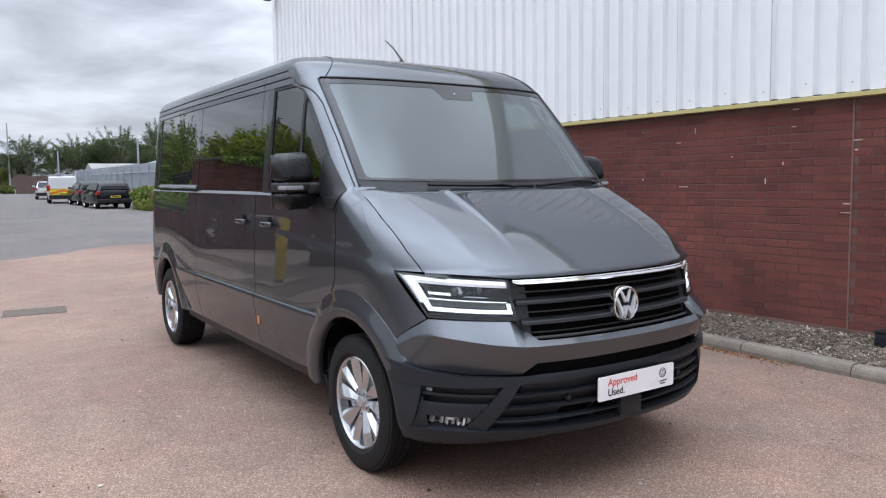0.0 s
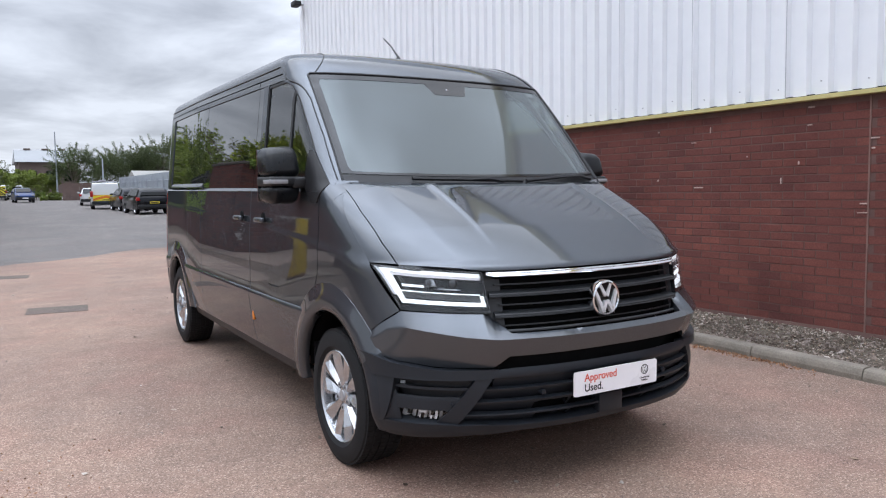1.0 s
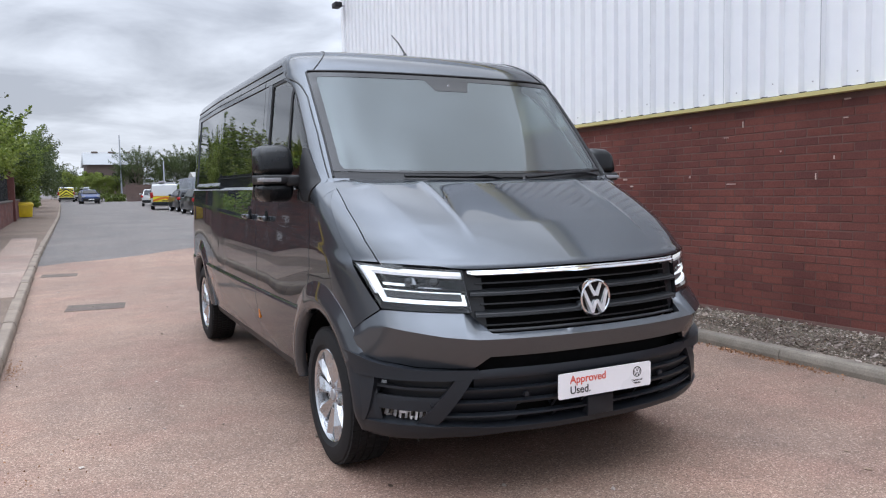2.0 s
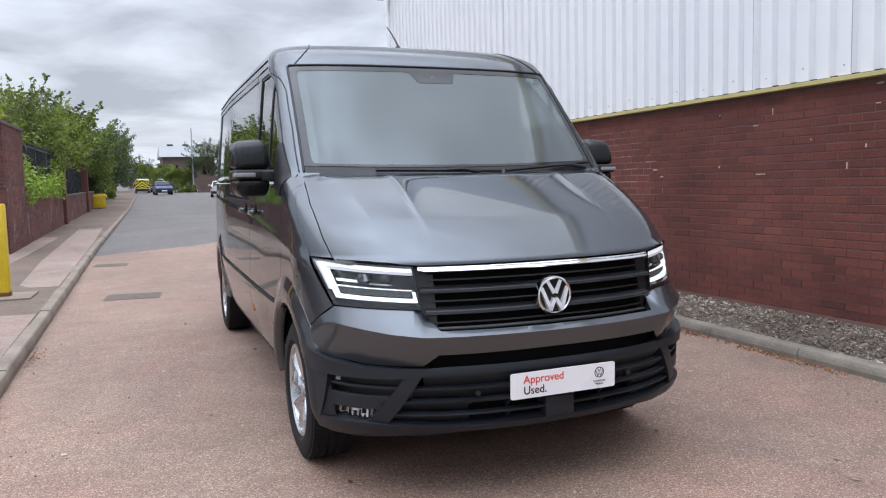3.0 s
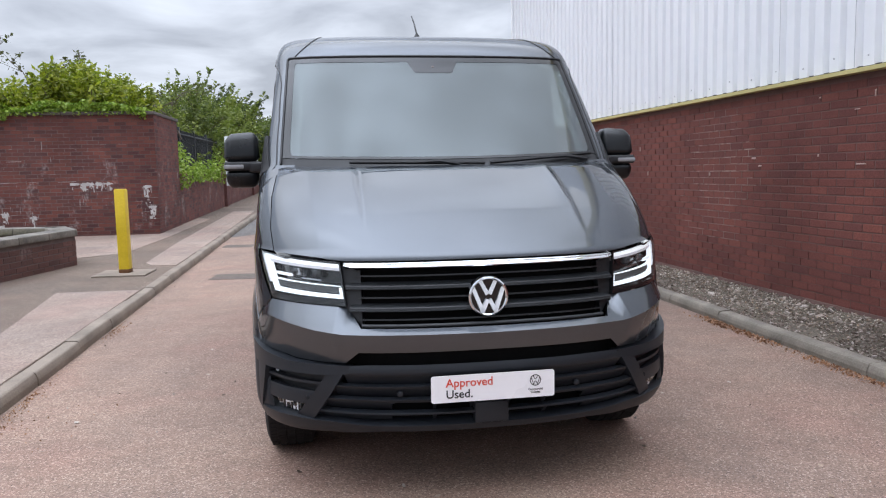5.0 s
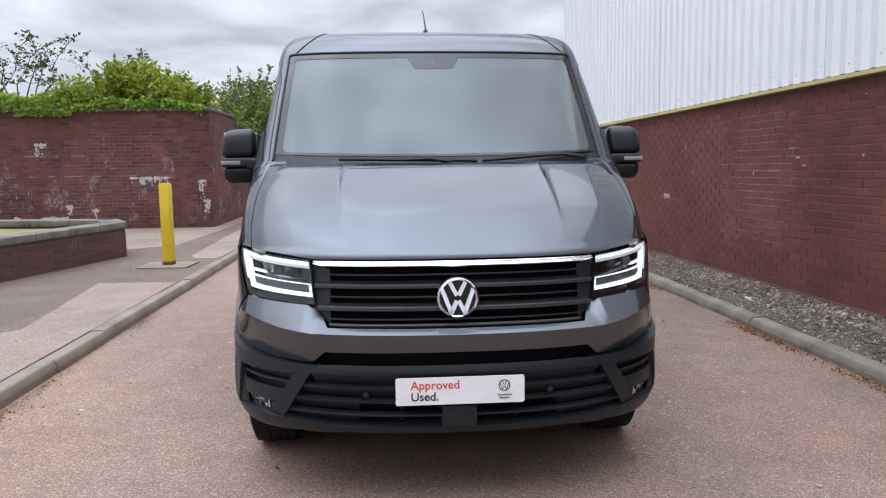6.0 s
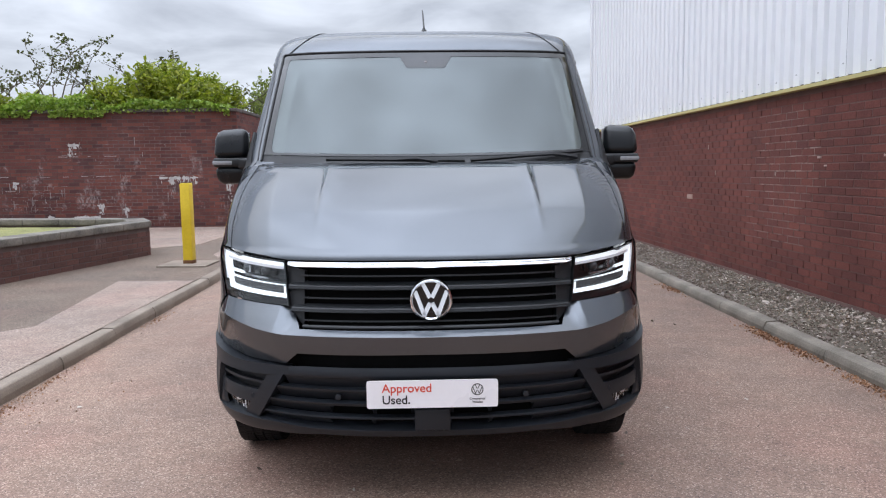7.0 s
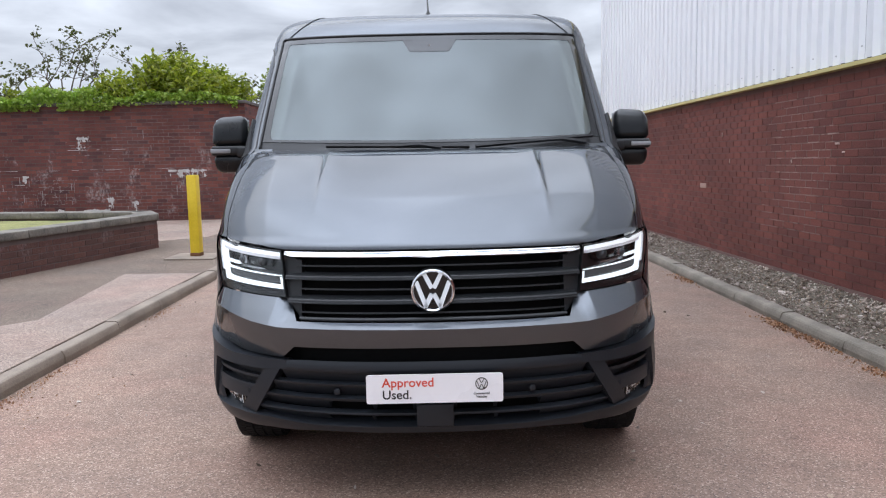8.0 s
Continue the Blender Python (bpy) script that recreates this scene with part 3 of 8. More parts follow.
def lay_bricks(parent, material, m, length, z0, z1, near, rng, hole=None, base=0):
    """Bricks on a face: m takes (along, out, up) to the parent's space. near(a, z): those that become single parts."""
    whole, half = brick_mesh("brick", BL, material), brick_mesh("brick_half", (BL - JOINT) / 2, material)
    frames, singles = [], 0
    course, z = base, z0
    r3 = np.array(m.to_3x3())
    while z + BH <= z1 + 0.002:
        a = 0.0 if course % 2 == 0 else -(BL + JOINT) / 2
        while a < length - 0.02:
            s, e = max(a, 0.0), min(a + BL, length)
            w = e - s
            if w > 0.05 and not (hole and hole((s + e) / 2, z)):
                out = 0.0025 + 0.0007 * float(np.clip(rng.normal(), -2, 2))
                c = m @ Vector(((s + e) / 2, out - 0.011 - 0.015 * 0, z + BH / 2 + 0.0012 * rng.normal()))
                full = abs(w - BL) < 0.01
                if near((s + e) / 2, z) and singles < 300 and (full or abs(w - (BL - JOINT) / 2) < 0.02):
                    o = part("brick", whole if full else half, parent)
                    o.matrix_basis = Matrix.Translation(c) @ m.to_3x3().to_4x4() @ Matrix.Diagonal((1, -1, 1, 1))
                    singles += 1
                else:
                    half_axes = r3 @ np.diag((w / 2, 0.015, BH / 2))
                    frames.append([list(c), half_axes[:, 0], half_axes[:, 1], half_axes[:, 2]])
            a += BL + JOINT
        z += BH + JOINT
        course += 1
    if frames:
        part("brickwork", boxes_mesh("brickwork", np.array(frames, dtype=float), material), parent, "weathered bricks laid in stretcher bond", "stuff")


def build_building():
    """The long shed beside the van: brick below, white profiled steel above."""
    b = thing("wall_building", WALL_AT, "long industrial shed with red brick base and white profiled cladding", "building", kind="structure")
    b.matrix_world = pose(*WALL_AT, -WALL_FALL, 0, WALL_TURN)
    L = WALL_LEN
    bpart("wall_core", one_box(-0.003, 0.30, 0, L, -0.3, WALL_TOP), M_MORTAR_R, b, "dark mortar joints of the brick base", False)
    bpart("plinth", one_box(-0.014, -0.003, 0, L, -0.3, 0.15, 0.003), M_PLINTH, b, "dirty concrete plinth at the foot of the wall")
    # bright cement joint where two lengths of wall meet
    bpart("movement_joint", one_box(-0.0135, 0.01, 17.272, 17.286, 0.15, WALL_TOP), surface("joint_sealant", (0.17, 0.095, 0.078), (0.25, 0.15, 0.125), 0.8), b, "pale sealant in the movement joint", False)
    # cladding: trapezoid ribs along y
    pitch, depth = 0.205, 0.048
    prof, y = [], 0.0
    while y < L - pitch:
        prof += [(y, 0.0), (y + 0.118, 0.0), (y + 0.138, depth), (y + 0.185, depth)]
        y += pitch
    prof.append((L, 0.0))
    top = 6.05
    v, f = [], []
    for a, d in prof:
        for z in (WALL_TOP + 0.047, 3.4, 4.8, top):
            v.append((-0.05 + d, a, z))
    for i in range(len(prof) - 1):
        for k in range(3):
            p = i * 4 + k
            f.append((p, p + 4, p + 5, p + 1))
    part("cladding", mesh_of("cladding", v, f, M_CLAD, False), b, "white coated steel sheets with upright trapezoid ribs")
    bpart("cladding_core", one_box(0.0, 0.3, 0, L, WALL_TOP, top, 0.0), M_CLAD, b, smooth=False)
    # grey strips paint the thin shadow lines at the sheet laps
    for k, a in enumerate((19.08, 20.10, 18.03, 24.13)):
        bpart("sheet_lap", one_box(-0.053, -0.049, a, a + 0.003, WALL_TOP + 0.05, top), M_LAP, b, "thin grey strip painted as the shadow line of a sheet lap", False)
    bpart("corner_flashing", one_box(-0.06, 0.32, L - 0.16, L + 0.01, WALL_TOP + 0.045, top, 0.006), M_CLAD, b, "white corner flashing")
    # ledge: folded yellow flashing
    bm = bmesh.new()
    lp = [(-0.045, 0.044), (-0.085, 0.037), (-0.085, 0.003), (-0.07, 0.0), (0.01, 0.0), (0.01, 0.044)]
    a = [bm.verts.new((x, 0, WALL_TOP + z)) for x, z in lp]
    c = [bm.verts.new((x, L, WALL_TOP + z)) for x, z in lp]
    bm.faces.new(a)
    bm.faces.new(c[::-1])
    for i in range(6):
        j = (i + 1) % 6
        bm.faces.new((a[i], a[j], c[j], c[i]))
    bpart("ledge", bm, M_LEDGE, b, "faded yellow drip flashing under the cladding", False)
    # black strip paints the shadows at the open rib ends
    bpart("rib_shadow_strip", one_box(-0.040, -0.001, 0, L - 0.2, WALL_TOP + 0.0445, WALL_TOP + 0.055), M_PLASTIC_DK, b, "black strip painted as the shadows under the rib ends", False)
    fr = []
    for i in range(int(L / (pitch * 2))):
        fr.append([(-0.052, 0.06 + i * pitch * 2, WALL_TOP + 0.13 + 0.03 * (i % 2)), (0.004, 0, 0), (0, 0.006, 0), (0, 0, 0.006)])
    part("screws", boxes_mesh("screws", fr, M_SCREW), b, "small dull fixing screws", "stuff")
    bpart("gable_wall", one_box(0.006, 18, L - 0.25, L - 0.01, -0.3, WALL_TOP), M_BRICK_R, b, smooth=False)
    bpart("gable_cladding", one_box(0.0, 18, L - 0.28, L - 0.012, WALL_TOP, top), M_CLAD, b, smooth=False)
    bpart("roof", one_box(-0.02, 18, 0, L + 0.05, top + 0.02, top + 0.15, 0.02), M_CLAD, b)
    bpart("verge_flashing", one_box(-0.13, -0.02, 0, L + 0.06, top - 0.16, top + 0.16, 0.01), M_LEDGE, b, "faded yellow flashing along the roof edge")
    rng = np.random.default_rng(3)
    m = Matrix(((0, -1, 0, 0), (1, 0, 0, 0), (0, 0, 1, 0), (0, 0, 0, 1)))  # along y, out to -x
    lay_bricks(b, M_BRICK_R, m, 17.271, 0.152, WALL_TOP - 0.01, lambda a, z: False, rng)
    lay_bricks(b, M_BRICK_R, Matrix.Translation((0, 17.287, 0)) @ m, L - 17.287, 0.152, WALL_TOP - 0.01, lambda a, z: 0.4 < a < 3.4 and 0.62 < z < 1.95, rng)
    bpart("pale_brick", one_box(-0.0125, 0.01, 23.78, 24.0, 0.96, 1.027, 0.003), surface("pale_brick", (0.34, 0.21, 0.17), (0.46, 0.31, 0.26), 0.85), b, "one pale pink replacement brick")
    # crumbs of pale cement stuck on the bricks
    m_crumb = surface("cement_crumb", (0.40, 0.27, 0.23), (0.60, 0.47, 0.42), 0.9, big=20, fine=90)
    for y, z, dy, dz in ((17.20, 1.789, 0.075, 0.011), (17.235, 1.705, 0.03, 0.014), (17.29, 1.242, 0.06, 0.012), (17.29, 1.166, 0.08, 0.008), (17.77, 2.097, 0.06, 0.014), (17.79, 1.942, 0.045, 0.010), (17.905, 1.60, 0.015, 0.03), (18.08, 1.425, 0.012, 0.06), (19.05, 1.862, 0.06, 0.008), (18.87, 1.95, 0.012, 0.06), (18.96, 1.398, 0.11, 0.011), (18.44, 1.688, 0.015, 0.015), (19.54, 2.0, 0.02, 0.015), (20.52, 1.475, 0.07, 0.02), (20.42, 1.397, 0.05, 0.016), (23.26, 1.635, 0.016, 0.06), (21.41, 1.30, 0.016, 0.04), (23.01, 1.30, 0.016, 0.06), (19.545, 1.476, 0.02, 0.02)):
        bpart("cement_crumb", one_box(-0.0125, -0.004, y, y + dy, z, z + dz, 0.002), m_crumb, b, "pale crumb of cement on the bricks")
    # joints raked out and pointed anew in pale mortar, stepping up the wall
    rows = []
    pitch_z, pitch_y = BH + JOINT, BL + JOINT
    for k in range(6, 25):
        z = 0.152 + k * pitch_z - JOINT / 2
        zone = [(21.02, 21.82)] if z > 1.70 else [(20.95, 22.05)] if z > 1.42 else [(20.62, 22.08)] if z > 1.10 else [(20.86, 22.06)]
        for p, q in zone:
            y = p + 0.10 * rng.normal()
            while y < q:
                w = 0.08 + 0.18 * rng.random()
                bright = 1.0 if z > 1.66 or y < 21.3 else 0.55
                if rng.random() < 0.62 * bright + 0.12:
                    rows.append([(-0.0045, y + w / 2, z), (0.003, 0, 0), (0, w / 2, 0), (0, 0, 0.0042 + 0.0016 * rng.random())])
                if rng.random() < 0.85 * bright:
                    step = 17.287 + round((y - 17.287) / pitch_y) * pitch_y + (pitch_y / 2 if k % 2 else 0) - JOINT / 2
                    rows.append([(-0.0045, step, z + pitch_z / 2), (0.003, 0, 0), (0, 0.0045, 0), (0, 0, BH / 2 + 0.004)])
                y += w
    part("repointing", boxes_mesh("repointing", rows, surface("pale_pointing", (0.15, 0.09, 0.077), (0.30, 0.20, 0.17), 0.9, big=5, fine=80)), b, "pale new mortar pointed round a patch of bricks", "stuff")
    # camera on the far corner of the shed
    cc = thing("security_camera", (wall_x(15.6) - 0.05, 15.55, 5.38), "small dark camera on the corner of the white cladding", "camera")
    bpart("bracket", one_box(-0.12, 0.0, -0.02, 0.02, -0.02, 0.02, 0.005), M_SCREW, cc)
    bpart("housing", one_box(-0.26, -0.10, -0.16, 0.10, -0.06, 0.05, 0.02), M_PLASTIC_DK, cc)


def build_gravel():
    rng = np.random.default_rng(5)
    bm = bmesh.new()
    ys = np.arange(-14, 15.8, 0.35)
    bank = lambda y: 0.035 - 0.010 * (y - 3.0)      # how far the stones lie up against the wall
    rows = []
    for y in ys:
        k, w = kerb_x(y) + 0.12, wall_x(y) + 0.01
        us = (0.0, 0.22, 0.48, 0.74, 1.0)
        rows.append([bm.verts.new((k + (w - k) * u, y, 0.075 + 0.012 * rng.normal() + bank(y) * u * u)) for u in us])
    for a, c in zip(rows, rows[1:]):
        for i in range(4):
            bm.faces.new((a[i], a[i + 1], c[i + 1], c[i]))
    single("gravel_strip", bm_mesh("gravel_strip", bm, M_GRAVEL_BED, False), "strip of dirty gravel between kerb and wall", "gravel", kind="structure")
    n = 19000
    y = 1.5 + 14.4 * rng.random(n) ** 1.25
    u = rng.random(n)
    x = kerb_x(y) + 0.13 + (wall_x(y) - kerb_x(y) - 0.15) * u
    s = 0.0025 + 0.0065 * rng.random(n) ** 2 + 0.010 * (rng.random(n) > 0.988)
    fr = np.zeros((n, 4, 3))
    z = 0.083 + bank(y) * u * u
    fr[:, 0] = np.stack([x, y, z + s * 0.3], 1)
    ang = rng.random(n) * math.pi
    fr[:, 1] = np.stack([np.cos(ang), np.sin(ang), 0.25 * rng.normal(size=n)], 1) * (s * (0.8 + rng.random(n)))[:, None]
    fr[:, 2] = np.stack([-np.sin(ang), np.cos(ang), 0.25 * rng.normal(size=n)], 1) * s[:, None]
    fr[:, 3] = np.stack([0.2 * rng.normal(size=n), 0.2 * rng.normal(size=n), np.ones(n)], 1) * (s * 0.6)[:, None]
    single("gravel", boxes_mesh("gravel", fr, M_STONE), "loose grey and white stones", "gravel", kind="stuff")
    # dry leaves swept against the kerb
    n = 1500
    drift = rng.choice([5.15, 5.42, 3.95, 4.75, 7.6, 3.5, 10.0], n)
    y = drift + 0.17 * rng.normal(size=n)
    x = kerb_x(y) - 0.012 - np.abs(rng.normal(size=n)) * 0.055
    c = np.stack([x, y, 0.006 + 0.008 * rng.random(n)], 1)
    single("leaf_litter", leaf_cloud("leaf_litter", c, 0.013, M_LITTER, rng=rng), "dry brown leaf litter along the kerb", "leaves", kind="stuff")
    n = 2600
    y = 1.5 + 13.5 * rng.random(n) ** 1.2
    u = rng.random(n) ** 0.6
    c = np.stack([kerb_x(y) + 0.14 + (wall_x(y) - kerb_x(y) - 0.18) * u, y, 0.094 + bank(y) * u * u + 0.008 * rng.random(n)], 1)
    single("leaf_litter", leaf_cloud("leaf_litter", c, 0.013, M_LITTER_PALE, rng=rng), "dry pale leaf litter strewn over the gravel", "leaves", kind="stuff")
    n = 700
    side = rng.random(n) > 0.12
    x = 0.14 + np.abs(rng.normal(size=n)) * np.where(side, 0.05, 0.3)
    y = rng.choice([3.75, 3.6, 4.35, 6.4], n) + 0.2 * rng.normal(size=n)
    c = np.stack([x, y, 0.005 + 0.004 * rng.random(n)], 1)
    single("leaf_litter", leaf_cloud("leaf_litter", c, 0.008, M_LITTER, rng=rng), "dry crumbs of leaf along the far kerb", "leaves", kind="stuff")
    n = 90
    c = np.stack([0.3 + 5.0 * rng.random(n), -0.3 + 10 * rng.random(n), np.full(n, 0.007)], 1)
    flat = leaf_cloud("fallen_leaf", c, 0.026, M_LITTER_PALE, rng=rng)
    for vert in flat.vertices:
        vert.co.z = 0.004 + 0.35 * abs(vert.co.z - 0.004)
    single("leaf_litter", flat, "pale dry leaves scattered over the asphalt", "leaves", kind="stuff")
    n = 110
    fr = np.zeros((n, 4, 3))
    s = 0.003 + 0.004 * rng.random(n)
    fr[:, 0] = np.stack([0.2 + 5.1 * rng.random(n), -0.5 + 12 * rng.random(n), s * 0.3], 1)
    for k in range(3):
        d = rng.normal(size=(n, 3))
        fr[:, k + 1] = d / np.linalg.norm(d, axis=1)[:, None] * (s * (1.1 if k else 1.6))[:, None]
    single("loose_chippings", boxes_mesh("loose_chippings", fr, M_STONE), "pale loose chippings on the asphalt", "stones", kind="stuff")
    bx = thing("bait_box", (6.40, 2.78, 0.10), "dark grey plastic box on the gravel against the wall", "box")
    bpart("body", one_box(-0.10, 0.13, -0.15, 0.13, 0, 0.11, 0.012), M_PLASTIC, bx)
    bpart("lid", one_box(-0.108, 0.135, -0.158, 0.138, 0.112, 0.128, 0.006), M_PLASTIC_DK, bx)


def build_post():
    p = thing("bollard", (-0.51, 9.6, 0.12), "yellow square steel post, rusty at its foot", "bollard", rz=-6)
    bpart("post", one_box(-0.066, 0.066, -0.066, 0.066, 0.0, 1.09, 0.012), M_YELLOW, p)
    bpart("cap", one_box(-0.058, 0.058, -0.058, 0.058, 1.088, 1.096, 0.003), M_YELLOW, p)
    bpart("rusty_foot", one_box(-0.069, 0.069, -0.069, 0.069, 0.0, 0.055, 0.01), M_RUST, p, "rusted foot of the post")


def build_planter():
    """The raised bed: a brick upstand with dark copings."""
    b = thing("planter", (0, 0, 0.1), "low brick raised bed with dark stone coping", "planter")
    A, B, C, D, E_ = (-1.48, 10.81), (-1.84, 11.5), (-4.8, 11.9), (-6.0, 4.2), (-3.24, 4.2)
    H = 0.43
    rng = np.random.default_rng(9)

    def upstand(p, q, bricks=True):
        d = Vector((q[0] - p[0], q[1] - p[1], 0))
        L = d.length
        d.normalize()
        n = Vector((d.y, -d.x, 0))
        m = Matrix(((d.x, n.x, 0, p[0]), (d.y, n.y, 0, p[1]), (0, 0, 1, 0), (0, 0, 0, 1)))
        bm = box(bmesh.new(), 0.02, L - 0.02, -0.26, 0.003, 0, H)
        bm.transform(m)
        bpart("upstand", bm, M_MORTAR_L, b, smooth=False)
        a = 0.0
        while a < L - 0.05:
            e = min(a + 0.62, L + 0.02)
            bm = box(bmesh.new(), a + 0.004 - (0.02 if a == 0 else 0), e - 0.004, -0.29, 0.035, H, H + 0.095, 0.012)
            bm.transform(m)
            bpart("coping_stone", bm, M_COPING_PALE, b)
            a += 0.62
        if bricks:
            lay_bricks(b, M_BRICK_P, m, L, 0.0, H, lambda s, z: True, rng)

    upstand(E_, A)
    upstand(A, B)
    upstand(B, C, False)
    upstand(D, E_, False)
    bm = prism(bmesh.new(), [(-1.65, 10.85), (-1.95, 11.3), (-4.7, 11.6), (-5.8, 4.4), (-3.3, 4.4)], 0.1, 0.40)
    bpart("soil", bm, M_SOIL, b, "mossy yellow-green soil", False)


def build_left_wall():
    """The tall wall across the street, with the dwarf wall and railings that go on from it."""
    y0, xr, top = 16.0, -1.36, 2.56
    rng = np.random.default_rng(13)
    w = thing("wall_tall_brick", (xr, y0, 0.06), "tall weathered red brick wall with lime stains and ivy on top", "wall", kind="structure")
    Lf = 10.5
    bpart("wall_core", one_box(-Lf, -0.003, 0.003, 0.40, -0.2, top), M_MORTAR_L, w, smooth=False)
    bpart("wall_core", one_box(-0.40, -0.003, 0.40, 2.6, -0.2, top), M_MORTAR_L, w, smooth=False)
    m = Matrix(((-1, 0, 0, 0), (0, -1, 0, 0.006), (0, 0, 1, 0), (0, 0, 0, 1)))
    lay_bricks(w, M_BRICK_L, m, Lf, 0.0, top, lambda a, z: 0.0 < a < 2.7 and 0.5 < z < 2.1, rng)
    m = Matrix(((0, 1, 0, -0.006), (1, 0, 0, 0), (0, 0, 1, 0), (0, 0, 0, 1)))
    lay_bricks(w, M_BRICK_L, m, 2.6, 0.0, top, lambda a, z: False, rng)
    a = 0.0
    while a < Lf:
        bpart("coping_stone", one_box(-a - 0.9, -a - 0.006 + (0.03 if a == 0 else 0), -0.05, 0.45, top, top + 0.07, 0.012), M_COPING, w)
        a += 0.905
    bpart("coping_stone", one_box(-0.45, 0.03, 0.46, 2.64, top, top + 0.07, 0.012), M_COPING, w)
    # lime and paint left on the face
    for (x, z, dx, dz) in ((-1.30, 1.10, 0.79, 0.12), (-3.36, 0.27, 0.58, 0.09), (-3.02, 0.48, 0.14, 0.2), (-4.13, 0.27, 0.10, 0.12), (-2.49, 0.40, 0.08, 0.2), (-0.22, 0.95, 0.1, 0.35), (-0.12, 0.55, 0.13, 0.25), (-4.88, 1.02, 0.08, 0.10), (-3.58, 1.80, 0.26, 0.22)):
        bm = bmesh.new()
        flakes = [(x + dx * (rng.random() - 0.5), z + 0.3 * dz, 0.012 + 0.05 * rng.random(), 0.010 + 0.018 * rng.random()) for _ in range(int(20 * dx) + 3)]
        for _ in range(int(14 + 60 * dx)):
            fall = rng.random() ** 1.8
            flakes.append((x + dx * 0.5 * float(np.clip(rng.normal() * 0.5, -1, 1)), z + 0.3 * dz - dz * fall, 0.006 + 0.022 * rng.random() ** 2, 0.008 + 0.05 * rng.random() ** 2))
        for i, (fx, fz, wx, hz) in enumerate(flakes):
            y = -0.0085 - 0.0012 * rng.random()
            cs = [(-1, -1), (0.2, -1.2), (1, -0.7), (1, 0.8), (0.1, 1), (-0.9, 0.9)]
            bm.faces.new([bm.verts.new((fx + wx * (p + 0.4 * rng.normal() * 0.5), y, fz + hz * (q + 0.3 * rng.normal() * 0.5))) for p, q in cs])
        bpart("lime_stain", bm, M_LIME, w, "flaking white lime left on the bricks", False)
    for z, x0, x1 in ((1.185, -9.5, -1.70), (1.62, -3.89, -2.84), (0.88, -5.1, -4.2)):
        x, fr = x0, []
        while x < x1:
            wl = 0.05 + 0.25 * rng.random()
            if rng.random() < 0.55:
                fr.append([(x + wl / 2, -0.0085, z + 0.003 * rng.normal()), (wl / 2, 0, 0), (0, 0.001, 0), (0, 0, 0.002 + 0.003 * rng.random())])
            x += wl
        part("lime_line", boxes_mesh("lime_line", fr, M_LIME), w, "thin white line of lime along a joint", "stuff")
    # thin lime runs down the face and along the joints
    for x0, x1, z0, z1, n in ((-5.0, -3.8, 0.45, 0.98, 95), (-3.8, -3.4, 1.6, 1.95, 20), (-1.66, -1.38, 0.62, 1.02, 16), (-0.42, -0.08, 0.35, 1.05, 22), (-3.2, -2.4, 0.30, 0.85, 26), (-7.5, -5.0, 0.4, 1.2, 70), (-5.2, -0.4, 0.3, 1.95, 46)):
        fr = []
        for _ in range(n):
            x, z = x0 + (x1 - x0) * rng.random(), z0 + (z1 - z0) * rng.random()
            if rng.random() < 0.62:
                fr.append([(x, -0.0085, z), (0.0015 + 0.0045 * rng.random() ** 2, 0, 0), (0, 0.0012, 0), (0, 0, 0.012 + 0.075 * rng.random() ** 2)])
            else:
                fr.append([(x, -0.0085, round(z / 0.075) * 0.075), (0.02 + 0.06 * rng.random(), 0, 0), (0, 0.0012, 0), (0, 0, 0.0012 + 0.002 * rng.random())])
        part("lime_run", boxes_mesh("lime_run", fr, M_LIME_DULL), w, "thin white lime runs on the bricks", "stuff")
    # dwarf wall with railings, piers
    d = thing("wall_dwarf_brick", (-1.40, 18.6, 0.08), "low brick wall with piers and black railings along the pavement", "wall", kind="structure")
    runs = [(0.0, 8.75, 1.22, True), (9.3, 20.0, 0.92, True), (20.6, 29.0, 0.92, False)]
    m0 = Matrix(((0, 1, 0, -0.004), (1, 0, 0, 0), (0, 0, 1, 0), (0, 0, 0, 1)))
    for s, e, h, rail in runs:
        bpart("wall_core", one_box(-0.32, -0.001, s, e, -0.2, h), M_MORTAR_L, d, smooth=False)
        lay_bricks(d, M_BRICK_L, Matrix.Translation((0, s, 0)) @ m0, e - s, 0, h, lambda a, z: False, rng)
        bpart("coping", one_box(-0.36, 0.03, s, e, h, h + 0.07, 0.015), M_COPING if s else M_BRICK_L, d)
        if rail:
            bm = bmesh.new()
            for k in range(int((e - s) / 0.13)):
                y = s + 0.1 + k * 0.13
                box(bm, -0.18, -0.16, y - 0.01, y + 0.01, h + 0.06, h + 1.2)
            bpart("railing", bm, M_BLACK_METAL, d, "upright black bars", False)
            bpart("top_rail", one_box(-0.195, -0.145, s, e, h + 1.08, h + 1.12, 0.006), M_BLACK_METAL, d)
            k = s + 1.3
            while k < e:
                bpart("rail_post", one_box(-0.21, -0.13, k - 0.04, k + 0.04, h, h + 1.28, 0.008), M_BLACK_METAL, d)
                k += 2.4
    for y, z in ((8.78, 2.22), (20.05, 2.42)):
        bpart("pier", one_box(-0.42, 0.10, y, y + 0.5, -0.2, z - 0.08), M_BRICK_L, d, "square brick pier", False)
        bpart("pier_cap", one_box(-0.46, 0.14, y - 0.04, y + 0.54, z - 0.08, z, 0.015), M_COPING, d)
    gb = thing("grit_bin", (-1.15, 44.0, 0.14), "yellow plastic grit bin on the pavement", "bin", rz=8)
    bm = bmesh.new()
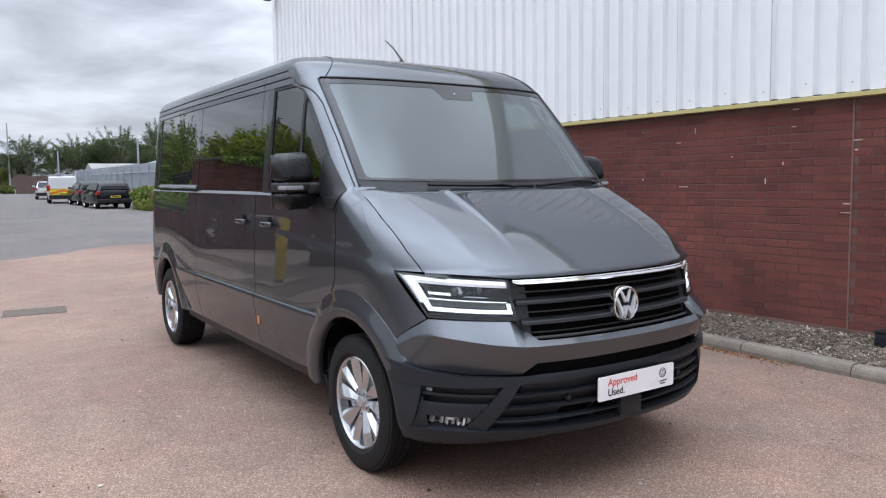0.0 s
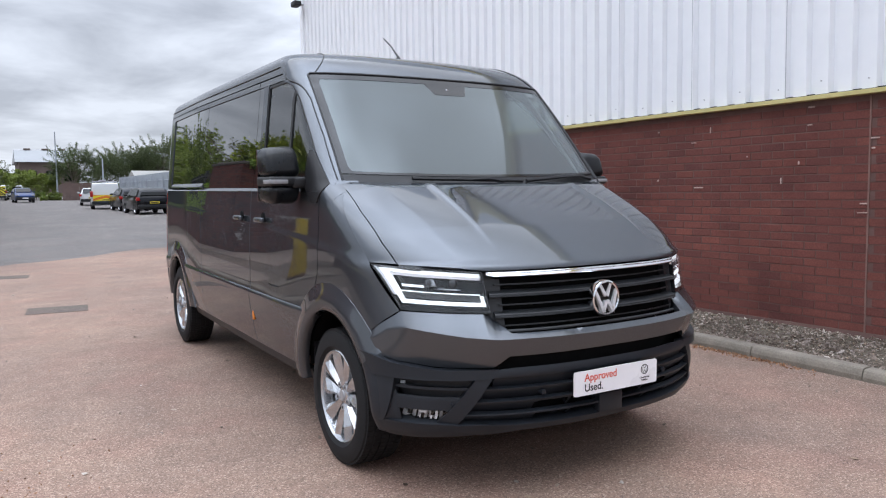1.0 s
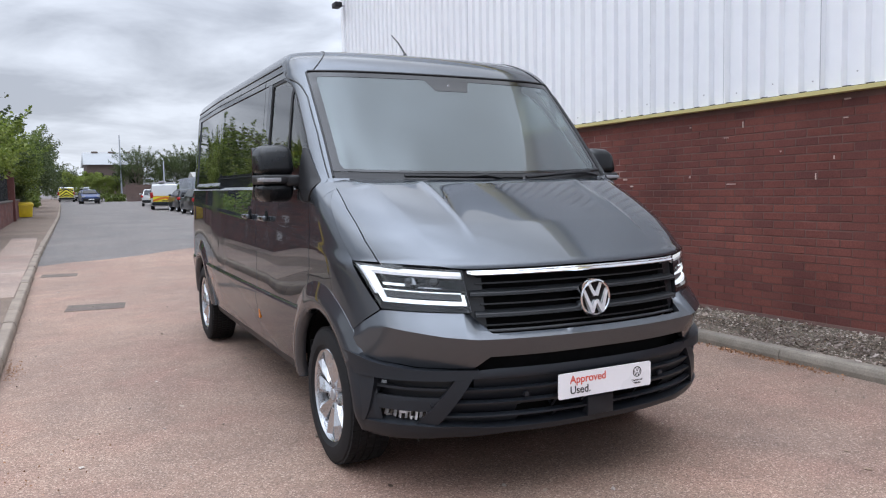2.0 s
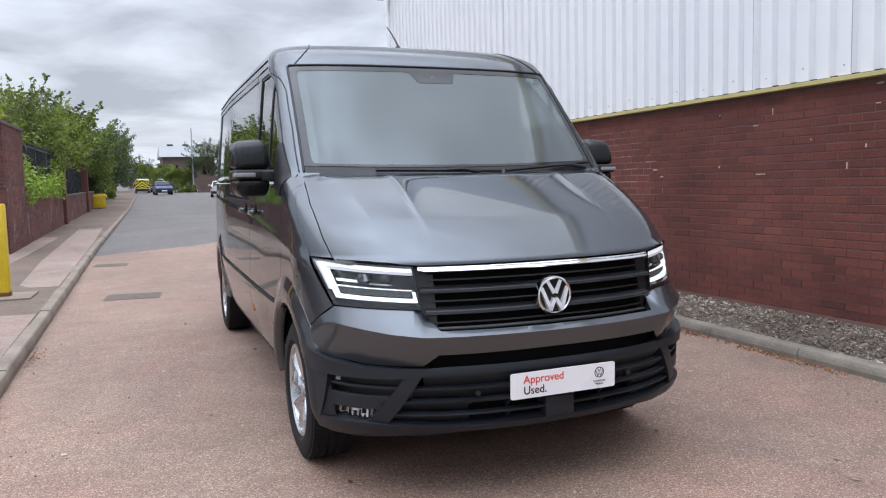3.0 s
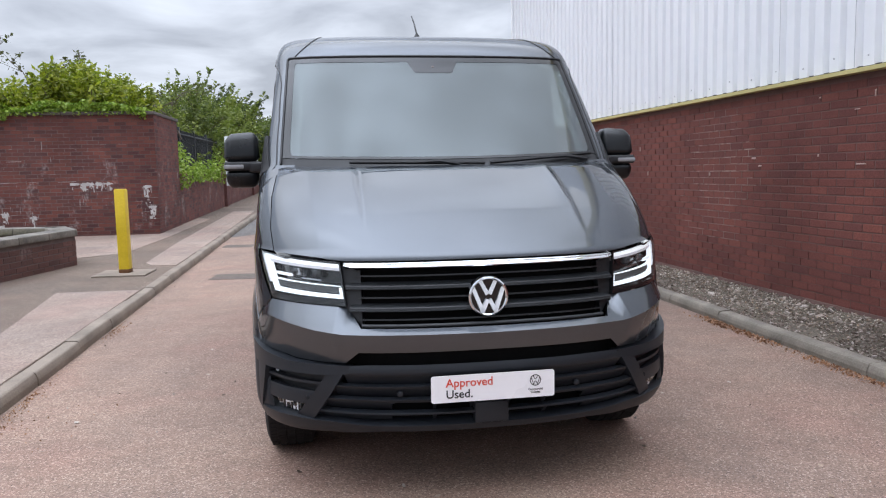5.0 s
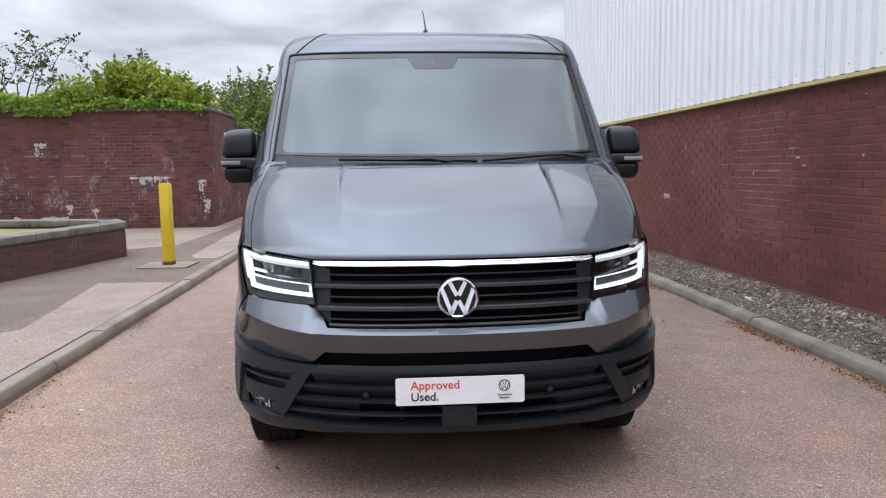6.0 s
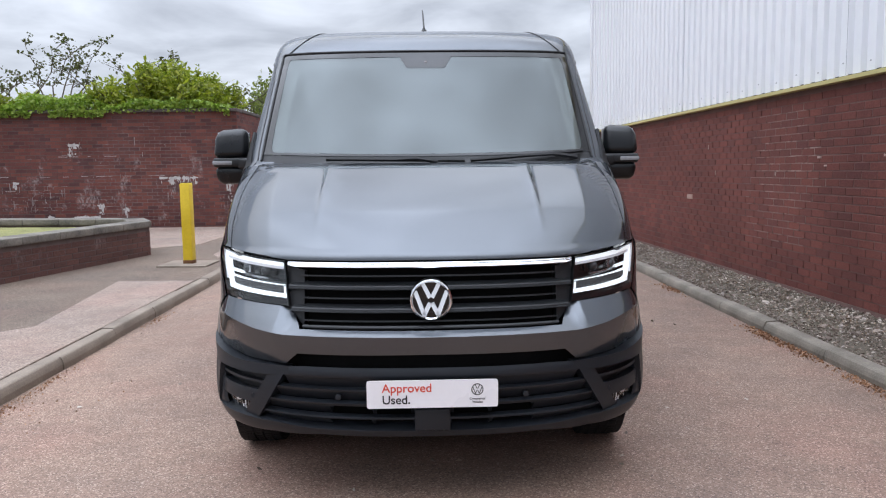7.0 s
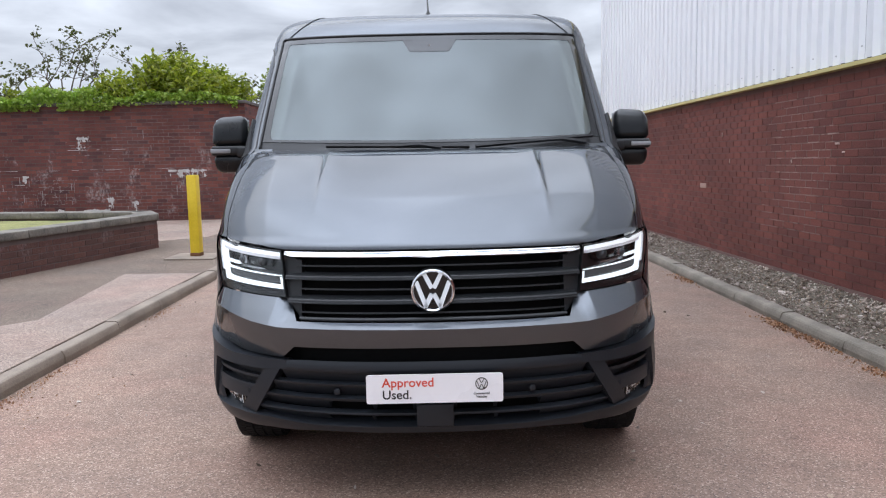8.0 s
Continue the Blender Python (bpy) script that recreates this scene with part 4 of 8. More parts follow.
    box(bm, -0.36, 0.36, -0.35, 0.35, 0, 0.62, 0.03)
    for v in bm.verts:
        k = 0.86 + 0.14 * v.co.z / 0.62
        v.co.x *= k
        v.co.y *= k
    bpart("body", bm, M_YELLOW, gb)
    bm = box(bmesh.new(), -0.40, 0.40, -0.39, 0.39, 0.62, 0.78, 0.04)
    for v in bm.verts:
        v.co.z -= 0.12 * (0.39 - v.co.y) * (v.co.z > 0.66)
    bpart("lid", bm, M_YELLOW, gb)


M_LIME_DULL = surface("thin_lime", (0.20, 0.17, 0.16), (0.46, 0.42, 0.40), 0.9, big=5, fine=60, bump=0.3)
M_LIME = surface("flaked_lime", (0.42, 0.39, 0.37), (0.66, 0.63, 0.61), 0.9, big=9, fine=60, bump=0.4)

# ---- planting ----


def branches(bm, base, height, spread, rng, n=7, r0=0.09, limbs=3):
    """A tapered trunk with limbs; returns the limb ends."""
    base = Vector(base)
    pts = [base]
    for k in range(1, 5):
        pts.append(base + Vector((0.08 * spread * rng.normal(), 0.08 * spread * rng.normal(), height * 0.62 * k / 4)))
    tube(bm, pts, [r0 * (1 - 0.15 * k) for k in range(5)], 8)
    ends = []
    for i in range(n):
        t = 0.35 + 0.6 * i / n
        p = pts[min(int(t * 4), 3)].lerp(pts[min(int(t * 4) + 1, 4)], t * 4 % 1)
        a = i * 2.4 + rng.random()
        q = p + Vector((math.cos(a) * spread * (0.5 + 0.4 * rng.random()), math.sin(a) * spread * (0.5 + 0.4 * rng.random()), height * (0.16 + 0.22 * rng.random())))
        mid = p.lerp(q, 0.5) + Vector((0, 0, 0.05 * height))
        tube(bm, [p, mid, q], [r0 * 0.45, r0 * 0.3, r0 * 0.12], 6)
        ends.append(q)
        for k in range(limbs):
            e = mid.lerp(q, 0.3 + 0.6 * rng.random()) + Vector((rng.normal() * spread * 0.22, rng.normal() * spread * 0.22, height * 0.12 * rng.random()))
            tube(bm, [mid.lerp(q, 0.4), e], [r0 * 0.2, r0 * 0.06], 5)
            ends.append(e)
    return ends


def tree(at, height, spread, leaves, size, material, label, seed, group="trees across the street", clump=0.34, skirt=0.72, category="tree"):
    rng = np.random.default_rng(seed)
    t = thing("tree", at, label, category, group)
    bm = bmesh.new()
    ends = branches(bm, (0, 0, -0.1), height, spread, rng, 9, 0.02 * height)
    bpart("trunk", bm, M_BARK, t)
    c = np.array([list(e) for e in ends])
    c[:, 2] = np.minimum(c[:, 2], height * 0.93)
    rad = spread * clump * (0.6 + 0.6 * rng.random(len(c)))
    low = c.copy()
    low[:, 2] *= skirt
    low[:, :2] *= 1.1
    cc = np.vstack([c, low[::2]])
    rr = np.concatenate([rad, rad[::2]])
    pts = clump_points(rng, cc, rr, int(leaves * 0.8), 0.75)
    k = int(leaves * 0.2)
    pick = rng.integers(len(c), size=k)
    way = c[pick] - np.array([0, 0, height * 0.45])
    way /= np.linalg.norm(way, axis=1)[:, None]
    way[:, 2] = np.abs(way[:, 2]) * 0.8 + 0.25
    away = (rng.random(k) * spread * 0.55)[:, None]
    pts = np.vstack([pts, c[pick] + way * away + rng.normal(size=(k, 3)) * 0.05 * spread * 0.6])
    pts = pts[pts[:, 2] > 0.15]
    part("crown", leaf_cloud("crown", pts, size, material, rng=rng), t, kind="")
    return t


def hedge(at, size3, leaves, leaf, material, label, seed, category="shrub", wild=0.25, group=""):
    """A clipped or wild mass of leaves over a few stems; size3: lengths along x, y and z."""
    rng = np.random.default_rng(seed)
    t = thing("shrub", at, label, category, group)
    sx, sy, sz = size3
    bm = bmesh.new()
    for k in range(max(3, int(sx * 1.5 + sy * 1.5))):
        x, y = sx * (rng.random() - 0.5) * 0.9, sy * (rng.random() - 0.5) * 0.9
        tube(bm, [(x, y, -0.05), (x + 0.1 * rng.normal(), y + 0.1 * rng.normal(), sz * 0.5), (x + 0.2 * rng.normal(), y + 0.2 * rng.normal(), sz * 0.85)], [0.03, 0.02, 0.008], 5)
    bpart("stem", bm, M_BARK, t)
    k = max(6, int((sx * sy + sx * sz + sy * sz) * 1.1 / 0.55))
    c = np.stack([sx * (rng.random(k) - 0.5), sy * (rng.random(k) - 0.5), sz * (0.15 + 0.7 * rng.random(k) ** 0.7)], 1)
    r = np.full(k, 0.42) * (0.6 + wild * 2 * rng.random(k))
    pts = clump_points(rng, c, r, leaves, 0.9, 0.5)
    pts = pts[pts[:, 2] > 0.02]
    part("foliage", leaf_cloud("foliage", pts, leaf, material, rng=rng), t)
    return t


def laurel(at, width, height, shoots, seed, label):
    """A laurel: upright shoots, each set with long leaves."""
    rng = np.random.default_rng(seed)
    t = thing("laurel_bush", at, label, "bush")
    bm = bmesh.new()
    pts, n = [], 0
    for i in range(shoots):
        x = width * (rng.random() - 0.5)
        y = 0.9 * rng.normal() * 0.6
        h = height * (0.55 + 0.45 * rng.random()) * (1 - 0.35 * (2 * x / width) ** 2)
        p0 = Vector((x * 0.75, y * 0.6, h * 0.35))
        p1 = Vector((x + 0.12 * rng.normal(), y + 0.12 * rng.normal(), h))
        if i % 4 == 0:
            tube(bm, [(x * 0.6, y * 0.4, -0.05), p0, p1], [0.03, 0.018, 0.006], 5)
        for k in range(64):
            u = rng.random() ** 0.7
            q = p0.lerp(p1, u)
            s = 0.15 * (1.15 - 0.85 * u)
            pts.append((q.x + s * rng.normal() * 0.8, q.y + s * rng.normal() * 0.8, q.z + 0.06 * rng.normal()))
    bpart("stem", bm, M_BARK, t)
    part("foliage", leaf_cloud("foliage", np.array(pts), 0.052, M_LAUREL, 0.9, 2.8, rng), t)
    return t


def thorn(at, height, seed, n=6, label="straggling thorny bush with sparse dull leaves"):
    rng = np.random.default_rng(seed)
    t = thing("thorn_bush", at, label, "bush")
    bm, pts = bmesh.new(), []
    for i in range(n):
        p = Vector((0.5 * rng.normal(), 0.3 * rng.normal(), 0))
        line = [p.copy()]
        a = rng.random() * 6.3
        lean = Vector((math.cos(a) * 0.45, math.sin(a) * 0.2, 0))
        for k in range(6):
            p = p + Vector((lean.x * 0.45 + 0.10 * rng.normal(), lean.y * 0.4 + 0.06 * rng.normal(), height / 6 * (1.1 - 0.06 * k)))
            line.append(p.copy())
            if k > 1:
                for s in range(2):
                    e = p + Vector((0.3 * rng.normal(), 0.2 * rng.normal(), 0.12 + 0.16 * rng.random()))
                    tube(bm, [p, e], [0.008, 0.003], 4)
                    for q in range(11):
                        f = p.lerp(e, 0.2 + 0.9 * rng.random())
                        pts.append((f.x + 0.05 * rng.normal(), f.y + 0.05 * rng.normal(), f.z + 0.05 * rng.normal()))
        tube(bm, line, [0.025 * (1 - k / 8) for k in range(7)], 5)
    bpart("stem", bm, M_BARK, t)
    part("foliage", leaf_cloud("foliage", np.array(pts), 0.055, M_DEAD, rng=rng), t)
    return t


def ivy(name, pts, size, label, seed, material=M_IVY):
    rng = np.random.default_rng(seed)
    single(name, leaf_cloud(name, pts, size, material, 0.1, 1.2, rng), label, "ivy")


def build_planting():
    rng = np.random.default_rng(21)
    # ivy along the top of the tall wall, hanging over its edge
    n = 15000
    x = -10.8 + 9.3 * rng.random(n)
    h = 0.30 + 0.10 * np.sin(x * 2.1) + 0.08 * np.sin(x * 5.3 + 1)
    h = np.where(x > -2.6, h * 0.55, h)
    y = 16.0 - 0.12 + 0.75 * rng.random(n)
    z = 2.62 + h * rng.random(n) ** 0.8
    hang = (rng.random(n) < 0.20) & (np.sin(x * 3.7) + np.sin(x * 1.3 + 2) > 0.1)
    y = np.where(hang, 15.90 + 0.05 * rng.random(n), y)
    z = np.where(hang, 2.66 - 0.13 * rng.random(n) ** 1.6, z)
    ivy("ivy", np.stack([x, y, z], 1), 0.062, "bright green ivy spilling over the wall top", 22)
    laurel((-3.1, 17.0, 2.2), 2.9, 1.6, 230, 23, "leafy green laurel bush behind the brick wall")
    laurel((-6.9, 17.6, 2.2), 3.2, 1.0, 120, 24, "low green laurel behind the brick wall")
    thorn((-5.9, 17.6, 2.3), 2.05, 25, 6)
    thorn((-4.75, 17.8, 2.3), 1.75, 27, 5)
    thorn((-7.8, 17.7, 2.3), 1.3, 26, 5)
    thorn((-1.85, 18.4, 2.2), 1.15, 31, 4)
    # ivy on the dwarf wall
    n = 3000
    y = 18.55 + 8.7 * rng.random(n)
    lush = 0.12 + 0.25 * np.sin(y * 1.5) ** 2 + 0.5 * np.exp(-(y - 18.9) ** 2 / 0.4) + 0.45 * np.exp(-(y - 26.6) ** 2 / 1.0)
    x = -1.66 + 0.42 * rng.random(n)
    z = 1.22 + lush * (rng.random(n) * 1.9 - 0.42)
    ivy("ivy", np.stack([x, y, z], 1), 0.07, "ivy growing through the black railings", 28)
    n = 3600
    y = 28.0 + 10.4 * rng.random(n)
    ivy("ivy", np.stack([-1.9 + 0.3 * rng.random(n), y, 1.0 + 1.35 * rng.random(n)], 1), 0.08, "ivy behind the railings between the piers", 29)
    specs = [
        (-2.35, 22.6, 4.2, 0.95, 2600, 0.07, M_LEAF_LIGHT, "young airy tree behind the railings"),
        (-2.3, 26.0, 4.6, 1.25, 4200, 0.075, M_LEAF, "leafy green tree behind the dwarf wall"),
        (-2.5, 30.5, 4.9, 1.6, 5600, 0.085, M_LEAF_LIGHT, "light green tree overhanging the dwarf wall"),
        (-2.6, 36, 5.2, 1.9, 8000, 0.10, M_LEAF_LIGHT, "full green tree behind the piers"),
        (-2.7, 44, 5.0, 2.4, 18000, 0.075, M_LEAF, "mid green tree beside the pavement"),
        (-2.6, 54, 5.2, 2.5, 18000, 0.08, M_LEAF_DARK, "dark green tree beside the pavement"),
        (-2.4, 66, 5.4, 2.6, 18000, 0.085, M_LEAF_DARK, "dark green tree along the street"),
        (-2.6, 80, 6.4, 3.0, 18000, 0.09, M_LEAF_DARK, "tall dark tree at the end of the street"),
        (-4.0, 40, 5.6, 2.3, 9000, 0.12, M_LEAF_DARK, "dark tree standing behind the others"),
    ]
    for i, (x, y, h, s, n, sz, mt, lb) in enumerate(specs):
        tree((x, y, rise(y)), h, s, n, sz, mt, lb, 40 + i, clump=0.27 if y < 32 else 0.34, skirt=0.85 if y < 40 else 0.72)
    hedge((-2.2, 48.5, 0.2), (1.5, 9, 1.8), 7000, 0.11, M_LEAF_DARK, "dark hedge behind the grit bin", 60)
    hedge((-1.8, 62, 0.25), (1.2, 14, 1.3), 6000, 0.13, M_LEAF, "low green hedge at the pavement", 61)


build_ground()
build_kerbs()
build_gravel()
build_post()
build_planter()
build_planting()

# ---- the van: origin on the ground under the front axle, nose towards -y ----
def smooth_table(xs, ys):
    """A monotone cubic through a table, so that reflections run without kinks."""
    x, y = np.array(xs, dtype=float), np.array(ys, dtype=float)
    h, dl = np.diff(x), np.diff(y) / np.diff(x)
    m = np.zeros(len(x))
    same = dl[:-1] * dl[1:] > 0
    w1, w2 = 2 * h[1:] + h[:-1], h[1:] + 2 * h[:-1]
    m[1:-1] = np.where(same, (w1 + w2) / (w1 / np.where(same, dl[:-1], 1) + w2 / np.where(same, dl[1:], 1)), 0)
    m[0], m[-1] = dl[0], dl[-1]

    def at(q):
        q = np.clip(np.asarray(q, dtype=float), x[0], x[-1])
        i = np.clip(np.searchsorted(x, q, side="right") - 1, 0, len(x) - 2)
        t = (q - x[i]) / h[i]
        return (1 + 2 * t) * (1 - t) ** 2 * y[i] + t * (1 - t) ** 2 * h[i] * m[i] + t * t * (3 - 2 * t) * y[i + 1] + t * t * (t - 1) * h[i] * m[i + 1]

    return at


nose_y = smooth_table([0.30, 0.36, 0.42, 0.52, 0.62, 0.70, 0.78, 0.85, 0.95, 1.02, 1.058], [-0.90, -0.945, -0.96, -0.965, -0.958, -0.950, -0.935, -0.918, -0.895, -0.88, -0.868])
roof_y = smooth_table([2.00, 2.09, 2.14, 2.19, 2.23, 2.26, 2.28, 2.292, 2.298], [0.462, 0.545, 0.60, 0.68, 0.78, 0.92, 1.10, 1.35, 1.7])
half_w = smooth_table([0.30, 0.40, 0.52, 0.66, 0.80, 1.00, 1.20, 1.40, 1.60, 1.80, 2.00, 2.09, 2.14, 2.19, 2.23, 2.26, 2.28, 2.292, 2.298], [0.945, 0.970, 0.985, 0.995, 1.00, 1.001, 0.997, 0.985, 0.966, 0.944, 0.922, 0.911, 0.901, 0.882, 0.846, 0.772, 0.66, 0.49, 0.25])


def front_line(z):
    """The middle of the front: bumper, bonnet, windscreen, roof."""
    z = np.asarray(z, dtype=float)
    b = np.clip(z - 1.058, 0, 0.385)
    bonnet = -0.868 + 1.70 * b + 1.27 * b * b
    g = np.clip(z - 1.443, 0, 0.56)
    screen = -0.0250 + 0.785 * g + 0.15 * g * g
    return np.where(z < 1.058, nose_y(z), np.where(z < 1.443, bonnet, np.where(z < 2.0, screen, roof_y(z))))


YR, DR = 4.50, 0.32
HUB_F, HUB_R, HUB_Z = 0.0, 3.64, 0.35


def shape_at(z):
    yf = front_line(z)
    w = half_w(z)
    d = np.interp(z, [1.08, 1.45], [0.74, 0.28])
    n = np.interp(z, [1.08, 1.45], [2.5, 4.0])
    bow = np.interp(z, [1.08, 1.45], [0.0, 0.062])
    return yf, w, d, n, bow


def front_y(x, z):
    yf, w, d, n, bow = shape_at(z)
    u = np.clip(np.abs(x) / w, 0, 0.9999)
    return yf + bow * u ** 2 + d * (1 - (1 - u ** n) ** (1 / n))


def side_x(y, z):
    y, z = np.broadcast_arrays(np.asarray(y, dtype=float), np.asarray(z, dtype=float))
    yf, w, d, n, bow = shape_at(z)
    lo, hi = np.zeros(y.shape), np.ones(y.shape)
    for _ in range(40):
        m = (lo + hi) / 2
        v = yf + bow * m ** 2 + d * (1 - np.maximum(1 - m ** n, 0) ** (1 / n))
        lo, hi = np.where(v < y, m, lo), np.where(v < y, hi, m)
    s = np.clip((y - 2.7) / 1.9, 0, 1)
    taper = 1 - 0.05 * s * s * (3 - 2 * s)
    # the shoulder line pressed into the flank, rising to the rear: a narrow ledge over a fuller lower panel
    zc = np.interp(y, [-0.62, -0.3, 0.2, 1.05, 2.3, 4.2], [1.068, 1.095, 1.137, 1.195, 1.234, 1.282])
    q = np.clip((zc - z) / 0.040 + 0.5, 0, 1)
    press = 0.0055 * q * q * (3 - 2 * q) * np.clip((z - 0.80) / 0.30, 0, 1) * np.clip((y + 0.62) / 0.25, 0, 1) * np.clip((4.35 - y) / 0.2, 0, 1)
    e = np.clip((y - (YR - DR)) / DR, 0, 0.9999)
    a, c = np.clip((1.20 - z) / 0.60, 0, 1), np.clip((y - 0.12) / 0.9, 0, 1)
    lean = 0.014 * a * a * (3 - 2 * a) * c * c * (3 - 2 * c)      # the flank leans in towards the windows
    return w * hi * taper * (1 - e ** 3) ** (1 / 3) + press + lean


def skin(P, thick=0.012, drop=None, flip=False):
    """A panel from a grid of points (na, nb, 3): outer face with an inward rim. drop: faces to leave out."""
    na, nb, _ = P.shape
    du = np.gradient(P, axis=0)
    dv = np.gradient(P, axis=1)
    N = np.cross(du, dv)
    N /= np.linalg.norm(N, axis=2)[..., None] + 1e-12
    mid = np.array([0, 1.5, 1.1])
    if ((P - mid) * N).sum() < 0:
        N = -N
    verts = [*P.reshape(-1, 3)]
    faces = []
    for i in range(na - 1):
        for j in range(nb - 1):
            if drop is not None and drop[i, j]:
                continue
            a = i * nb + j
            faces.append((a, a + nb, a + nb + 1, a + 1))
    if thick:
        rim = [(i, 0) for i in range(na)] + [(na - 1, j) for j in range(1, nb)] + [(i, nb - 1) for i in range(na - 2, -1, -1)] + [(0, j) for j in range(nb - 2, 0, -1)]
        base = len(verts)
        for i, j in rim:
            verts.append(P[i, j] - N[i, j] * thick)
        k = len(rim)
        for q in range(k):
            r = (q + 1) % k
            (i0, j0), (i1, j1) = rim[q], rim[r]
            if drop is not None:
                ci, cj = min(i0, i1, na - 2), min(j0, j1, nb - 2)
                if drop[ci, cj]:
                    continue
            faces.append((i0 * nb + j0, i1 * nb + j1, base + r, base + q))
    return verts, faces


def skin_part(name, P, material, parent, label="", thick=0.012, drop=None, angle=40):
    v, f = skin(P, thick, drop)
    bm = bmesh.new()
    bv = [bm.verts.new(p) for p in v]
    for q in f:
        try:
            bm.faces.new([bv[i] for i in q])
        except ValueError:
            pass
    loose = [x for x in bm.verts if not x.link_faces]
    bmesh.ops.delete(bm, geom=loose, context="VERTS")
    return bpart(name, bm, material, parent, label, True, angle)


def as_fn(v):
    return v if callable(v) else (lambda q: np.full(np.shape(q), v, dtype=float))


def front_grid(xs, zlo, zhi, nz, out=0.0):
    """Columns at xs, each from zlo(x) to zhi(x), on the nose; out: metres in front of it (a number or a function of x, z)."""
    xs = np.asarray(xs, dtype=float)
    t = np.linspace(0, 1, nz)[None, :]
    X = np.repeat(xs[:, None], nz, 1)
    Z = as_fn(zlo)(xs)[:, None] * (1 - t) + as_fn(zhi)(xs)[:, None] * t
    Y = front_y(X, Z)
    P = np.stack([X, Y, Z], 2)
    return push(P, out)


def push(P, out):
    o = out(P) if callable(out) else out
    if np.ndim(o) == 0 and o == 0:
        return P
    N = np.cross(np.gradient(P, axis=0), np.gradient(P, axis=1))
    N /= np.linalg.norm(N, axis=2)[..., None] + 1e-12
    if ((P - np.array([0, 1.5, 1.1])) * N).sum() < 0:
        N = -N
    return P + N * (o[..., None] if np.ndim(o) else o)


def side_grid(s, ylo, yhi, zs, ny, out=0.0):
    """Rows at the heights zs, each from ylo(z) to yhi(z), on the flank; s: -1 or 1."""
    zs = np.asarray(zs, dtype=float)
    t = np.linspace(0, 1, ny)[:, None]
    Y = as_fn(ylo)(zs)[None, :] * (1 - t) + as_fn(yhi)(zs)[None, :] * t
    Z = np.repeat(zs[None, :], ny, 0)
    X = side_x(Y, Z)
    if callable(out):
        X = X + out(Y, Z)
    else:
        X = X + out
    return np.stack([s * X, Y, Z], 2)


def arch_drop(P, r=0.47):
    c = (P[:-1, :-1] + P[1:, 1:] + P[:-1, 1:] + P[1:, :-1]) / 4
    a = np.hypot(c[..., 1] - HUB_F, c[..., 2] - HUB_Z) < r
    b = np.hypot(c[..., 1] - HUB_R, c[..., 2] - HUB_Z) < r
    return a | b


def pts_fn(pairs):
    p = sorted(pairs)
    return lambda q: np.interp(q, [a for a, _ in p], [b for _, b in p])


def spread(a, b, n, ease=0.0):
    t = np.linspace(0, 1, n)
    if ease:
        t = t * (1 - ease) + np.sin(t * math.pi / 2) * ease
    return a + (b - a) * t


BX = np.sin(np.linspace(-math.pi / 2, math.pi / 2, 61))  # columns closer together at the corners

van = thing("panel_van", (2.727, 3.28, 0.0), "dark grey metallic panel van with tinted side windows", "van")


def ridge(P):
    """The pressings of the bonnet: a raised middle, falling to the wings, with two short creases."""
    x, z = np.abs(P[..., 0]), P[..., 2]
    xc = np.interp(z, [1.05, 1.38, 1.41, 1.43], [0.675, 0.735, 0.77, 0.83])
    edge = np.abs(P[-1, :, 0])[None, :]
    ends = np.clip(0.35 + (z - 1.062) / 0.22, 0, 1) * np.clip((1.448 - z) / 0.05, 0, 1)
    fall = 0.030 * np.clip((edge - x) / (edge - xc), 0, 1) * ends
    u = (x - 0.485)
    crease = 0.016 * np.exp(-np.clip(-u, 0, 1) / 0.045) * (u < 0) + 0.016 * np.exp(-np.clip(u, 0, 1) / 0.010) * (u >= 0)
    fade = np.clip((z - 1.10) / 0.22, 0, 1) ** 1.4 * np.clip((1.43 - z) / 0.045, 0, 1)
    return fall + crease * fade


bonnet_x = lambda z: np.interp(z, [1.06, 1.16, 1.30, 1.45], [0.885, 0.905, 0.908, 0.884])   # edge of the bonnet


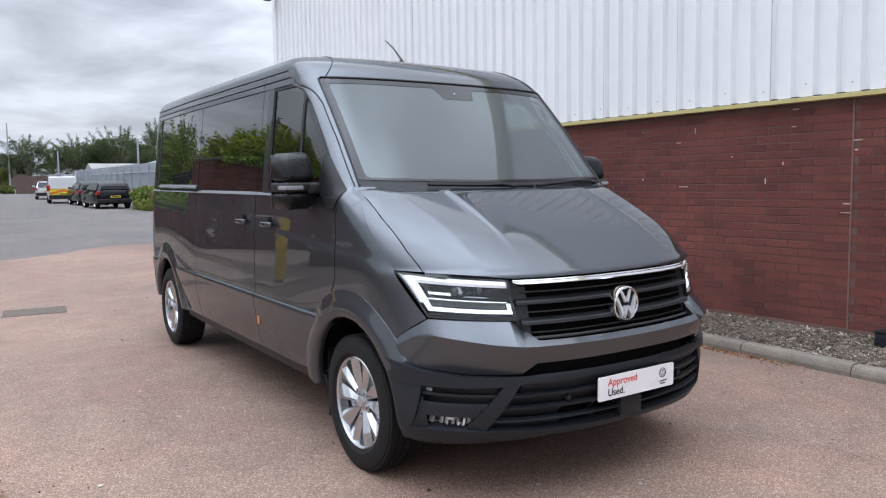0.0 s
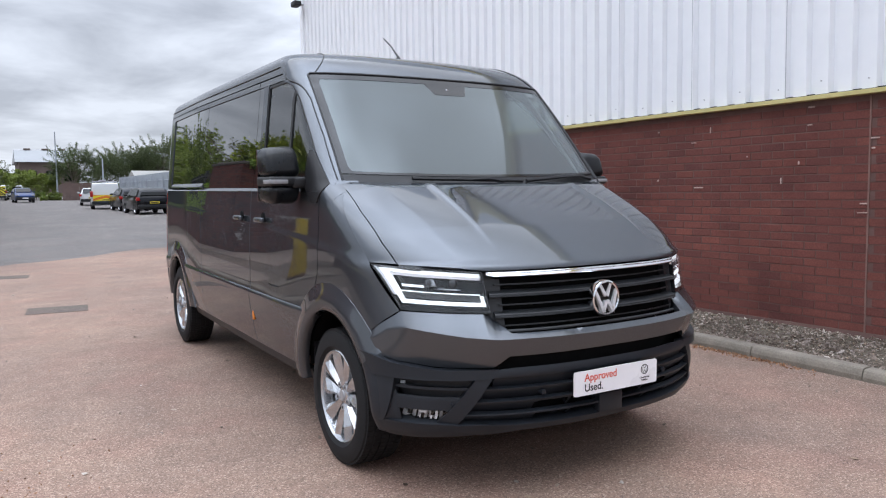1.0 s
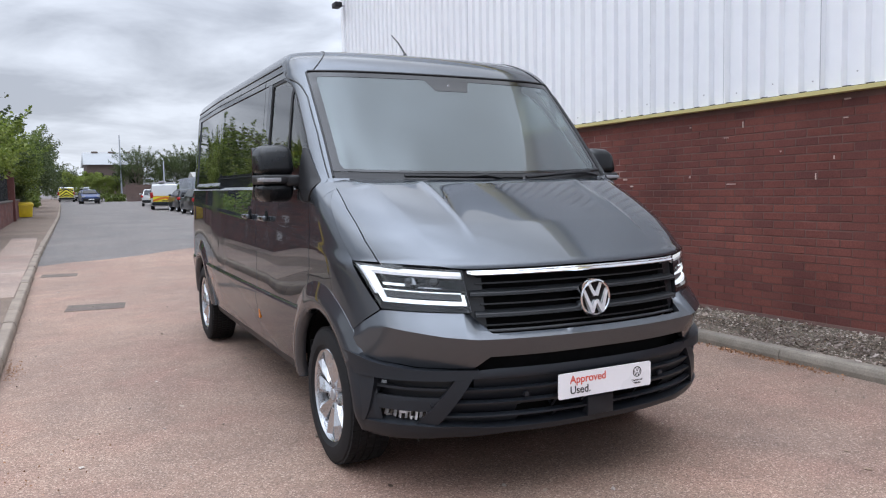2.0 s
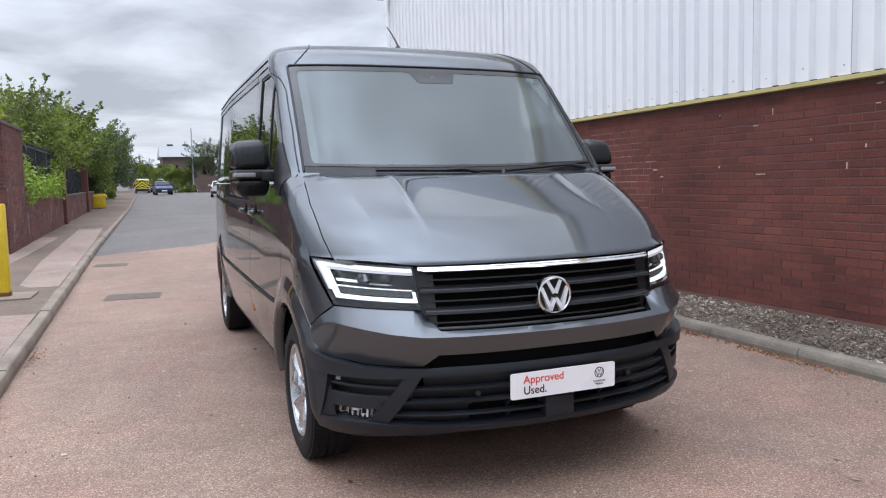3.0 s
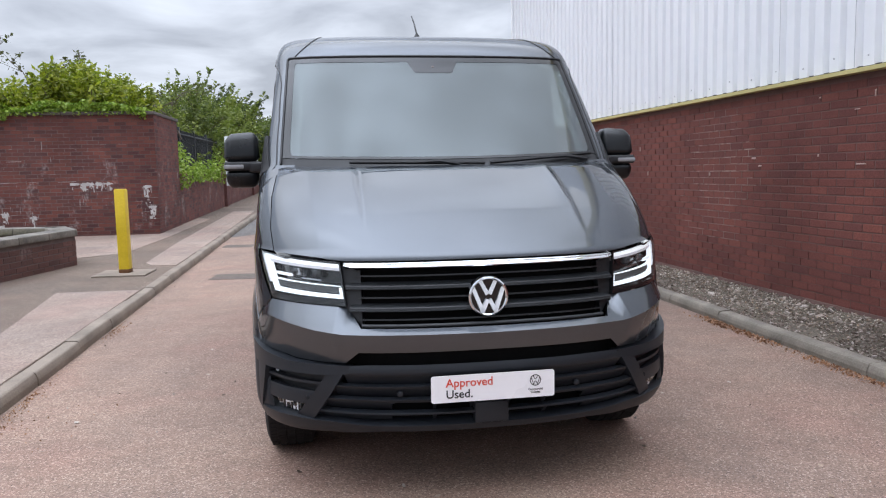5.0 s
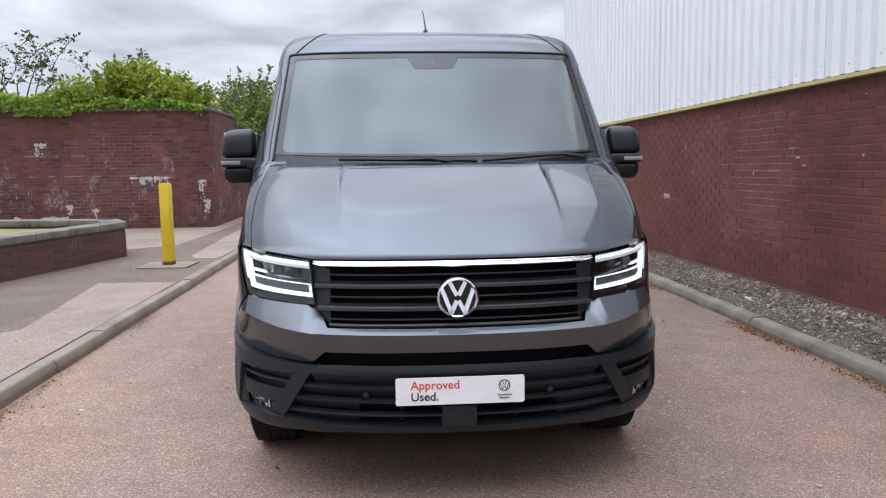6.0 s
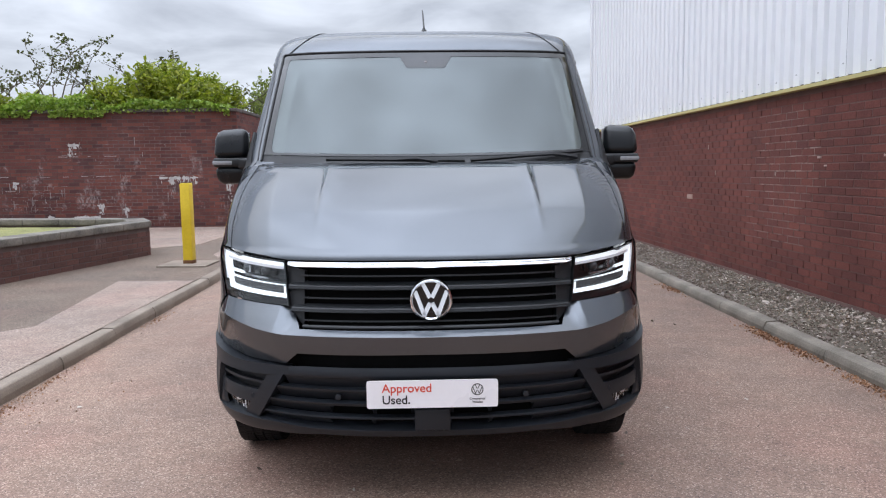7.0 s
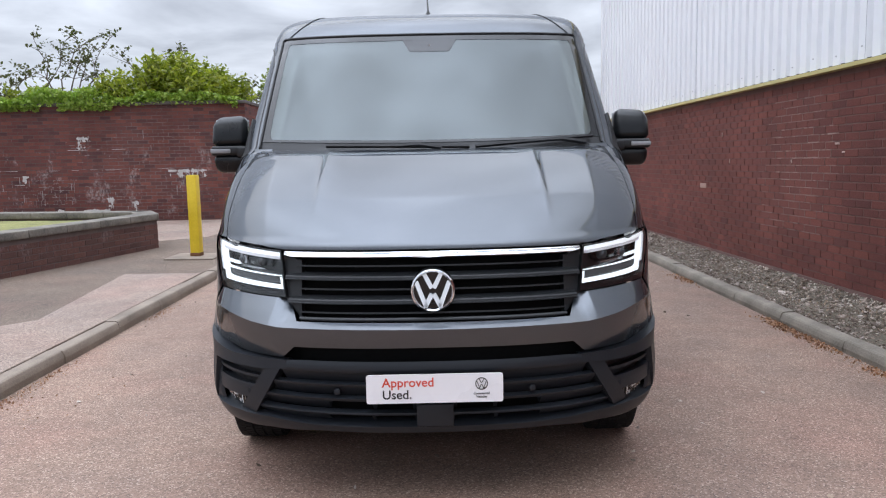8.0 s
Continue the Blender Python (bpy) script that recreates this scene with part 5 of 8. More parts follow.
def build_front():
    # bonnet
    zb = lambda x: np.interp(np.abs(x), [0, 0.585, 0.66, 0.905], [1.046, 1.045, 1.052, 1.0735])
    xs = np.linspace(-1, 1, 181)
    nz = 60
    t = np.linspace(0, 1, nz)
    P = np.zeros((181, nz, 3))
    for i, u in enumerate(xs):
        lo = zb(0.885 * u)
        z = lo + (1.428 - lo + 0.022 * u * u) * t
        x = u * bonnet_x(z)
        P[i] = np.stack([x, front_y(x, z), z], 1)
    P = push(P, ridge)
    skin_part("bonnet", P, M_PAINT, van, "dark grey pressed steel bonnet", 0.02, angle=60)
    # scuttle and windscreen
    glass = M_GLASS
    we = lambda z: np.interp(z, [1.45, 2.09], [0.872, 0.832])

    def screen(z0, z1, u0, u1, nx, nzz, out):
        us = np.linspace(u0, u1, nx)
        zt = np.linspace(0, 1, nzz)
        Q = np.zeros((nx, nzz, 3))
        for i, u in enumerate(us):
            a, b = z0(u) if callable(z0) else z0, z1(u) if callable(z1) else z1
            z = a + (b - a) * zt
            x = u * we(z)
            Q[i] = np.stack([x, front_y(x, z), z], 1)
        return push(Q, out)

    lowz = lambda u: 1.432 + 0.022 * u * u
    midz = lambda u: 1.475 + 0.02 * u * u
    skin_part("scuttle_panel", screen(lowz, midz, -1.0, 1.0, 41, 4, -0.004), M_PLASTIC_DK, van, "black scuttle band under the windscreen", 0.01)
    w = skin_part("windscreen", screen(midz, 2.055, -0.975, 0.975, 41, 20, -0.003), glass, van, "clear laminated windscreen reflecting the sky", 0.0)
    w.visible_shadow = False
    for k in (-1, 1):
        # fired border, wider at the foot, where the clear glass has a rounded corner
        us, nz_ = np.linspace(0, 1, 5), 40
        Q = np.zeros((5, nz_, 3))
        for j, t in enumerate(np.linspace(0, 1, nz_)):
            inner = 0.955 - 0.055 * math.exp(-t / 0.022) - 0.03 * math.exp(-(1 - t) / 0.02)
            for i, q in enumerate(us):
                u = k * (1.0 + (inner - 1.0) * q)
                z = midz(u) + (2.055 - midz(u)) * t
                x = u * we(z)
                Q[i, j] = (x, front_y(x, z), z)
        skin_part("windscreen_border", push(Q, -0.0015), M_GLOSS_BLACK, w, "black fired border", 0.0)
    skin_part("windscreen_border", screen(2.046, 2.082, -1.0, 1.0, 41, 3, -0.001), M_GLOSS_BLACK, w, "black fired border", 0.004)
    skin_part("windscreen_border", screen(midz, lambda u: midz(u) + 0.012, -1.0, 1.0, 41, 3, -0.0012), M_GLOSS_BLACK, w, "black fired border", 0.0)
    us = np.concatenate([np.full(22, -1.0), np.linspace(-0.985, 0.985, 31), np.full(22, 1.0)])
    zz = np.concatenate([np.linspace(1.462, 2.072, 22), np.full(31, 2.083), np.linspace(2.072, 1.462, 22)])
    xx = us * (we(zz) + 0.004)
    bpart("windscreen_seal", tube(bmesh.new(), list(zip(xx, front_y(xx, zz) - 0.001, zz)), 0.0065, 6), M_PLASTIC_DK, van, "black rubber seal round the windscreen")
    # sensor housing behind the top of the glass
    sh = lambda u: 1.975 + 0.075 * np.clip((abs(u) - 0.13) / 0.05, 0, 1)
    skin_part("sensor_housing", screen(sh, 2.056, -0.178, 0.178, 25, 6, -0.0015), M_GLOSS_BLACK, w, "black camera housing behind the glass", 0.0)
    bm = bmesh.new()
    lathe(bm, [(0.006, 0.0), (0.004, 0.008), (0.010, 0.010)], 16, "y", (0.0, float(front_y(0, 2.01)) - 0.003, 2.01))
    bpart("camera_eye", bm, M_SILVER, w)
    skin_part("sticker", screen(2.018, 2.045, 0.80, 0.88, 4, 3, -0.006), M_PLATE, w, "small white sticker", 0.0)
    # wipers
    for x0, x1, z0, z1, pivot in ((-0.52, 0.19, 1.462, 1.448, 0.05), (0.22, 0.82, 1.448, 1.492, 0.78)):
        wp = new("wiper")
        wp.parent = van
        xs = np.linspace(x0, x1, 9)
        zs = np.linspace(z0, z1, 9)
        line = [(x, float(front_y(x, z)) - 0.020, z + 0.002) for x, z in zip(xs, zs)]
        bpart("blade", tube(bmesh.new(), line, 0.011, 6), M_PLASTIC_DK, wp)
        k = 4
        px, pz = pivot, 1.445 + 0.02 * (pivot / 0.87) ** 2
        arm = [line[k], ((line[k][0] + px) / 2, (line[k][1] + float(front_y(px, pz))) / 2 - 0.035, (line[k][2] + pz) / 2 + 0.012), (px, float(front_y(px, pz)) - 0.02, pz)]
        bpart("arm", tube(bmesh.new(), arm, [0.009, 0.011, 0.014], 6), M_PLASTIC_DK, wp)
    # chrome strip over the grille
    skin_part("chrome_strip", front_grid(np.linspace(-0.588, 0.588, 41), lambda x: np.interp(np.abs(x), [0, 0.56, 0.588], [1.0155, 1.0175, 1.026]), lambda x: np.interp(np.abs(x), [0, 0.56, 0.588], [1.0385, 1.0400, 1.0410]), 22, lambda P: 0.014 - 0.55 * np.clip(P[..., 2] - 1.020, 0, 1) - 0.006 * np.exp(-((P[..., 2] - 1.0315) / 0.0016) ** 2) - 1.2 * np.clip(1.018 - P[..., 2], 0, 1)), M_CHROME, van, "polished chrome strip", 0.03)
    # grille
    g = new("grille")
    g.parent = van
    tagged(g, "dark grey slatted radiator grille")
    # a black sheet paints the shade between the slats
    skin_part("grille_back", front_grid(np.linspace(-0.575, 0.575, 25), 0.77, 1.02, 8, -0.055), M_CAVITY, g, "black sheet painted as the shade behind the slats", 0)
    gx = lambda z: np.interp(z, [0.775, 1.01], [0.525, 0.56])
    for zc, h, bulge in ((0.947, 0.034, 0.012), (0.858, 0.036, 0.012), (0.986, 0.006, 0.0), (0.897, 0.006, 0.0), (0.808, 0.006, 0.0), (0.784, 0.012, 0.002)):
        e = float(gx(zc)) + (0.034 if bulge > 0.01 else 0.0)
        # a full face that leans back towards its top, and a fine lip along the foot
        round_off = lambda P: (0.002 if bulge else -0.012) - bulge * 2.2 * np.clip((P[..., 2] - zc) / (h / 2) + 0.25, 0, 2) ** 1.3 + (0.004 * (P[..., 2] < zc - 0.36 * h) if bulge > 0.01 else 0.0)
        skin_part("slat", front_grid(np.linspace(-e, e, 41), zc - h / 2, zc + h / 2, 13 if bulge else 3, round_off), M_GRILLE, g, "", 0.022)
    for s in (-1, 1):
        cheek = lambda a, b: front_grid(np.linspace(s * a, s * b, 5), lambda x: np.interp(np.abs(x), [0.525, 0.60], [0.778, 0.862]), lambda x: 1.010 + 0.035 * np.clip((np.abs(x) - 0.555) / 0.045, 0, 1), 40, -0.022)
        skin_part("grille_cheek", cheek(0.528, 0.602), M_GRILLE, g, "stepped dark grey grille end", 0.03)
    bm = bmesh.new()
    yb = float(front_y(0, 0.893)) - 0.012
    lathe(bm, [(0.02, 0.084), (-0.004, 0.084), (-0.006, 0.0)], 40, "y", (0, yb, 0.893))
    em = bpart("emblem", bm, M_GLOSS_BLACK, van, "round chrome and black badge")
    bm = bmesh.new()
    lathe(bm, [(0.0, 0.072), (-0.012, 0.073), (-0.016, 0.078), (-0.013, 0.084), (0.0, 0.087), (0.02, 0.087)], 48, "y", (0, yb, 0.893))
    bpart("ring", bm, M_CHROME, em)

    def bar(bm, p, q, w):
        p, q = Vector((p[0], p[1])), Vector((q[0], q[1]))
        d = (q - p).normalized()
        n = Vector((-d.y, d.x)) * w / 2
        cs = [p - n, p + n, q + n, q - n]
        fr = [bm.verts.new((c.x, yb - 0.018 + 0.20 * c.y, 0.893 + c.y)) for c in cs]
        bk = [bm.verts.new((c.x * 1.0, yb - 0.004, 0.893 + c.y)) for c in cs]
        bm.faces.new(fr)
        for i in range(4):
            bm.faces.new((fr[i], fr[(i + 1) % 4], bk[(i + 1) % 4], bk[i]))

    for s in (-1, 1):
        for p, q in (((s * 0.033, 0.066), (s * 0.004, 0.010)), ((s * 0.064, 0.036), (s * 0.026, -0.062)), ((s * 0.030, -0.062), (s * 0.004, -0.012))):
            bm = bmesh.new()
            bar(bm, p, q, 0.0165)
            bpart("bar", bm, M_BADGE, em, "", False)

    # painted upper bumper
    up = pts_fn([(0, 0.770), (0.52, 0.772), (0.590, 0.858), (0.905, 0.868), (0.966, 0.799), (0.994, 0.722)])
    lo = pts_fn([(0, 0.679), (0.535, 0.677), (0.597, 0.628), (0.82, 0.626), (0.93, 0.644), (1.01, 0.684)])
    xs = np.sort(np.concatenate([BX * 0.992, *[s * np.linspace(0.50, 0.62, 25) for s in (-1, 1)]]))
    crease_at = pts_fn([(0, 0.745), (0.58, 0.748), (0.70, 0.762), (0.82, 0.785), (0.90, 0.800), (0.94, 0.790), (0.994, 0.705)])
    tz = np.concatenate([np.linspace(0, 1, 12), 1 + np.linspace(0, 1, 9)[1:]])
    P = np.zeros((len(xs), len(tz), 3))
    for i, x in enumerate(xs):
        a, c = float(lo(abs(x))), float(up(abs(x)))
        crease = min(float(crease_at(abs(x))), c - 0.006)
        z = np.where(tz <= 1, a + (crease - a) * tz, crease + (c - crease) * (tz - 1))
        P[i] = np.stack([np.full(len(tz), x), front_y(x, z), z], 1)

    def fold(P):
        x, z = np.abs(P[..., 0]), P[..., 2]
        crease = np.minimum(crease_at(x), up(x) - 0.006)
        k = np.interp(x, [0.45, 0.62], [1.25, 1.0])
        top = np.interp(x, [0.62, 0.86, 0.95], [0.066, 0.030, 0.005])
        k = k * np.interp(x, [0.62, 0.86, 0.95], [1.0, 1.0, 0.25])
        k = k + (np.minimum(k, (top + 0.004) / np.maximum(up(x) - crease, 0.012)) - k) * np.clip((x - 0.56) / 0.06, 0, 1)
        return np.where(z >= crease, top - k * (z - crease), top - np.interp(x, [0.62, 0.86, 0.97], [0.52, 0.34, 0.0]) * (crease - z))

    P = push(P, fold)
    skin_part("upper_bumper", P, M_PAINT, van, "painted band of the front bumper", 0.03, arch_drop(P, 0.475), 28)
    # unpainted lower bumper
    b = new("lower_bumper")
    b.parent = van
    tagged(b, "unpainted dark grey plastic lower bumper with slats")
    # a black sheet close behind the bumper paints the shade in its openings
    skin_part("bumper_back", front_grid(np.linspace(-0.93, 0.93, 41), 0.36, 0.70, 8, -0.06), M_CAVITY, b, "black sheet painted as the shade behind the openings", 0)
    bulge_out = lambda P, o: o + (0.003 + 0.030 * np.clip((0.58 - P[..., 2]) / 0.2, 0, 1)) * np.clip((np.abs(P[..., 0]) - 0.66) / 0.26, 0, 1)      # the corners stand fuller
    skin_part("cross_bar", front_grid(np.linspace(-0.60, 0.60, 41), 0.581, lambda x: np.interp(np.abs(x), [0, 0.5, 0.575, 0.6], [0.624, 0.624, 0.620, 0.612]), 7, lambda P: 0.014 - 0.30 * np.clip(P[..., 2] - 0.606, 0, 1) - 0.5 * np.clip(0.588 - P[..., 2], 0, 1)), M_PLASTIC, b, "", 0.05)
    lip = front_grid(BX * 0.985, lambda x: np.interp(np.abs(x), [0, 0.45, 0.60, 0.77, 0.87, 1.0], [0.342, 0.342, 0.326, 0.316, 0.303, 0.300]), lambda x: np.interp(np.abs(x), [0, 0.5, 0.74, 0.8, 1.0], [0.368, 0.368, 0.380, 0.386, 0.386]), 9, lambda P: bulge_out(P, 0.014) - 0.5 * np.clip(0.325 - P[..., 2], 0, 1) * (np.abs(P[..., 0]) > 0.6))
    skin_part("lower_lip", lip, M_PLASTIC, b, "", 0.06, arch_drop(lip, 0.48))
    # louvres: each leans in from its ridge; the lower two are open in the middle
    for zr, zl, opened in ((0.583, 0.537, False), (0.534, 0.480, False), (0.477, 0.422, True), (0.419, 0.370, True)):
        e = 0.590 + (0.573 - (zr + zl) / 2) * 0.8235
        P = front_grid(np.linspace(-e, e, 97), zl, zr + 0.006, 11, lambda P: 0.006 - 0.75 * np.clip(zr - 0.004 - P[..., 2], 0, 1) - 4.5 * np.clip(P[..., 2] - zr, 0, 1))
        c = (P[:-1, :-1] + P[1:, 1:]) / 2
        hole = np.abs(np.abs(c[..., 0]) - 0.245) < 0.165
        hole &= (c[..., 2] < zr - 0.010) & (np.abs(np.abs(c[..., 0]) - 0.235) > 0.006)
        skin_part("slat", P, M_PLASTIC, b, "", 0.03, hole if opened else None, 25)
    bpart("tow_cover", one_box(-0.072, 0.072, -0.972, -0.92, 0.366, 0.455, 0.006), M_PLASTIC, b, "square sensor cover")
    for x in (-0.38, 0.38, -0.755, 0.755):
        z = 0.503 if abs(x) < 0.5 else 0.468
        bm = lathe(bmesh.new(), [(0.02, 0.013), (-0.003, 0.012), (-0.005, 0.0)], 14, "y", (x, float(front_y(x, z)) - 0.003, z))
        bpart("parking_sensor", bm, M_PLASTIC, b)
    for s in (-1, 1):
        # diagonal strut, outer frame and vents
        q = np.zeros((4, 12, 3))
        for j, t in enumerate(np.linspace(0, 1, 12)):
            xi, xo = 0.60 + 0.13 * t, 0.665 + 0.14 * t
            z = 0.592 - 0.215 * t
            for i, k in enumerate(np.linspace(0, 1, 4)):
                x = xi + (xo - xi) * k
                q[i, j] = (s * x, float(front_y(x, z)), z)
        skin_part("strut", push(q, 0.014), M_PLASTIC, b, "", 0.05)
        top = front_grid(s * spread(0.58, 0.988, 18, 0.6), lambda x: np.interp(np.abs(x), [0.58, 0.66, 1], [0.586, 0.578, 0.572]), lambda x: np.interp(np.abs(x), [0.58, 0.82, 0.93, 1.01], [0.6195, 0.622, 0.640, 0.680]), 8, lambda P: bulge_out(P, 0.014) + 0.009 * np.clip((np.abs(P[..., 0]) - 0.62) / 0.1, 0, 1))
        skin_part("corner_top", top, M_PLASTIC, b, "", 0.05, arch_drop(top, 0.48))
        out = front_grid(s * spread(0.925, 0.99, 10, 0.8), 0.375, 0.575, 10, lambda P: bulge_out(P, 0.017))
        skin_part("corner_outer", out, M_PLASTIC, b, "", 0.05, arch_drop(out, 0.48))
        mid = front_grid(s * spread(0.69, 0.93, 12), 0.438, 0.498, 6, lambda P: bulge_out(P, -0.002) - 0.25 * np.clip(P[..., 2] - 0.488, 0, 1))
        skin_part("corner_mid", mid, M_PLASTIC, b, "", 0.05)
        sl = front_grid(s * spread(0.66, 0.93, 12), 0.528, 0.540, 3, lambda P: bulge_out(P, -0.004))
        skin_part("vent_slat", sl, M_PLASTIC, b, "", 0.04)
        bk = front_grid(s * spread(0.64, 0.95, 12), 0.37, 0.60, 6, -0.03)
        skin_part("vent_back", bk, M_PLASTIC_DK, b, "", 0.0)
        bt = front_grid(s * spread(0.912, 0.936, 4), 0.528, 0.560, 3, lambda P: bulge_out(P, -0.028) - 0.5 * (P[..., 2] - 0.528))
        skin_part("reflector", bt, M_PLATE, b, "small clear reflector", 0.01)
        fog = new("fog_lamp")
        fog.parent = van
        skin_part("fog_bowl", front_grid(s * spread(0.768, 0.905, 14), lambda x: 0.390 + 0.10 * np.clip(0.792 - np.abs(x), 0, 1), 0.432, 6, lambda P: -0.004 - 0.02 * np.sin(np.abs(P[..., 0]) * 190) ** 2), M_BADGE, fog, "bright fog lamp bowl", 0.0)
        for x0, wd, z0, z1 in ((0.776, 0.010, 0.404, 0.433), (0.797, 0.004, 0.390, 0.433), (0.811, 0.012, 0.412, 0.433), (0.829, 0.004, 0.390, 0.424), (0.843, 0.009, 0.390, 0.416), (0.862, 0.004, 0.390, 0.433), (0.877, 0.012, 0.408, 0.433)):
            skin_part("fog_rib", front_grid(s * spread(x0, x0 + wd, 3), z0, z1, 3, 0.003), M_CAVITY, fog, "", 0.006)
        # white strips paint the bright streaks of the lamp's reflector
        for x0, x1, z0, z1 in ((0.802, 0.808, 0.394, 0.430), (0.818, 0.824, 0.394, 0.428), (0.836, 0.858, 0.420, 0.430), (0.848, 0.856, 0.394, 0.412)):
            skin_part("fog_glint", front_grid(s * spread(x0, x1, 3), z0, z1, 3, 0.002), M_PLATE, fog, "white strip painted as a glint in the fog lamp", 0.004)
        skin_part("fog_lens", front_grid(s * spread(0.76, 0.91, 10), 0.384, 0.436, 4, 0.007), M_LENS, fog, "clear lens", 0.0).visible_shadow = False

    # number board
    bd = new("number_board")
    bd.parent = van
    yb = -1.008
    bm = bmesh.new()
    rim = []
    for cx, cz, a0 in ((0.25, 0.576, 0), (-0.25, 0.576, 90), (-0.25, 0.484, 180), (0.25, 0.484, 270)):
        rim += [(cx + 0.010 * math.cos(radians(a0 + k * 18)), cz + 0.010 * math.sin(radians(a0 + k * 18))) for k in range(6)]
    fr = [bm.verts.new((x, yb, z)) for x, z in rim]
    bk = [bm.verts.new((x, yb + 0.006, z)) for x, z in rim]
    bm.faces.new(fr)
    bm.faces.new(bk[::-1])
    for i in range(len(fr)):
        bm.faces.new((fr[i], fr[(i + 1) % len(fr)], bk[(i + 1) % len(fr)], bk[i]))
    bpart("board", bm, M_PLATE, bd, "white dealer board", False)
    bpart("board_holder", one_box(-0.20, 0.20, yb + 0.009, -0.94, 0.485, 0.575, 0.004), M_PLASTIC_DK, bd)

    def words(text, x, z, size, material, align="LEFT"):
        cu = bpy.data.curves.new("lettering", "FONT")
        cu.body, cu.size, cu.align_x, cu.extrude = text, size, align, 0.0005
        cu.offset = size * 0.012
        cu.materials.append(material)
        o = new("lettering", cu)
        o.parent = bd
        o.matrix_basis = pose(x, yb - 0.0008, z, 90, 0, 0)

    words("Approved", -0.20, 0.539, 0.049, M_RED_INK)
    words("Used.", -0.20, 0.492, 0.049, M_BLACK_INK)
    words("Commercial", 0.178, 0.504, 0.0125, M_BLACK_INK, "CENTER")
    words("Vehicles", 0.178, 0.491, 0.0125, M_BLACK_INK, "CENTER")
    bm = lathe(bmesh.new(), [(0, 0.0205), (-0.0012, 0.0205), (-0.0012, 0.024), (0, 0.024)], 32, "y", (0.178, yb, 0.546))
    bpart("printed_ring", bm, M_BLACK_INK, bd, smooth=False)
    bm = bmesh.new()

    def inkbar(p, q, w):
        p, q = Vector(p), Vector(q)
        d = (q - p).normalized()
        n = Vector((-d.y, d.x)) * w / 2
        bm.faces.new([bm.verts.new((0.178 + c.x, yb - 0.0011, 0.546 + c.y)) for c in (p - n, p + n, q + n, q - n)])

    for s in (-1, 1):
        inkbar((s * 0.0095, 0.019), (s * 0.001, 0.003), 0.003)
        inkbar((s * 0.018, 0.010), (s * 0.0075, -0.018), 0.003)
        inkbar((s * 0.0085, -0.018), (s * 0.001, -0.003), 0.003)
    bpart("printed_bars", bm, M_BLACK_INK, bd, smooth=False)


def build_headlamp(s):
    h = new("headlamp")
    h.parent = van
    tagged(h, "LED headlamp with bright white light strips")

    def lamp(a0, a1, f0, f1, na, nf, out):
        """A patch of the lamp: a runs outwards over its width, f up its height."""
        A, F = np.meshgrid(np.linspace(a0, a1, na), np.linspace(f0, f1, nf), indexing="ij")
        A2 = A * 0.6 + np.sin(np.clip(A, 0, 1) * math.pi / 2) * 0.4
        X0 = 0.606 - 0.020 * (1 - F)
        X = X0 + (0.904 + 0.062 * F - X0) * A2
        t, b = np.interp(X, [0.585, 0.965], [1.0405, 1.070]), np.interp(X, [0.585, 0.905], [0.861, 0.874])
        Z = b + (t - b) * F
        return push(np.stack([s * X, front_y(X, Z), Z], 2), out)

    skin_part("bucket", lamp(0, 1, 0, 1, 16, 6, -0.07), M_GLOSS_BLACK, h, "black inside of the lamp", 0.0)
    for a0, a1, f0, f1 in ((0, 0.015, 0, 1), (0.985, 1, 0, 1), (0, 1, 0, 0.10), (0, 1, 0.985, 1)):
        skin_part("edge", lamp(a0, a1, f0, f1, 16 if a1 - a0 > 0.5 else 3, 8 if f1 - f0 > 0.5 else 3, -0.002), M_GLOSS_BLACK, h, "", 0.065)
    for a0, a1, f0, f1 in ((0.02, 0.95, 0.872, 0.958), (0.890, 0.942, 0.262, 0.868), (0.025, 0.940, 0.165, 0.258), (0.028, 0.060, 0.262, 0.42), (0.06, 0.88, 0.435, 0.458)):
        skin_part("light_strip", lamp(a0, a1, f0, f1, 16 if a1 - a0 > 0.3 else 4, 4, -0.016), M_DRL, h, "glowing white strip", 0.02)
    skin_part("light_guide", lamp(0.02, 0.885, 0.80, 0.868, 16, 4, -0.020), M_PLATE, h, "frosted lower half of the upper strip", 0.02)
    skin_part("outer_reflector", lamp(0.953, 0.982, 0.34, 0.97, 4, 8, -0.010), M_PLATE, h, "bright outer edge of the lamp", 0.02)
    skin_part("inner_panel", lamp(0.08, 0.87, 0.29, 0.425, 14, 4, -0.030), M_DASH, h, "dark grey panel in the lamp", 0.02)
    for x, r in ((0.70, 0.024), (0.79, 0.022)):
        z = 0.99
        y = float(front_y(x, z)) + 0.045
        bm = lathe(bmesh.new(), [(0.004, r), (-0.008, r * 0.8), (-0.015, r * 0.45), (-0.018, 0.0)], 20, "y", (s * x, y, z))
        bpart("projector", bm, M_LENS_DARK, h, "dark projector lens")
    skin_part("inner_strip", lamp(0.60, 0.82, 0.55, 0.605, 6, 3, -0.018), M_DRL, h, "short glowing strip", 0.015)
    skin_part("inner_strip", lamp(0.24, 0.46, 0.53, 0.56, 6, 3, -0.022), M_SILVER, h, "thin bright strip", 0.015)
    skin_part("bright_fin", lamp(0.47, 0.53, 0.60, 0.76, 4, 4, -0.025), M_SILVER, h, "", 0.02)
    skin_part("lens", lamp(0, 1, 0, 1, 18, 8, 0.0), M_LENS, h, "clear moulded lens", 0.0).visible_shadow = False


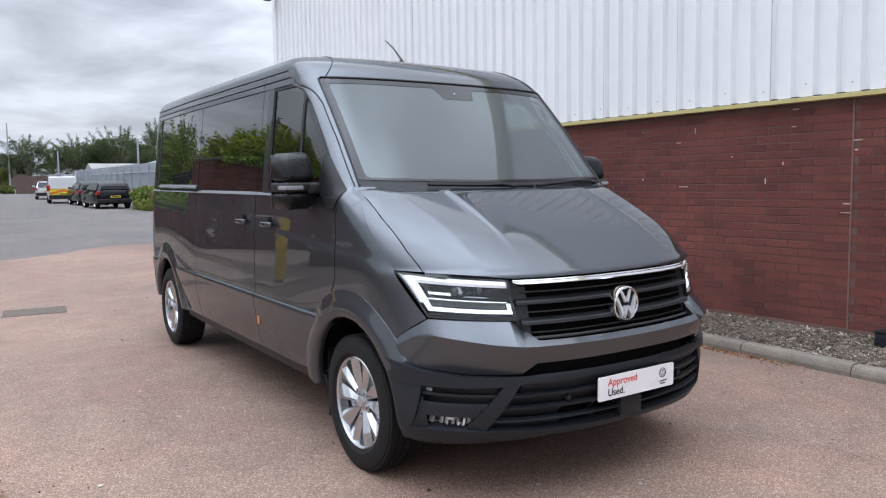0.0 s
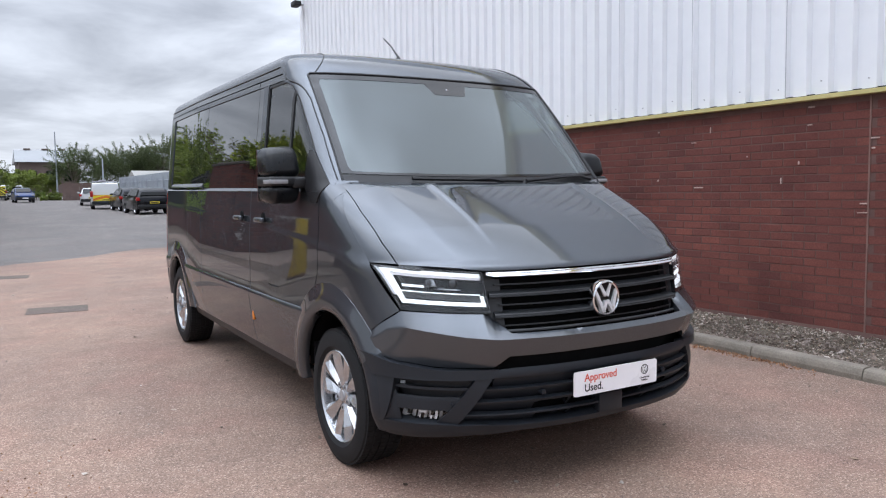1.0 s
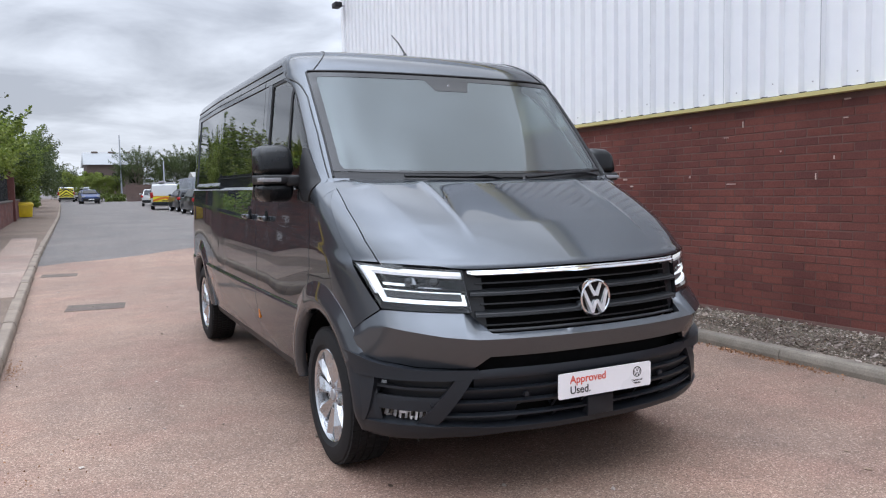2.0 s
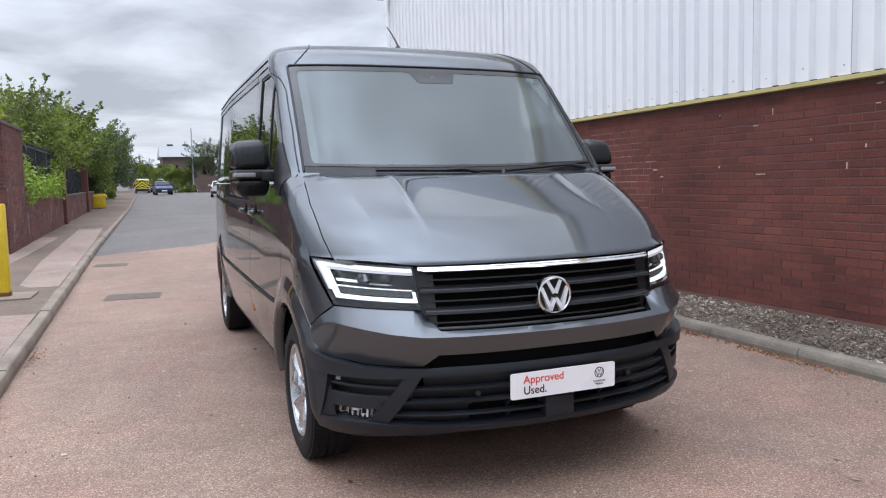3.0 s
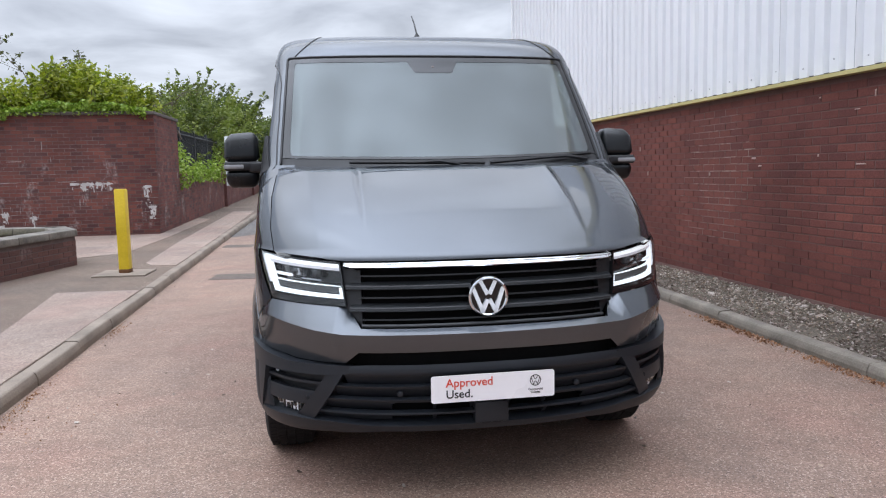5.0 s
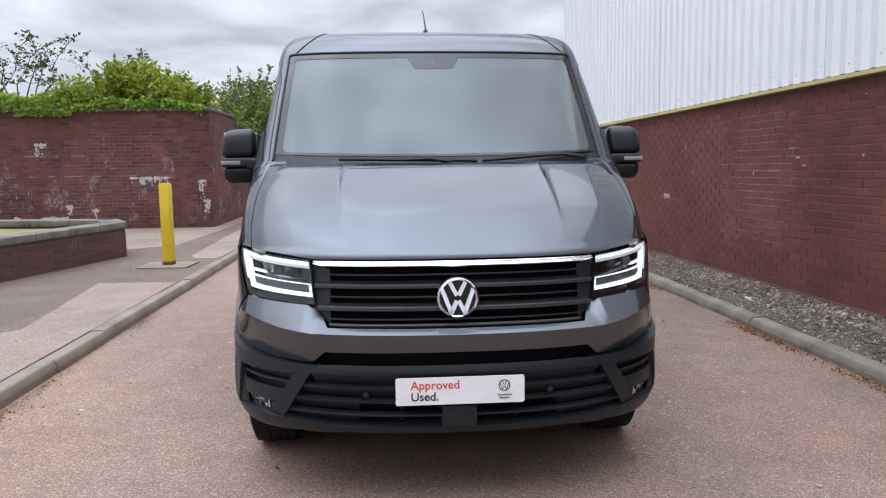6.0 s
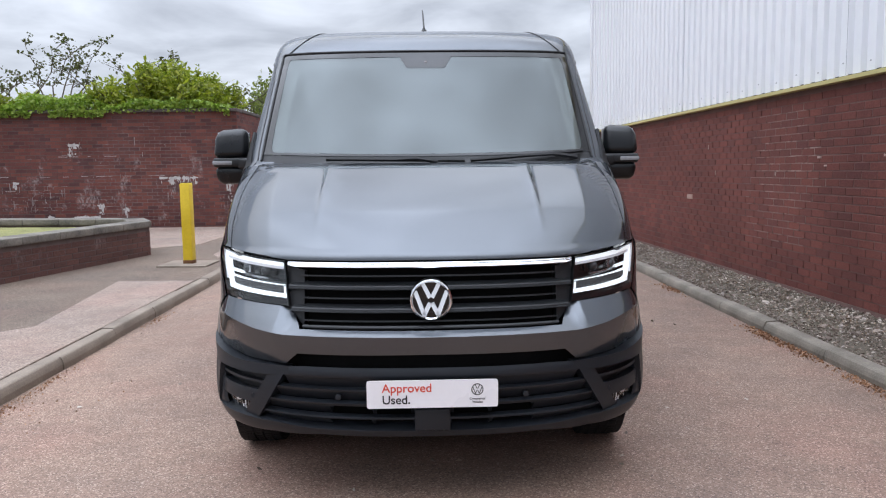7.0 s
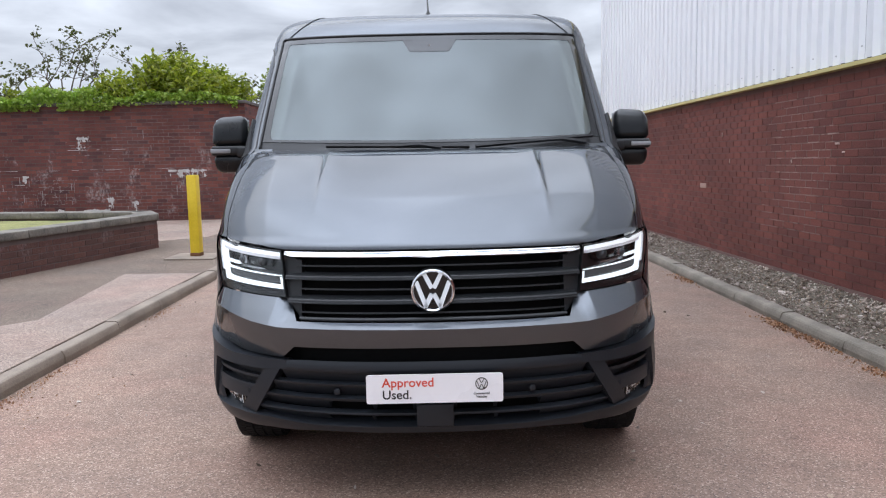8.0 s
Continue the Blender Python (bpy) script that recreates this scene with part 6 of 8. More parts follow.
M_LENS_DARK = surface("projector_glass", (0.02, 0.022, 0.025), (0.05, 0.053, 0.058), 0.05, bump=0.0, rvar=0.01)

y_screen = lambda z: front_y(np.interp(z, [1.45, 2.09], [0.872, 0.832]), z) + 0.004   # edge of the windscreen
y_glass = pts_fn([(1.42, 0.135), (1.70, 0.375), (1.92, 0.580), (1.98, 0.650), (2.02, 0.715), (2.045, 0.790), (2.06, 0.87)])          # front edge of the door glass
y_door = lambda z: y_glass(z) - 0.052


def build_side(s):
    pn = np.linspace
    # black sheets added behind the panel gaps to keep light out
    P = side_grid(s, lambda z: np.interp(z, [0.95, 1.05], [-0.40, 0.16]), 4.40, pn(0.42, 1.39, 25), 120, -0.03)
    skin_part("gap_backing", P, M_CAVITY, van, "black sheet added behind the panel gaps to block light", 0.0, arch_drop(P, 0.46))
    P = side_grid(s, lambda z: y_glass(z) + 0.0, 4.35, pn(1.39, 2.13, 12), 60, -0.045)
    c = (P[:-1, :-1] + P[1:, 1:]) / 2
    skin_part("gap_backing", P, M_CAVITY, van, "black sheet added behind the panel gaps to block light", 0.0, (c[..., 1] < 1.22))
    # wing
    ys = pn(-0.572, 0.0, 44)
    y_bonnet = lambda z: np.interp(z, [1.075, 1.45], [-0.392, 0.0645])
    ztop = pts_fn([(-0.573, 0.872), (-0.392, 1.0745), (0.0645, 1.4495)])
    zlow = pts_fn([(-0.573, 0.868), (-0.36, 0.72), (-0.30, 0.56), (0.1, 0.56)])
    tz = pn(0, 1, 40)
    P = np.zeros((44, 40, 3))
    for i, y in enumerate(ys):
        z = zlow(y) + (ztop(y) - zlow(y)) * tz
        P[i] = np.stack([s * side_x(np.full(40, y), z), np.full(40, y), z], 1)
    wing = skin_part("front_wing", P, M_PAINT, van, "", 0.0, arch_drop(P, 0.475), 60)
    nk, nt_ = 12, 40
    P = np.zeros((nk, nt_, 3))
    for j, z in enumerate(pn(1.0745, 1.4495, nt_)):
        x0, x1 = float(bonnet_x(z)) + 0.004, float(side_x(float(y_bonnet(z)), z))
        xk = x0 + (max(x1, x0 + 0.002) - x0) * pn(0, 1, nk)
        P[:, j] = np.stack([s * xk, front_y(xk, z), np.full(nk, z)], 1)
    skin_part("wing_top", P, M_PAINT, wing, "", 0.0, None, 60)
    d0 = pts_fn([(0.40, 0.41), (0.55, 0.40), (0.75, 0.32), (0.95, 0.17), (1.02, 0.150), (1.5, 0.150)])
    P = side_grid(s, lambda z: np.where(z < 1.391, 0.0, y_bonnet(z)), lambda z: d0(z) - 0.008, pn(0.56, 1.455, 80), 12)
    skin_part("wing_rear", P, M_PAINT, wing, "", 0.012, arch_drop(P, 0.475), 60)
    # A-pillar
    zs = pn(1.455, 2.10, 22)
    skin_part("windscreen_pillar", side_grid(s, y_screen, lambda z: np.maximum(y_door(z) - 0.007, y_screen(z) + 0.02), zs, 8), M_PAINT, van, "", 0.03, angle=60)
    skin_part("pillar_trim", side_grid(s, lambda z: y_screen(z) + 0.02, lambda z: y_glass(z) + 0.06, pn(1.40, 2.10, 14), 6, -0.125), M_TRIM, van, "pale trim inside the pillar", 0.01)
    P = side_grid(s, lambda z: front_y(bonnet_x(z) - 0.02, z), lambda z: y_bonnet(z) + 0.05, pn(1.425, 1.457, 8), 8, -0.004)
    skin_part("cowl_corner", P, M_PAINT, van, "", 0.0)
    # front door
    dr = new("front_door")
    dr.parent = van
    door_y1 = 1.318
    zs = np.concatenate([pn(0.765, 1.06, 12), pn(1.066, 1.31, 42), pn(1.32, 1.398, 5)])
    P = side_grid(s, d0, door_y1, zs, 46)
    skin_part("door_skin", P, M_PAINT, dr, "", 0.02, arch_drop(P, 0.475), 60)
    low = lambda Y, Z: 0.014 * np.clip((0.768 - Z) / 0.022, 0, 1) - 0.030 * np.clip((0.745 - Z) / 0.34, 0, 1) ** 1.3
    lowz = np.concatenate([[0.405, 0.43, 0.45], pn(0.47, 0.74, 8), [0.747, 0.757, 0.7635]])
    P = side_grid(s, d0, door_y1, lowz, 46, low)
    skin_part("door_moulding", P, M_PAINT, dr, "lower door panel with a raised edge", 0.02, arch_drop(P, 0.475))
    frame = [(y_door, y_glass, pn(1.42, 2.06, 16), 5), (lambda z: y_door(z), lambda z: np.full(np.shape(z), 1.318), [2.062, 2.085, 2.098], 30), (1.135, 1.225, pn(1.42, 2.06, 12), 5)]
    for a, b, zz, n in frame:
        skin_part("door_frame", side_grid(s, a, b, zz, n, -0.006), M_PAINT, dr, "", 0.02)
    seal = [(lambda z: y_glass(z), lambda z: y_glass(z) + 0.016, pn(1.425, 2.055, 14), 3), (lambda z: y_glass(z), 1.134, [2.042, 2.058], 16), (1.118, 1.134, pn(1.425, 2.055, 8), 3), (0.135, 1.134, [1.421, 1.432], 16)]
    for a, b, zz, n in seal:
        skin_part("window_seal", side_grid(s, a, b, zz, n, -0.009), M_PLASTIC_DK, dr, "", 0.01)
    gl = skin_part("door_glass", side_grid(s, lambda z: y_glass(z) + 0.008, 1.125, pn(1.43, 2.046, 12), 16, -0.016), M_GLASS_SIDE, dr, "lightly tinted door window", 0.0)
    gl.visible_shadow = False
    skin_part("pillar_cover", side_grid(s, 1.229, 1.318, pn(1.423, 2.06, 10), 5, -0.011), M_TINT, dr, "gloss black pillar cover", 0.01)
    skin_part("pillar_cover", side_grid(s, 1.324, 1.417, pn(1.423, 2.06, 10), 5, -0.011), M_TINT, van, "gloss black pillar cover", 0.01)
    skin_part("window_divider", side_grid(s, 0.655, 0.685, pn(1.43, 2.02, 8), 3, -0.010), M_PLASTIC_DK, dr, "", 0.02)
    # sliding door and rear quarter
    for nm, a, b, n in (("sliding_door", 1.326, 2.648, 44), ("rear_quarter", 2.656, 4.44, 70)):
        o = new(nm)
        o.parent = van
        P = side_grid(s, a, b, zs, n)
        skin_part("skin", P, M_PAINT, o, "", 0.02, arch_drop(P, 0.475), 60)
        for p, q in ((a, b),) if nm == "sliding_door" else ((a, HUB_R - 0.21), (HUB_R + 0.21, b)):
            P = side_grid(s, p, q, lowz, 40, low)
            skin_part("moulding", P, M_PAINT, o, "lower panel with a raised edge", 0.02, arch_drop(P, 0.475))
        P = side_grid(s, a, b, [1.3985, 1.4005, 1.411, 1.4215], n, lambda Y, Z: 0.009 * (Z > 1.3995) - 0.022 * np.clip((Z - 1.4005) / 0.021, 0, 1))
        skin_part("belt_edge", P, M_PAINT, o, "", 0.0)
        if nm == "sliding_door":
            skin_part("window", side_grid(s, 1.42, b - 0.002, pn(1.423, 2.062, 10), n, -0.012), M_TINT, o, "dark privacy window", 0.008)
        else:
            skin_part("window", side_grid(s, a - 0.002, 4.06, pn(1.423, 2.062, 10), n, -0.012), M_TINT, o, "dark privacy window", 0.008)
            skin_part("rear_pillar", side_grid(s, 4.068, 4.46, pn(1.423, 2.098, 12), 20, -0.004), M_PAINT, o, "", 0.02)
            rail = side_grid(s, 2.68, 4.04, [1.425, 1.430, 1.448, 1.466, 1.472], 30, lambda Y, Z: 0.002 - 0.45 * np.clip(Z - 1.430, 0, 1))
            skin_part("slide_rail", rail, M_PAINT, o, "painted cover of the sliding door rail", 0.02)
        if nm == "sliding_door":
            skin_part("upper_rail", side_grid(s, 1.32, b, [2.064, 2.080, 2.098], n, -0.004), M_PAINT, o, "", 0.02)
        else:
            skin_part("upper_rail", side_grid(s, a, 4.066, [2.064, 2.080, 2.098], n, -0.004), M_PAINT, o, "", 0.02)
    P = side_grid(s, 0.155, 1.318, [1.3985, 1.4005, 1.411, 1.4195], 30, lambda Y, Z: 0.009 * (Z > 1.3995) - 0.022 * np.clip((Z - 1.4005) / 0.021, 0, 1))
    skin_part("belt_edge", P, M_PAINT, dr, "", 0.0)
    line = [(s * (float(side_x(float(y_door(z)) - 0.0035, z)) - 0.002), float(y_door(z)) - 0.0035, z) for z in pn(1.46, 2.095, 30)]
    bpart("door_seal", tube(bmesh.new(), line, 0.0045, 6), M_PLASTIC_DK, van, "black seal round the front door")
    # roof ditch
    P = side_grid(s, lambda z: y_door(2.09) + 0.0 * z, 4.36, [2.097, 2.102, 2.108], 60, -0.012)
    skin_part("roof_ditch", P, M_PLASTIC_DK, van, "black strip along the roof edge", 0.0)
    # wheel arches
    for hub, nm in ((HUB_F, "front"), (HUB_R, "rear")):
        ph = pn(-12, 192, 60) * math.pi / 180
        prof = [(0.445, -0.03), (0.445, 0.012), (0.452, 0.020), (0.475, 0.024), (0.505, 0.022), (0.535, 0.015), (0.565, 0.006), (0.588, 0.0015), (0.592, -0.010)]
        P = np.zeros((60, len(prof), 3))
        for j, (r, o) in enumerate(prof):
            y, z = hub + r * np.cos(ph), HUB_Z + r * np.sin(ph)
            z = np.maximum(z, 0.40 if nm == "rear" else np.where(y < hub, 0.302, 0.35))
            full = (0.004 + 0.028 * np.clip((0.58 - z) / 0.2, 0, 1)) * np.clip((0.70 - z) / 0.05, 0, 1) * (y < hub) * (nm == "front")      # the bumper's corner stands fuller
            P[:, j] = np.stack([s * (side_x(y, z) + o + full), y, z], 1)
        if nm == "front":
            skin_part("arch_flare", P[:47], M_PAINT, van, "painted wheel arch lip", 0.0, angle=50)
            skin_part("arch_lip", P[46:], M_PLASTIC, van, "unpainted bumper end of the wheel arch", 0.0, angle=50)
        else:
            skin_part("arch_flare", P, M_PAINT, van, "painted wheel arch lip", 0.0, angle=50)
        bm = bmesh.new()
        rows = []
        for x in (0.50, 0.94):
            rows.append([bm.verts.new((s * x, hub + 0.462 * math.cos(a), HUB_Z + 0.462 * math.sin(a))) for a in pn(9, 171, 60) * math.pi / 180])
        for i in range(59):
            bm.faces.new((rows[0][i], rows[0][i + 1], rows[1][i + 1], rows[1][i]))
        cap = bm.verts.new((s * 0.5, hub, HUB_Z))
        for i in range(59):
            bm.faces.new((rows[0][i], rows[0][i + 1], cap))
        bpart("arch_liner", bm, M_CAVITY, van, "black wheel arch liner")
    bm = box(bmesh.new(), s * 0.745, s * 0.93, 0.40, 0.415, 0.17, 0.56, 0.0)
    bpart("mud_flap", bm, M_PLASTIC_DK, van, "black mud flap behind the wheel", False)
    # sill
    P = side_grid(s, 0.42, 3.20, [0.335, 0.36, 0.40], 30, -0.035)
    skin_part("sill", P, M_PLASTIC_DK, van, "black sill under the doors", 0.03)
    # handles
    for y, o in ((1.06, dr), (1.52, van)):
        x = float(side_x(y, 1.22))
        h = new("door_handle")
        h.parent = o
        # black half disc on the uncut door paints the shade of a finger recess
        bm = lathe(bmesh.new(), [(-0.02, 0.043), (0.001, 0.043), (0.002, 0.041), (0.002, 0.0)], 24, "x", (0, 0, 0))
        bm.transform(Matrix.Translation((s * x, y, 1.225)) @ Matrix.Diagonal((s, 1.0, 1.05, 1)))
        bmesh.ops.delete(bm, geom=[f for f in bm.faces if f.calc_center_median().z < 1.222], context="FACES")
        bpart("recess", bm, M_CAVITY, h, "black half disc painted as the shade of the finger recess")
        bm = box(bmesh.new(), -0.013, 0.013, -0.080, 0.085, -0.017, 0.017, 0.011, 3)
        bm.transform(Matrix.Translation((s * (x + 0.027), y, 1.222)))
        bpart("grip", bm, M_PAINT, h)
        bm = box(bmesh.new(), -0.018, 0.018, 0.05, 0.085, -0.014, 0.014, 0.006)
        bm.transform(Matrix.Translation((s * (x + 0.012), y, 1.222)))
        bpart("grip_end", bm, M_PAINT, h)
    # markers and tail lamps
    for y, z in ((1.28, 0.60), (2.97, 0.68)):
        x = float(side_x(y, z)) + 0.004
        bm = box(bmesh.new(), s * (x - 0.010), s * (x + 0.003), y - 0.017, y + 0.017, z - 0.038, z + 0.024, 0.004)
        bpart("side_marker", bm, M_AMBER, van, "small amber side marker")
    P = side_grid(s, 4.27, 4.47, pn(0.80, 1.38, 12), 12, 0.003)
    skin_part("tail_lamp", P, M_RED, van, "tall red tail lamp", 0.03)
    P = side_grid(s, 4.10, 4.50, [0.40, 0.55, 0.66], 14, 0.008)
    skin_part("rear_bumper_corner", P, M_PLASTIC, van, "dark grey rear bumper corner", 0.04)
    for z in (1.115, 1.795, 1.955):
        x = float(side_x(4.40, z))
        bpart("door_hinge", box(bmesh.new(), min(s * (x - 0.02), s * (x + 0.018)), max(s * (x - 0.02), s * (x + 0.018)), 4.425, 4.475, z - 0.032, z + 0.032, 0.006), M_PLASTIC_DK, van, "black rear door hinge")
    # mirror
    m = new("door_mirror")
    m.parent = van
    tagged(m, "large black door mirror with clear indicator")
    bm = bmesh.new()
    box(bm, -0.096, 0.096, -0.095, 0.075, -0.012, 0.158, 0.042, 5)
    for v in bm.verts:
        k = (v.co.z + 0.012) / 0.167
        v.co.y += 0.045 * k * k
        v.co.x *= 1 - 0.10 * max(0, k) ** 3
        v.co.z -= 0.030 * max(0, k) * max(0, s * v.co.x / 0.096) ** 2
    mm = Matrix.Translation((s * 1.104, 0.435, 1.487)) @ pose(0, 0, 0, 0, 0, -7 * s)
    bm.transform(mm)
    bpart("upper_shell", bm, M_SHELL, m)
    bm = box(bmesh.new(), -0.096, 0.096, -0.10, 0.075, -0.152, -0.052, 0.038, 4)
    for v in bm.verts:
        v.co.x *= 0.82 + 0.18 * (v.co.z + 0.155) / 0.103
        v.co.y += 0.02 * (-0.052 - v.co.z) / 0.103
    bm.transform(mm)
    bpart("lower_shell", bm, M_SHELL, m, "smooth black lower shell")
    bm = box(bmesh.new(), -0.098, 0.098, -0.105, 0.07, -0.058, -0.006, 0.014, 3)
    bm.transform(mm)
    bpart("band", bm, M_PLASTIC_DK, m)
    bm = box(bmesh.new(), -0.102, 0.005, -0.1095, -0.02, -0.046, -0.022, 0.006, 2)
    if s > 0:
        bm.transform(Matrix.Diagonal((-1, 1, 1, 1)))
    bm.transform(mm)
    bpart("indicator", bm, M_INDICATOR, m, "clear indicator strip")
    bm = box(bmesh.new(), -0.09, 0.09, 0.068, 0.074, -0.14, 0.14, 0.0)
    bm.transform(mm)
    bpart("mirror_glass", bm, M_CHROME, m, "mirror glass", False)
    bm = box(bmesh.new(), min(s * 0.955, s * 1.06), max(s * 0.955, s * 1.06), 0.335, 0.465, 1.418, 1.478, 0.014, 3)
    bpart("arm", bm, M_PLASTIC_DK, m)
    P = side_grid(s, lambda z: np.interp(z, [1.34, 1.43, 1.62], [0.17, 0.11, 0.30]), lambda z: np.interp(z, [1.34, 1.43, 1.62], [0.24, 0.36, 0.335]), pn(1.34, 1.62, 12), 6, 0.008)
    skin_part("mirror_base", P, M_PLASTIC_DK, m, "black corner plate of the mirror", 0.03)


M_GLASS_SIDE = glass_material("door_glass", (0.74, 0.82, 0.79), 1.52, 0.02)
M_INDICATOR = surface("clear_indicator", (0.24, 0.24, 0.25), (0.36, 0.36, 0.37), 0.15, bump=0.0)


def build_roof():
    zs = np.array([2.079, 2.105, 2.12, 2.14, 2.165, 2.19, 2.21, 2.23, 2.245, 2.26, 2.27, 2.28, 2.286, 2.292, 2.2965])
    cols = []
    for t in np.linspace(-1, 1, 61):            # front and corners, by angle
        a = abs(t) * math.pi / 2 * 0.995
        row = []
        for z in zs:
            yf, w, d, n, bow = (float(v) for v in shape_at(z))
            u = math.sin(a) ** (2 / n)
            row.append((math.copysign(u * w, t), yf + bow * u * u + d * (1 - math.cos(a) ** (2 / n)), z))
        cols.append(row)
    P = np.array(cols)
    skin_part("roof_front", P, M_PAINT, van, "rounded front of the low roof", 0.0, angle=60)
    for s in (-1, 1):
        start = np.array([float(shape_at(z)[0] + shape_at(z)[2] + shape_at(z)[4]) for z in zs])
        rows = []
        for k in np.linspace(0, 1, 40):
            y = start - 0.04 + (4.50 - start) * k
            rows.append(np.stack([s * (side_x(y, zs) - 0.001), y, zs], 1))
        sel = np.array(rows)
        skin_part("roof_side", sel[:, 1:], M_PAINT, van, "roof side", 0.0, angle=60)
    # top closing panel with shallow ribs
    ys = np.linspace(1.9, 4.3, 30)
    P = np.zeros((30, 25, 3))
    for i, y in enumerate(ys):
        x = np.linspace(-0.42, 0.42, 25)
        P[i] = np.stack([x, np.full(25, y), 2.2925 + 0.012 * (1 - (x / 0.42) ** 2) + 0.004 * np.sign(np.sin(x * 40))], 1)
    skin_part("roof_panel", P, M_PAINT, van, "ribbed roof panel", 0.0)
    for s in (-1, 1):
        line = []
        for z in np.linspace(2.085, 2.262, 12):
            x = float(np.interp(z, [2.085, 2.262], [0.80, 0.63]))
            line.append((s * x, float(front_y(x, z)) - 0.002, z + 0.001))
        bpart("roof_joint", tube(bmesh.new(), line, 0.0028, 6), M_PLASTIC_DK, van, "dark joint in the roof front")
        line = [(s * (float(side_x(y, 2.15)) + 0.001), y, 2.15) for y in np.linspace(0.95, 4.2, 14)]
        bpart("roof_joint", tube(bmesh.new(), line, 0.0042, 6), M_PLASTIC_DK, van, "dark joint along the roof side")
    # aerial
    a = new("aerial")
    a.parent = van
    bm = lathe(bmesh.new(), [(0, 0.035), (0.014, 0.028), (0.035, 0.011), (0.045, 0.006)], 16, "z", (-0.006, 1.10, 2.266))
    bpart("base", bm, M_PLASTIC_DK, a)
    bpart("rod", tube(bmesh.new(), [(-0.006, 1.10, 2.305), (-0.010, 1.20, 2.395), (-0.014, 1.30, 2.462)], [0.006, 0.005, 0.004], 8), M_PLASTIC_DK, a)
    # rear end
    zs2 = np.linspace(0.42, 2.12, 24)
    P = np.zeros((17, 24, 3))
    for j, z in enumerate(zs2):
        e = float(side_x(4.46, z))
        P[:, j] = np.stack([np.linspace(-e, e, 17), np.full(17, 4.47) + 0.03 * (1 - np.linspace(-1, 1, 17) ** 2), np.full(17, z)], 1)
    skin_part("rear_doors", P, M_PAINT, van, "painted rear doors", 0.0)
    bpart("door_gap", one_box(-0.004, 0.004, 4.49, 4.506, 0.45, 2.1), M_PLASTIC_DK, van, smooth=False)
    for x in (-0.45, 0.45):
        bpart("rear_window", one_box(x - 0.32, x + 0.32, 4.485, 4.503, 1.45, 2.0, 0.004), M_TINT, van, "dark rear window")
    bpart("rear_bumper", one_box(-0.88, 0.88, 4.38, 4.56, 0.38, 0.56, 0.03), M_PLASTIC, van)
    bpart("underbody", one_box(-0.68, 0.68, -0.50, 4.35, 0.30, 0.46, 0.02), M_CAVITY, van, "black underside of the van")
    bpart("load_floor", one_box(-0.92, 0.92, 0.5, 4.35, 0.46, 0.52), M_CAVITY, van, smooth=False)


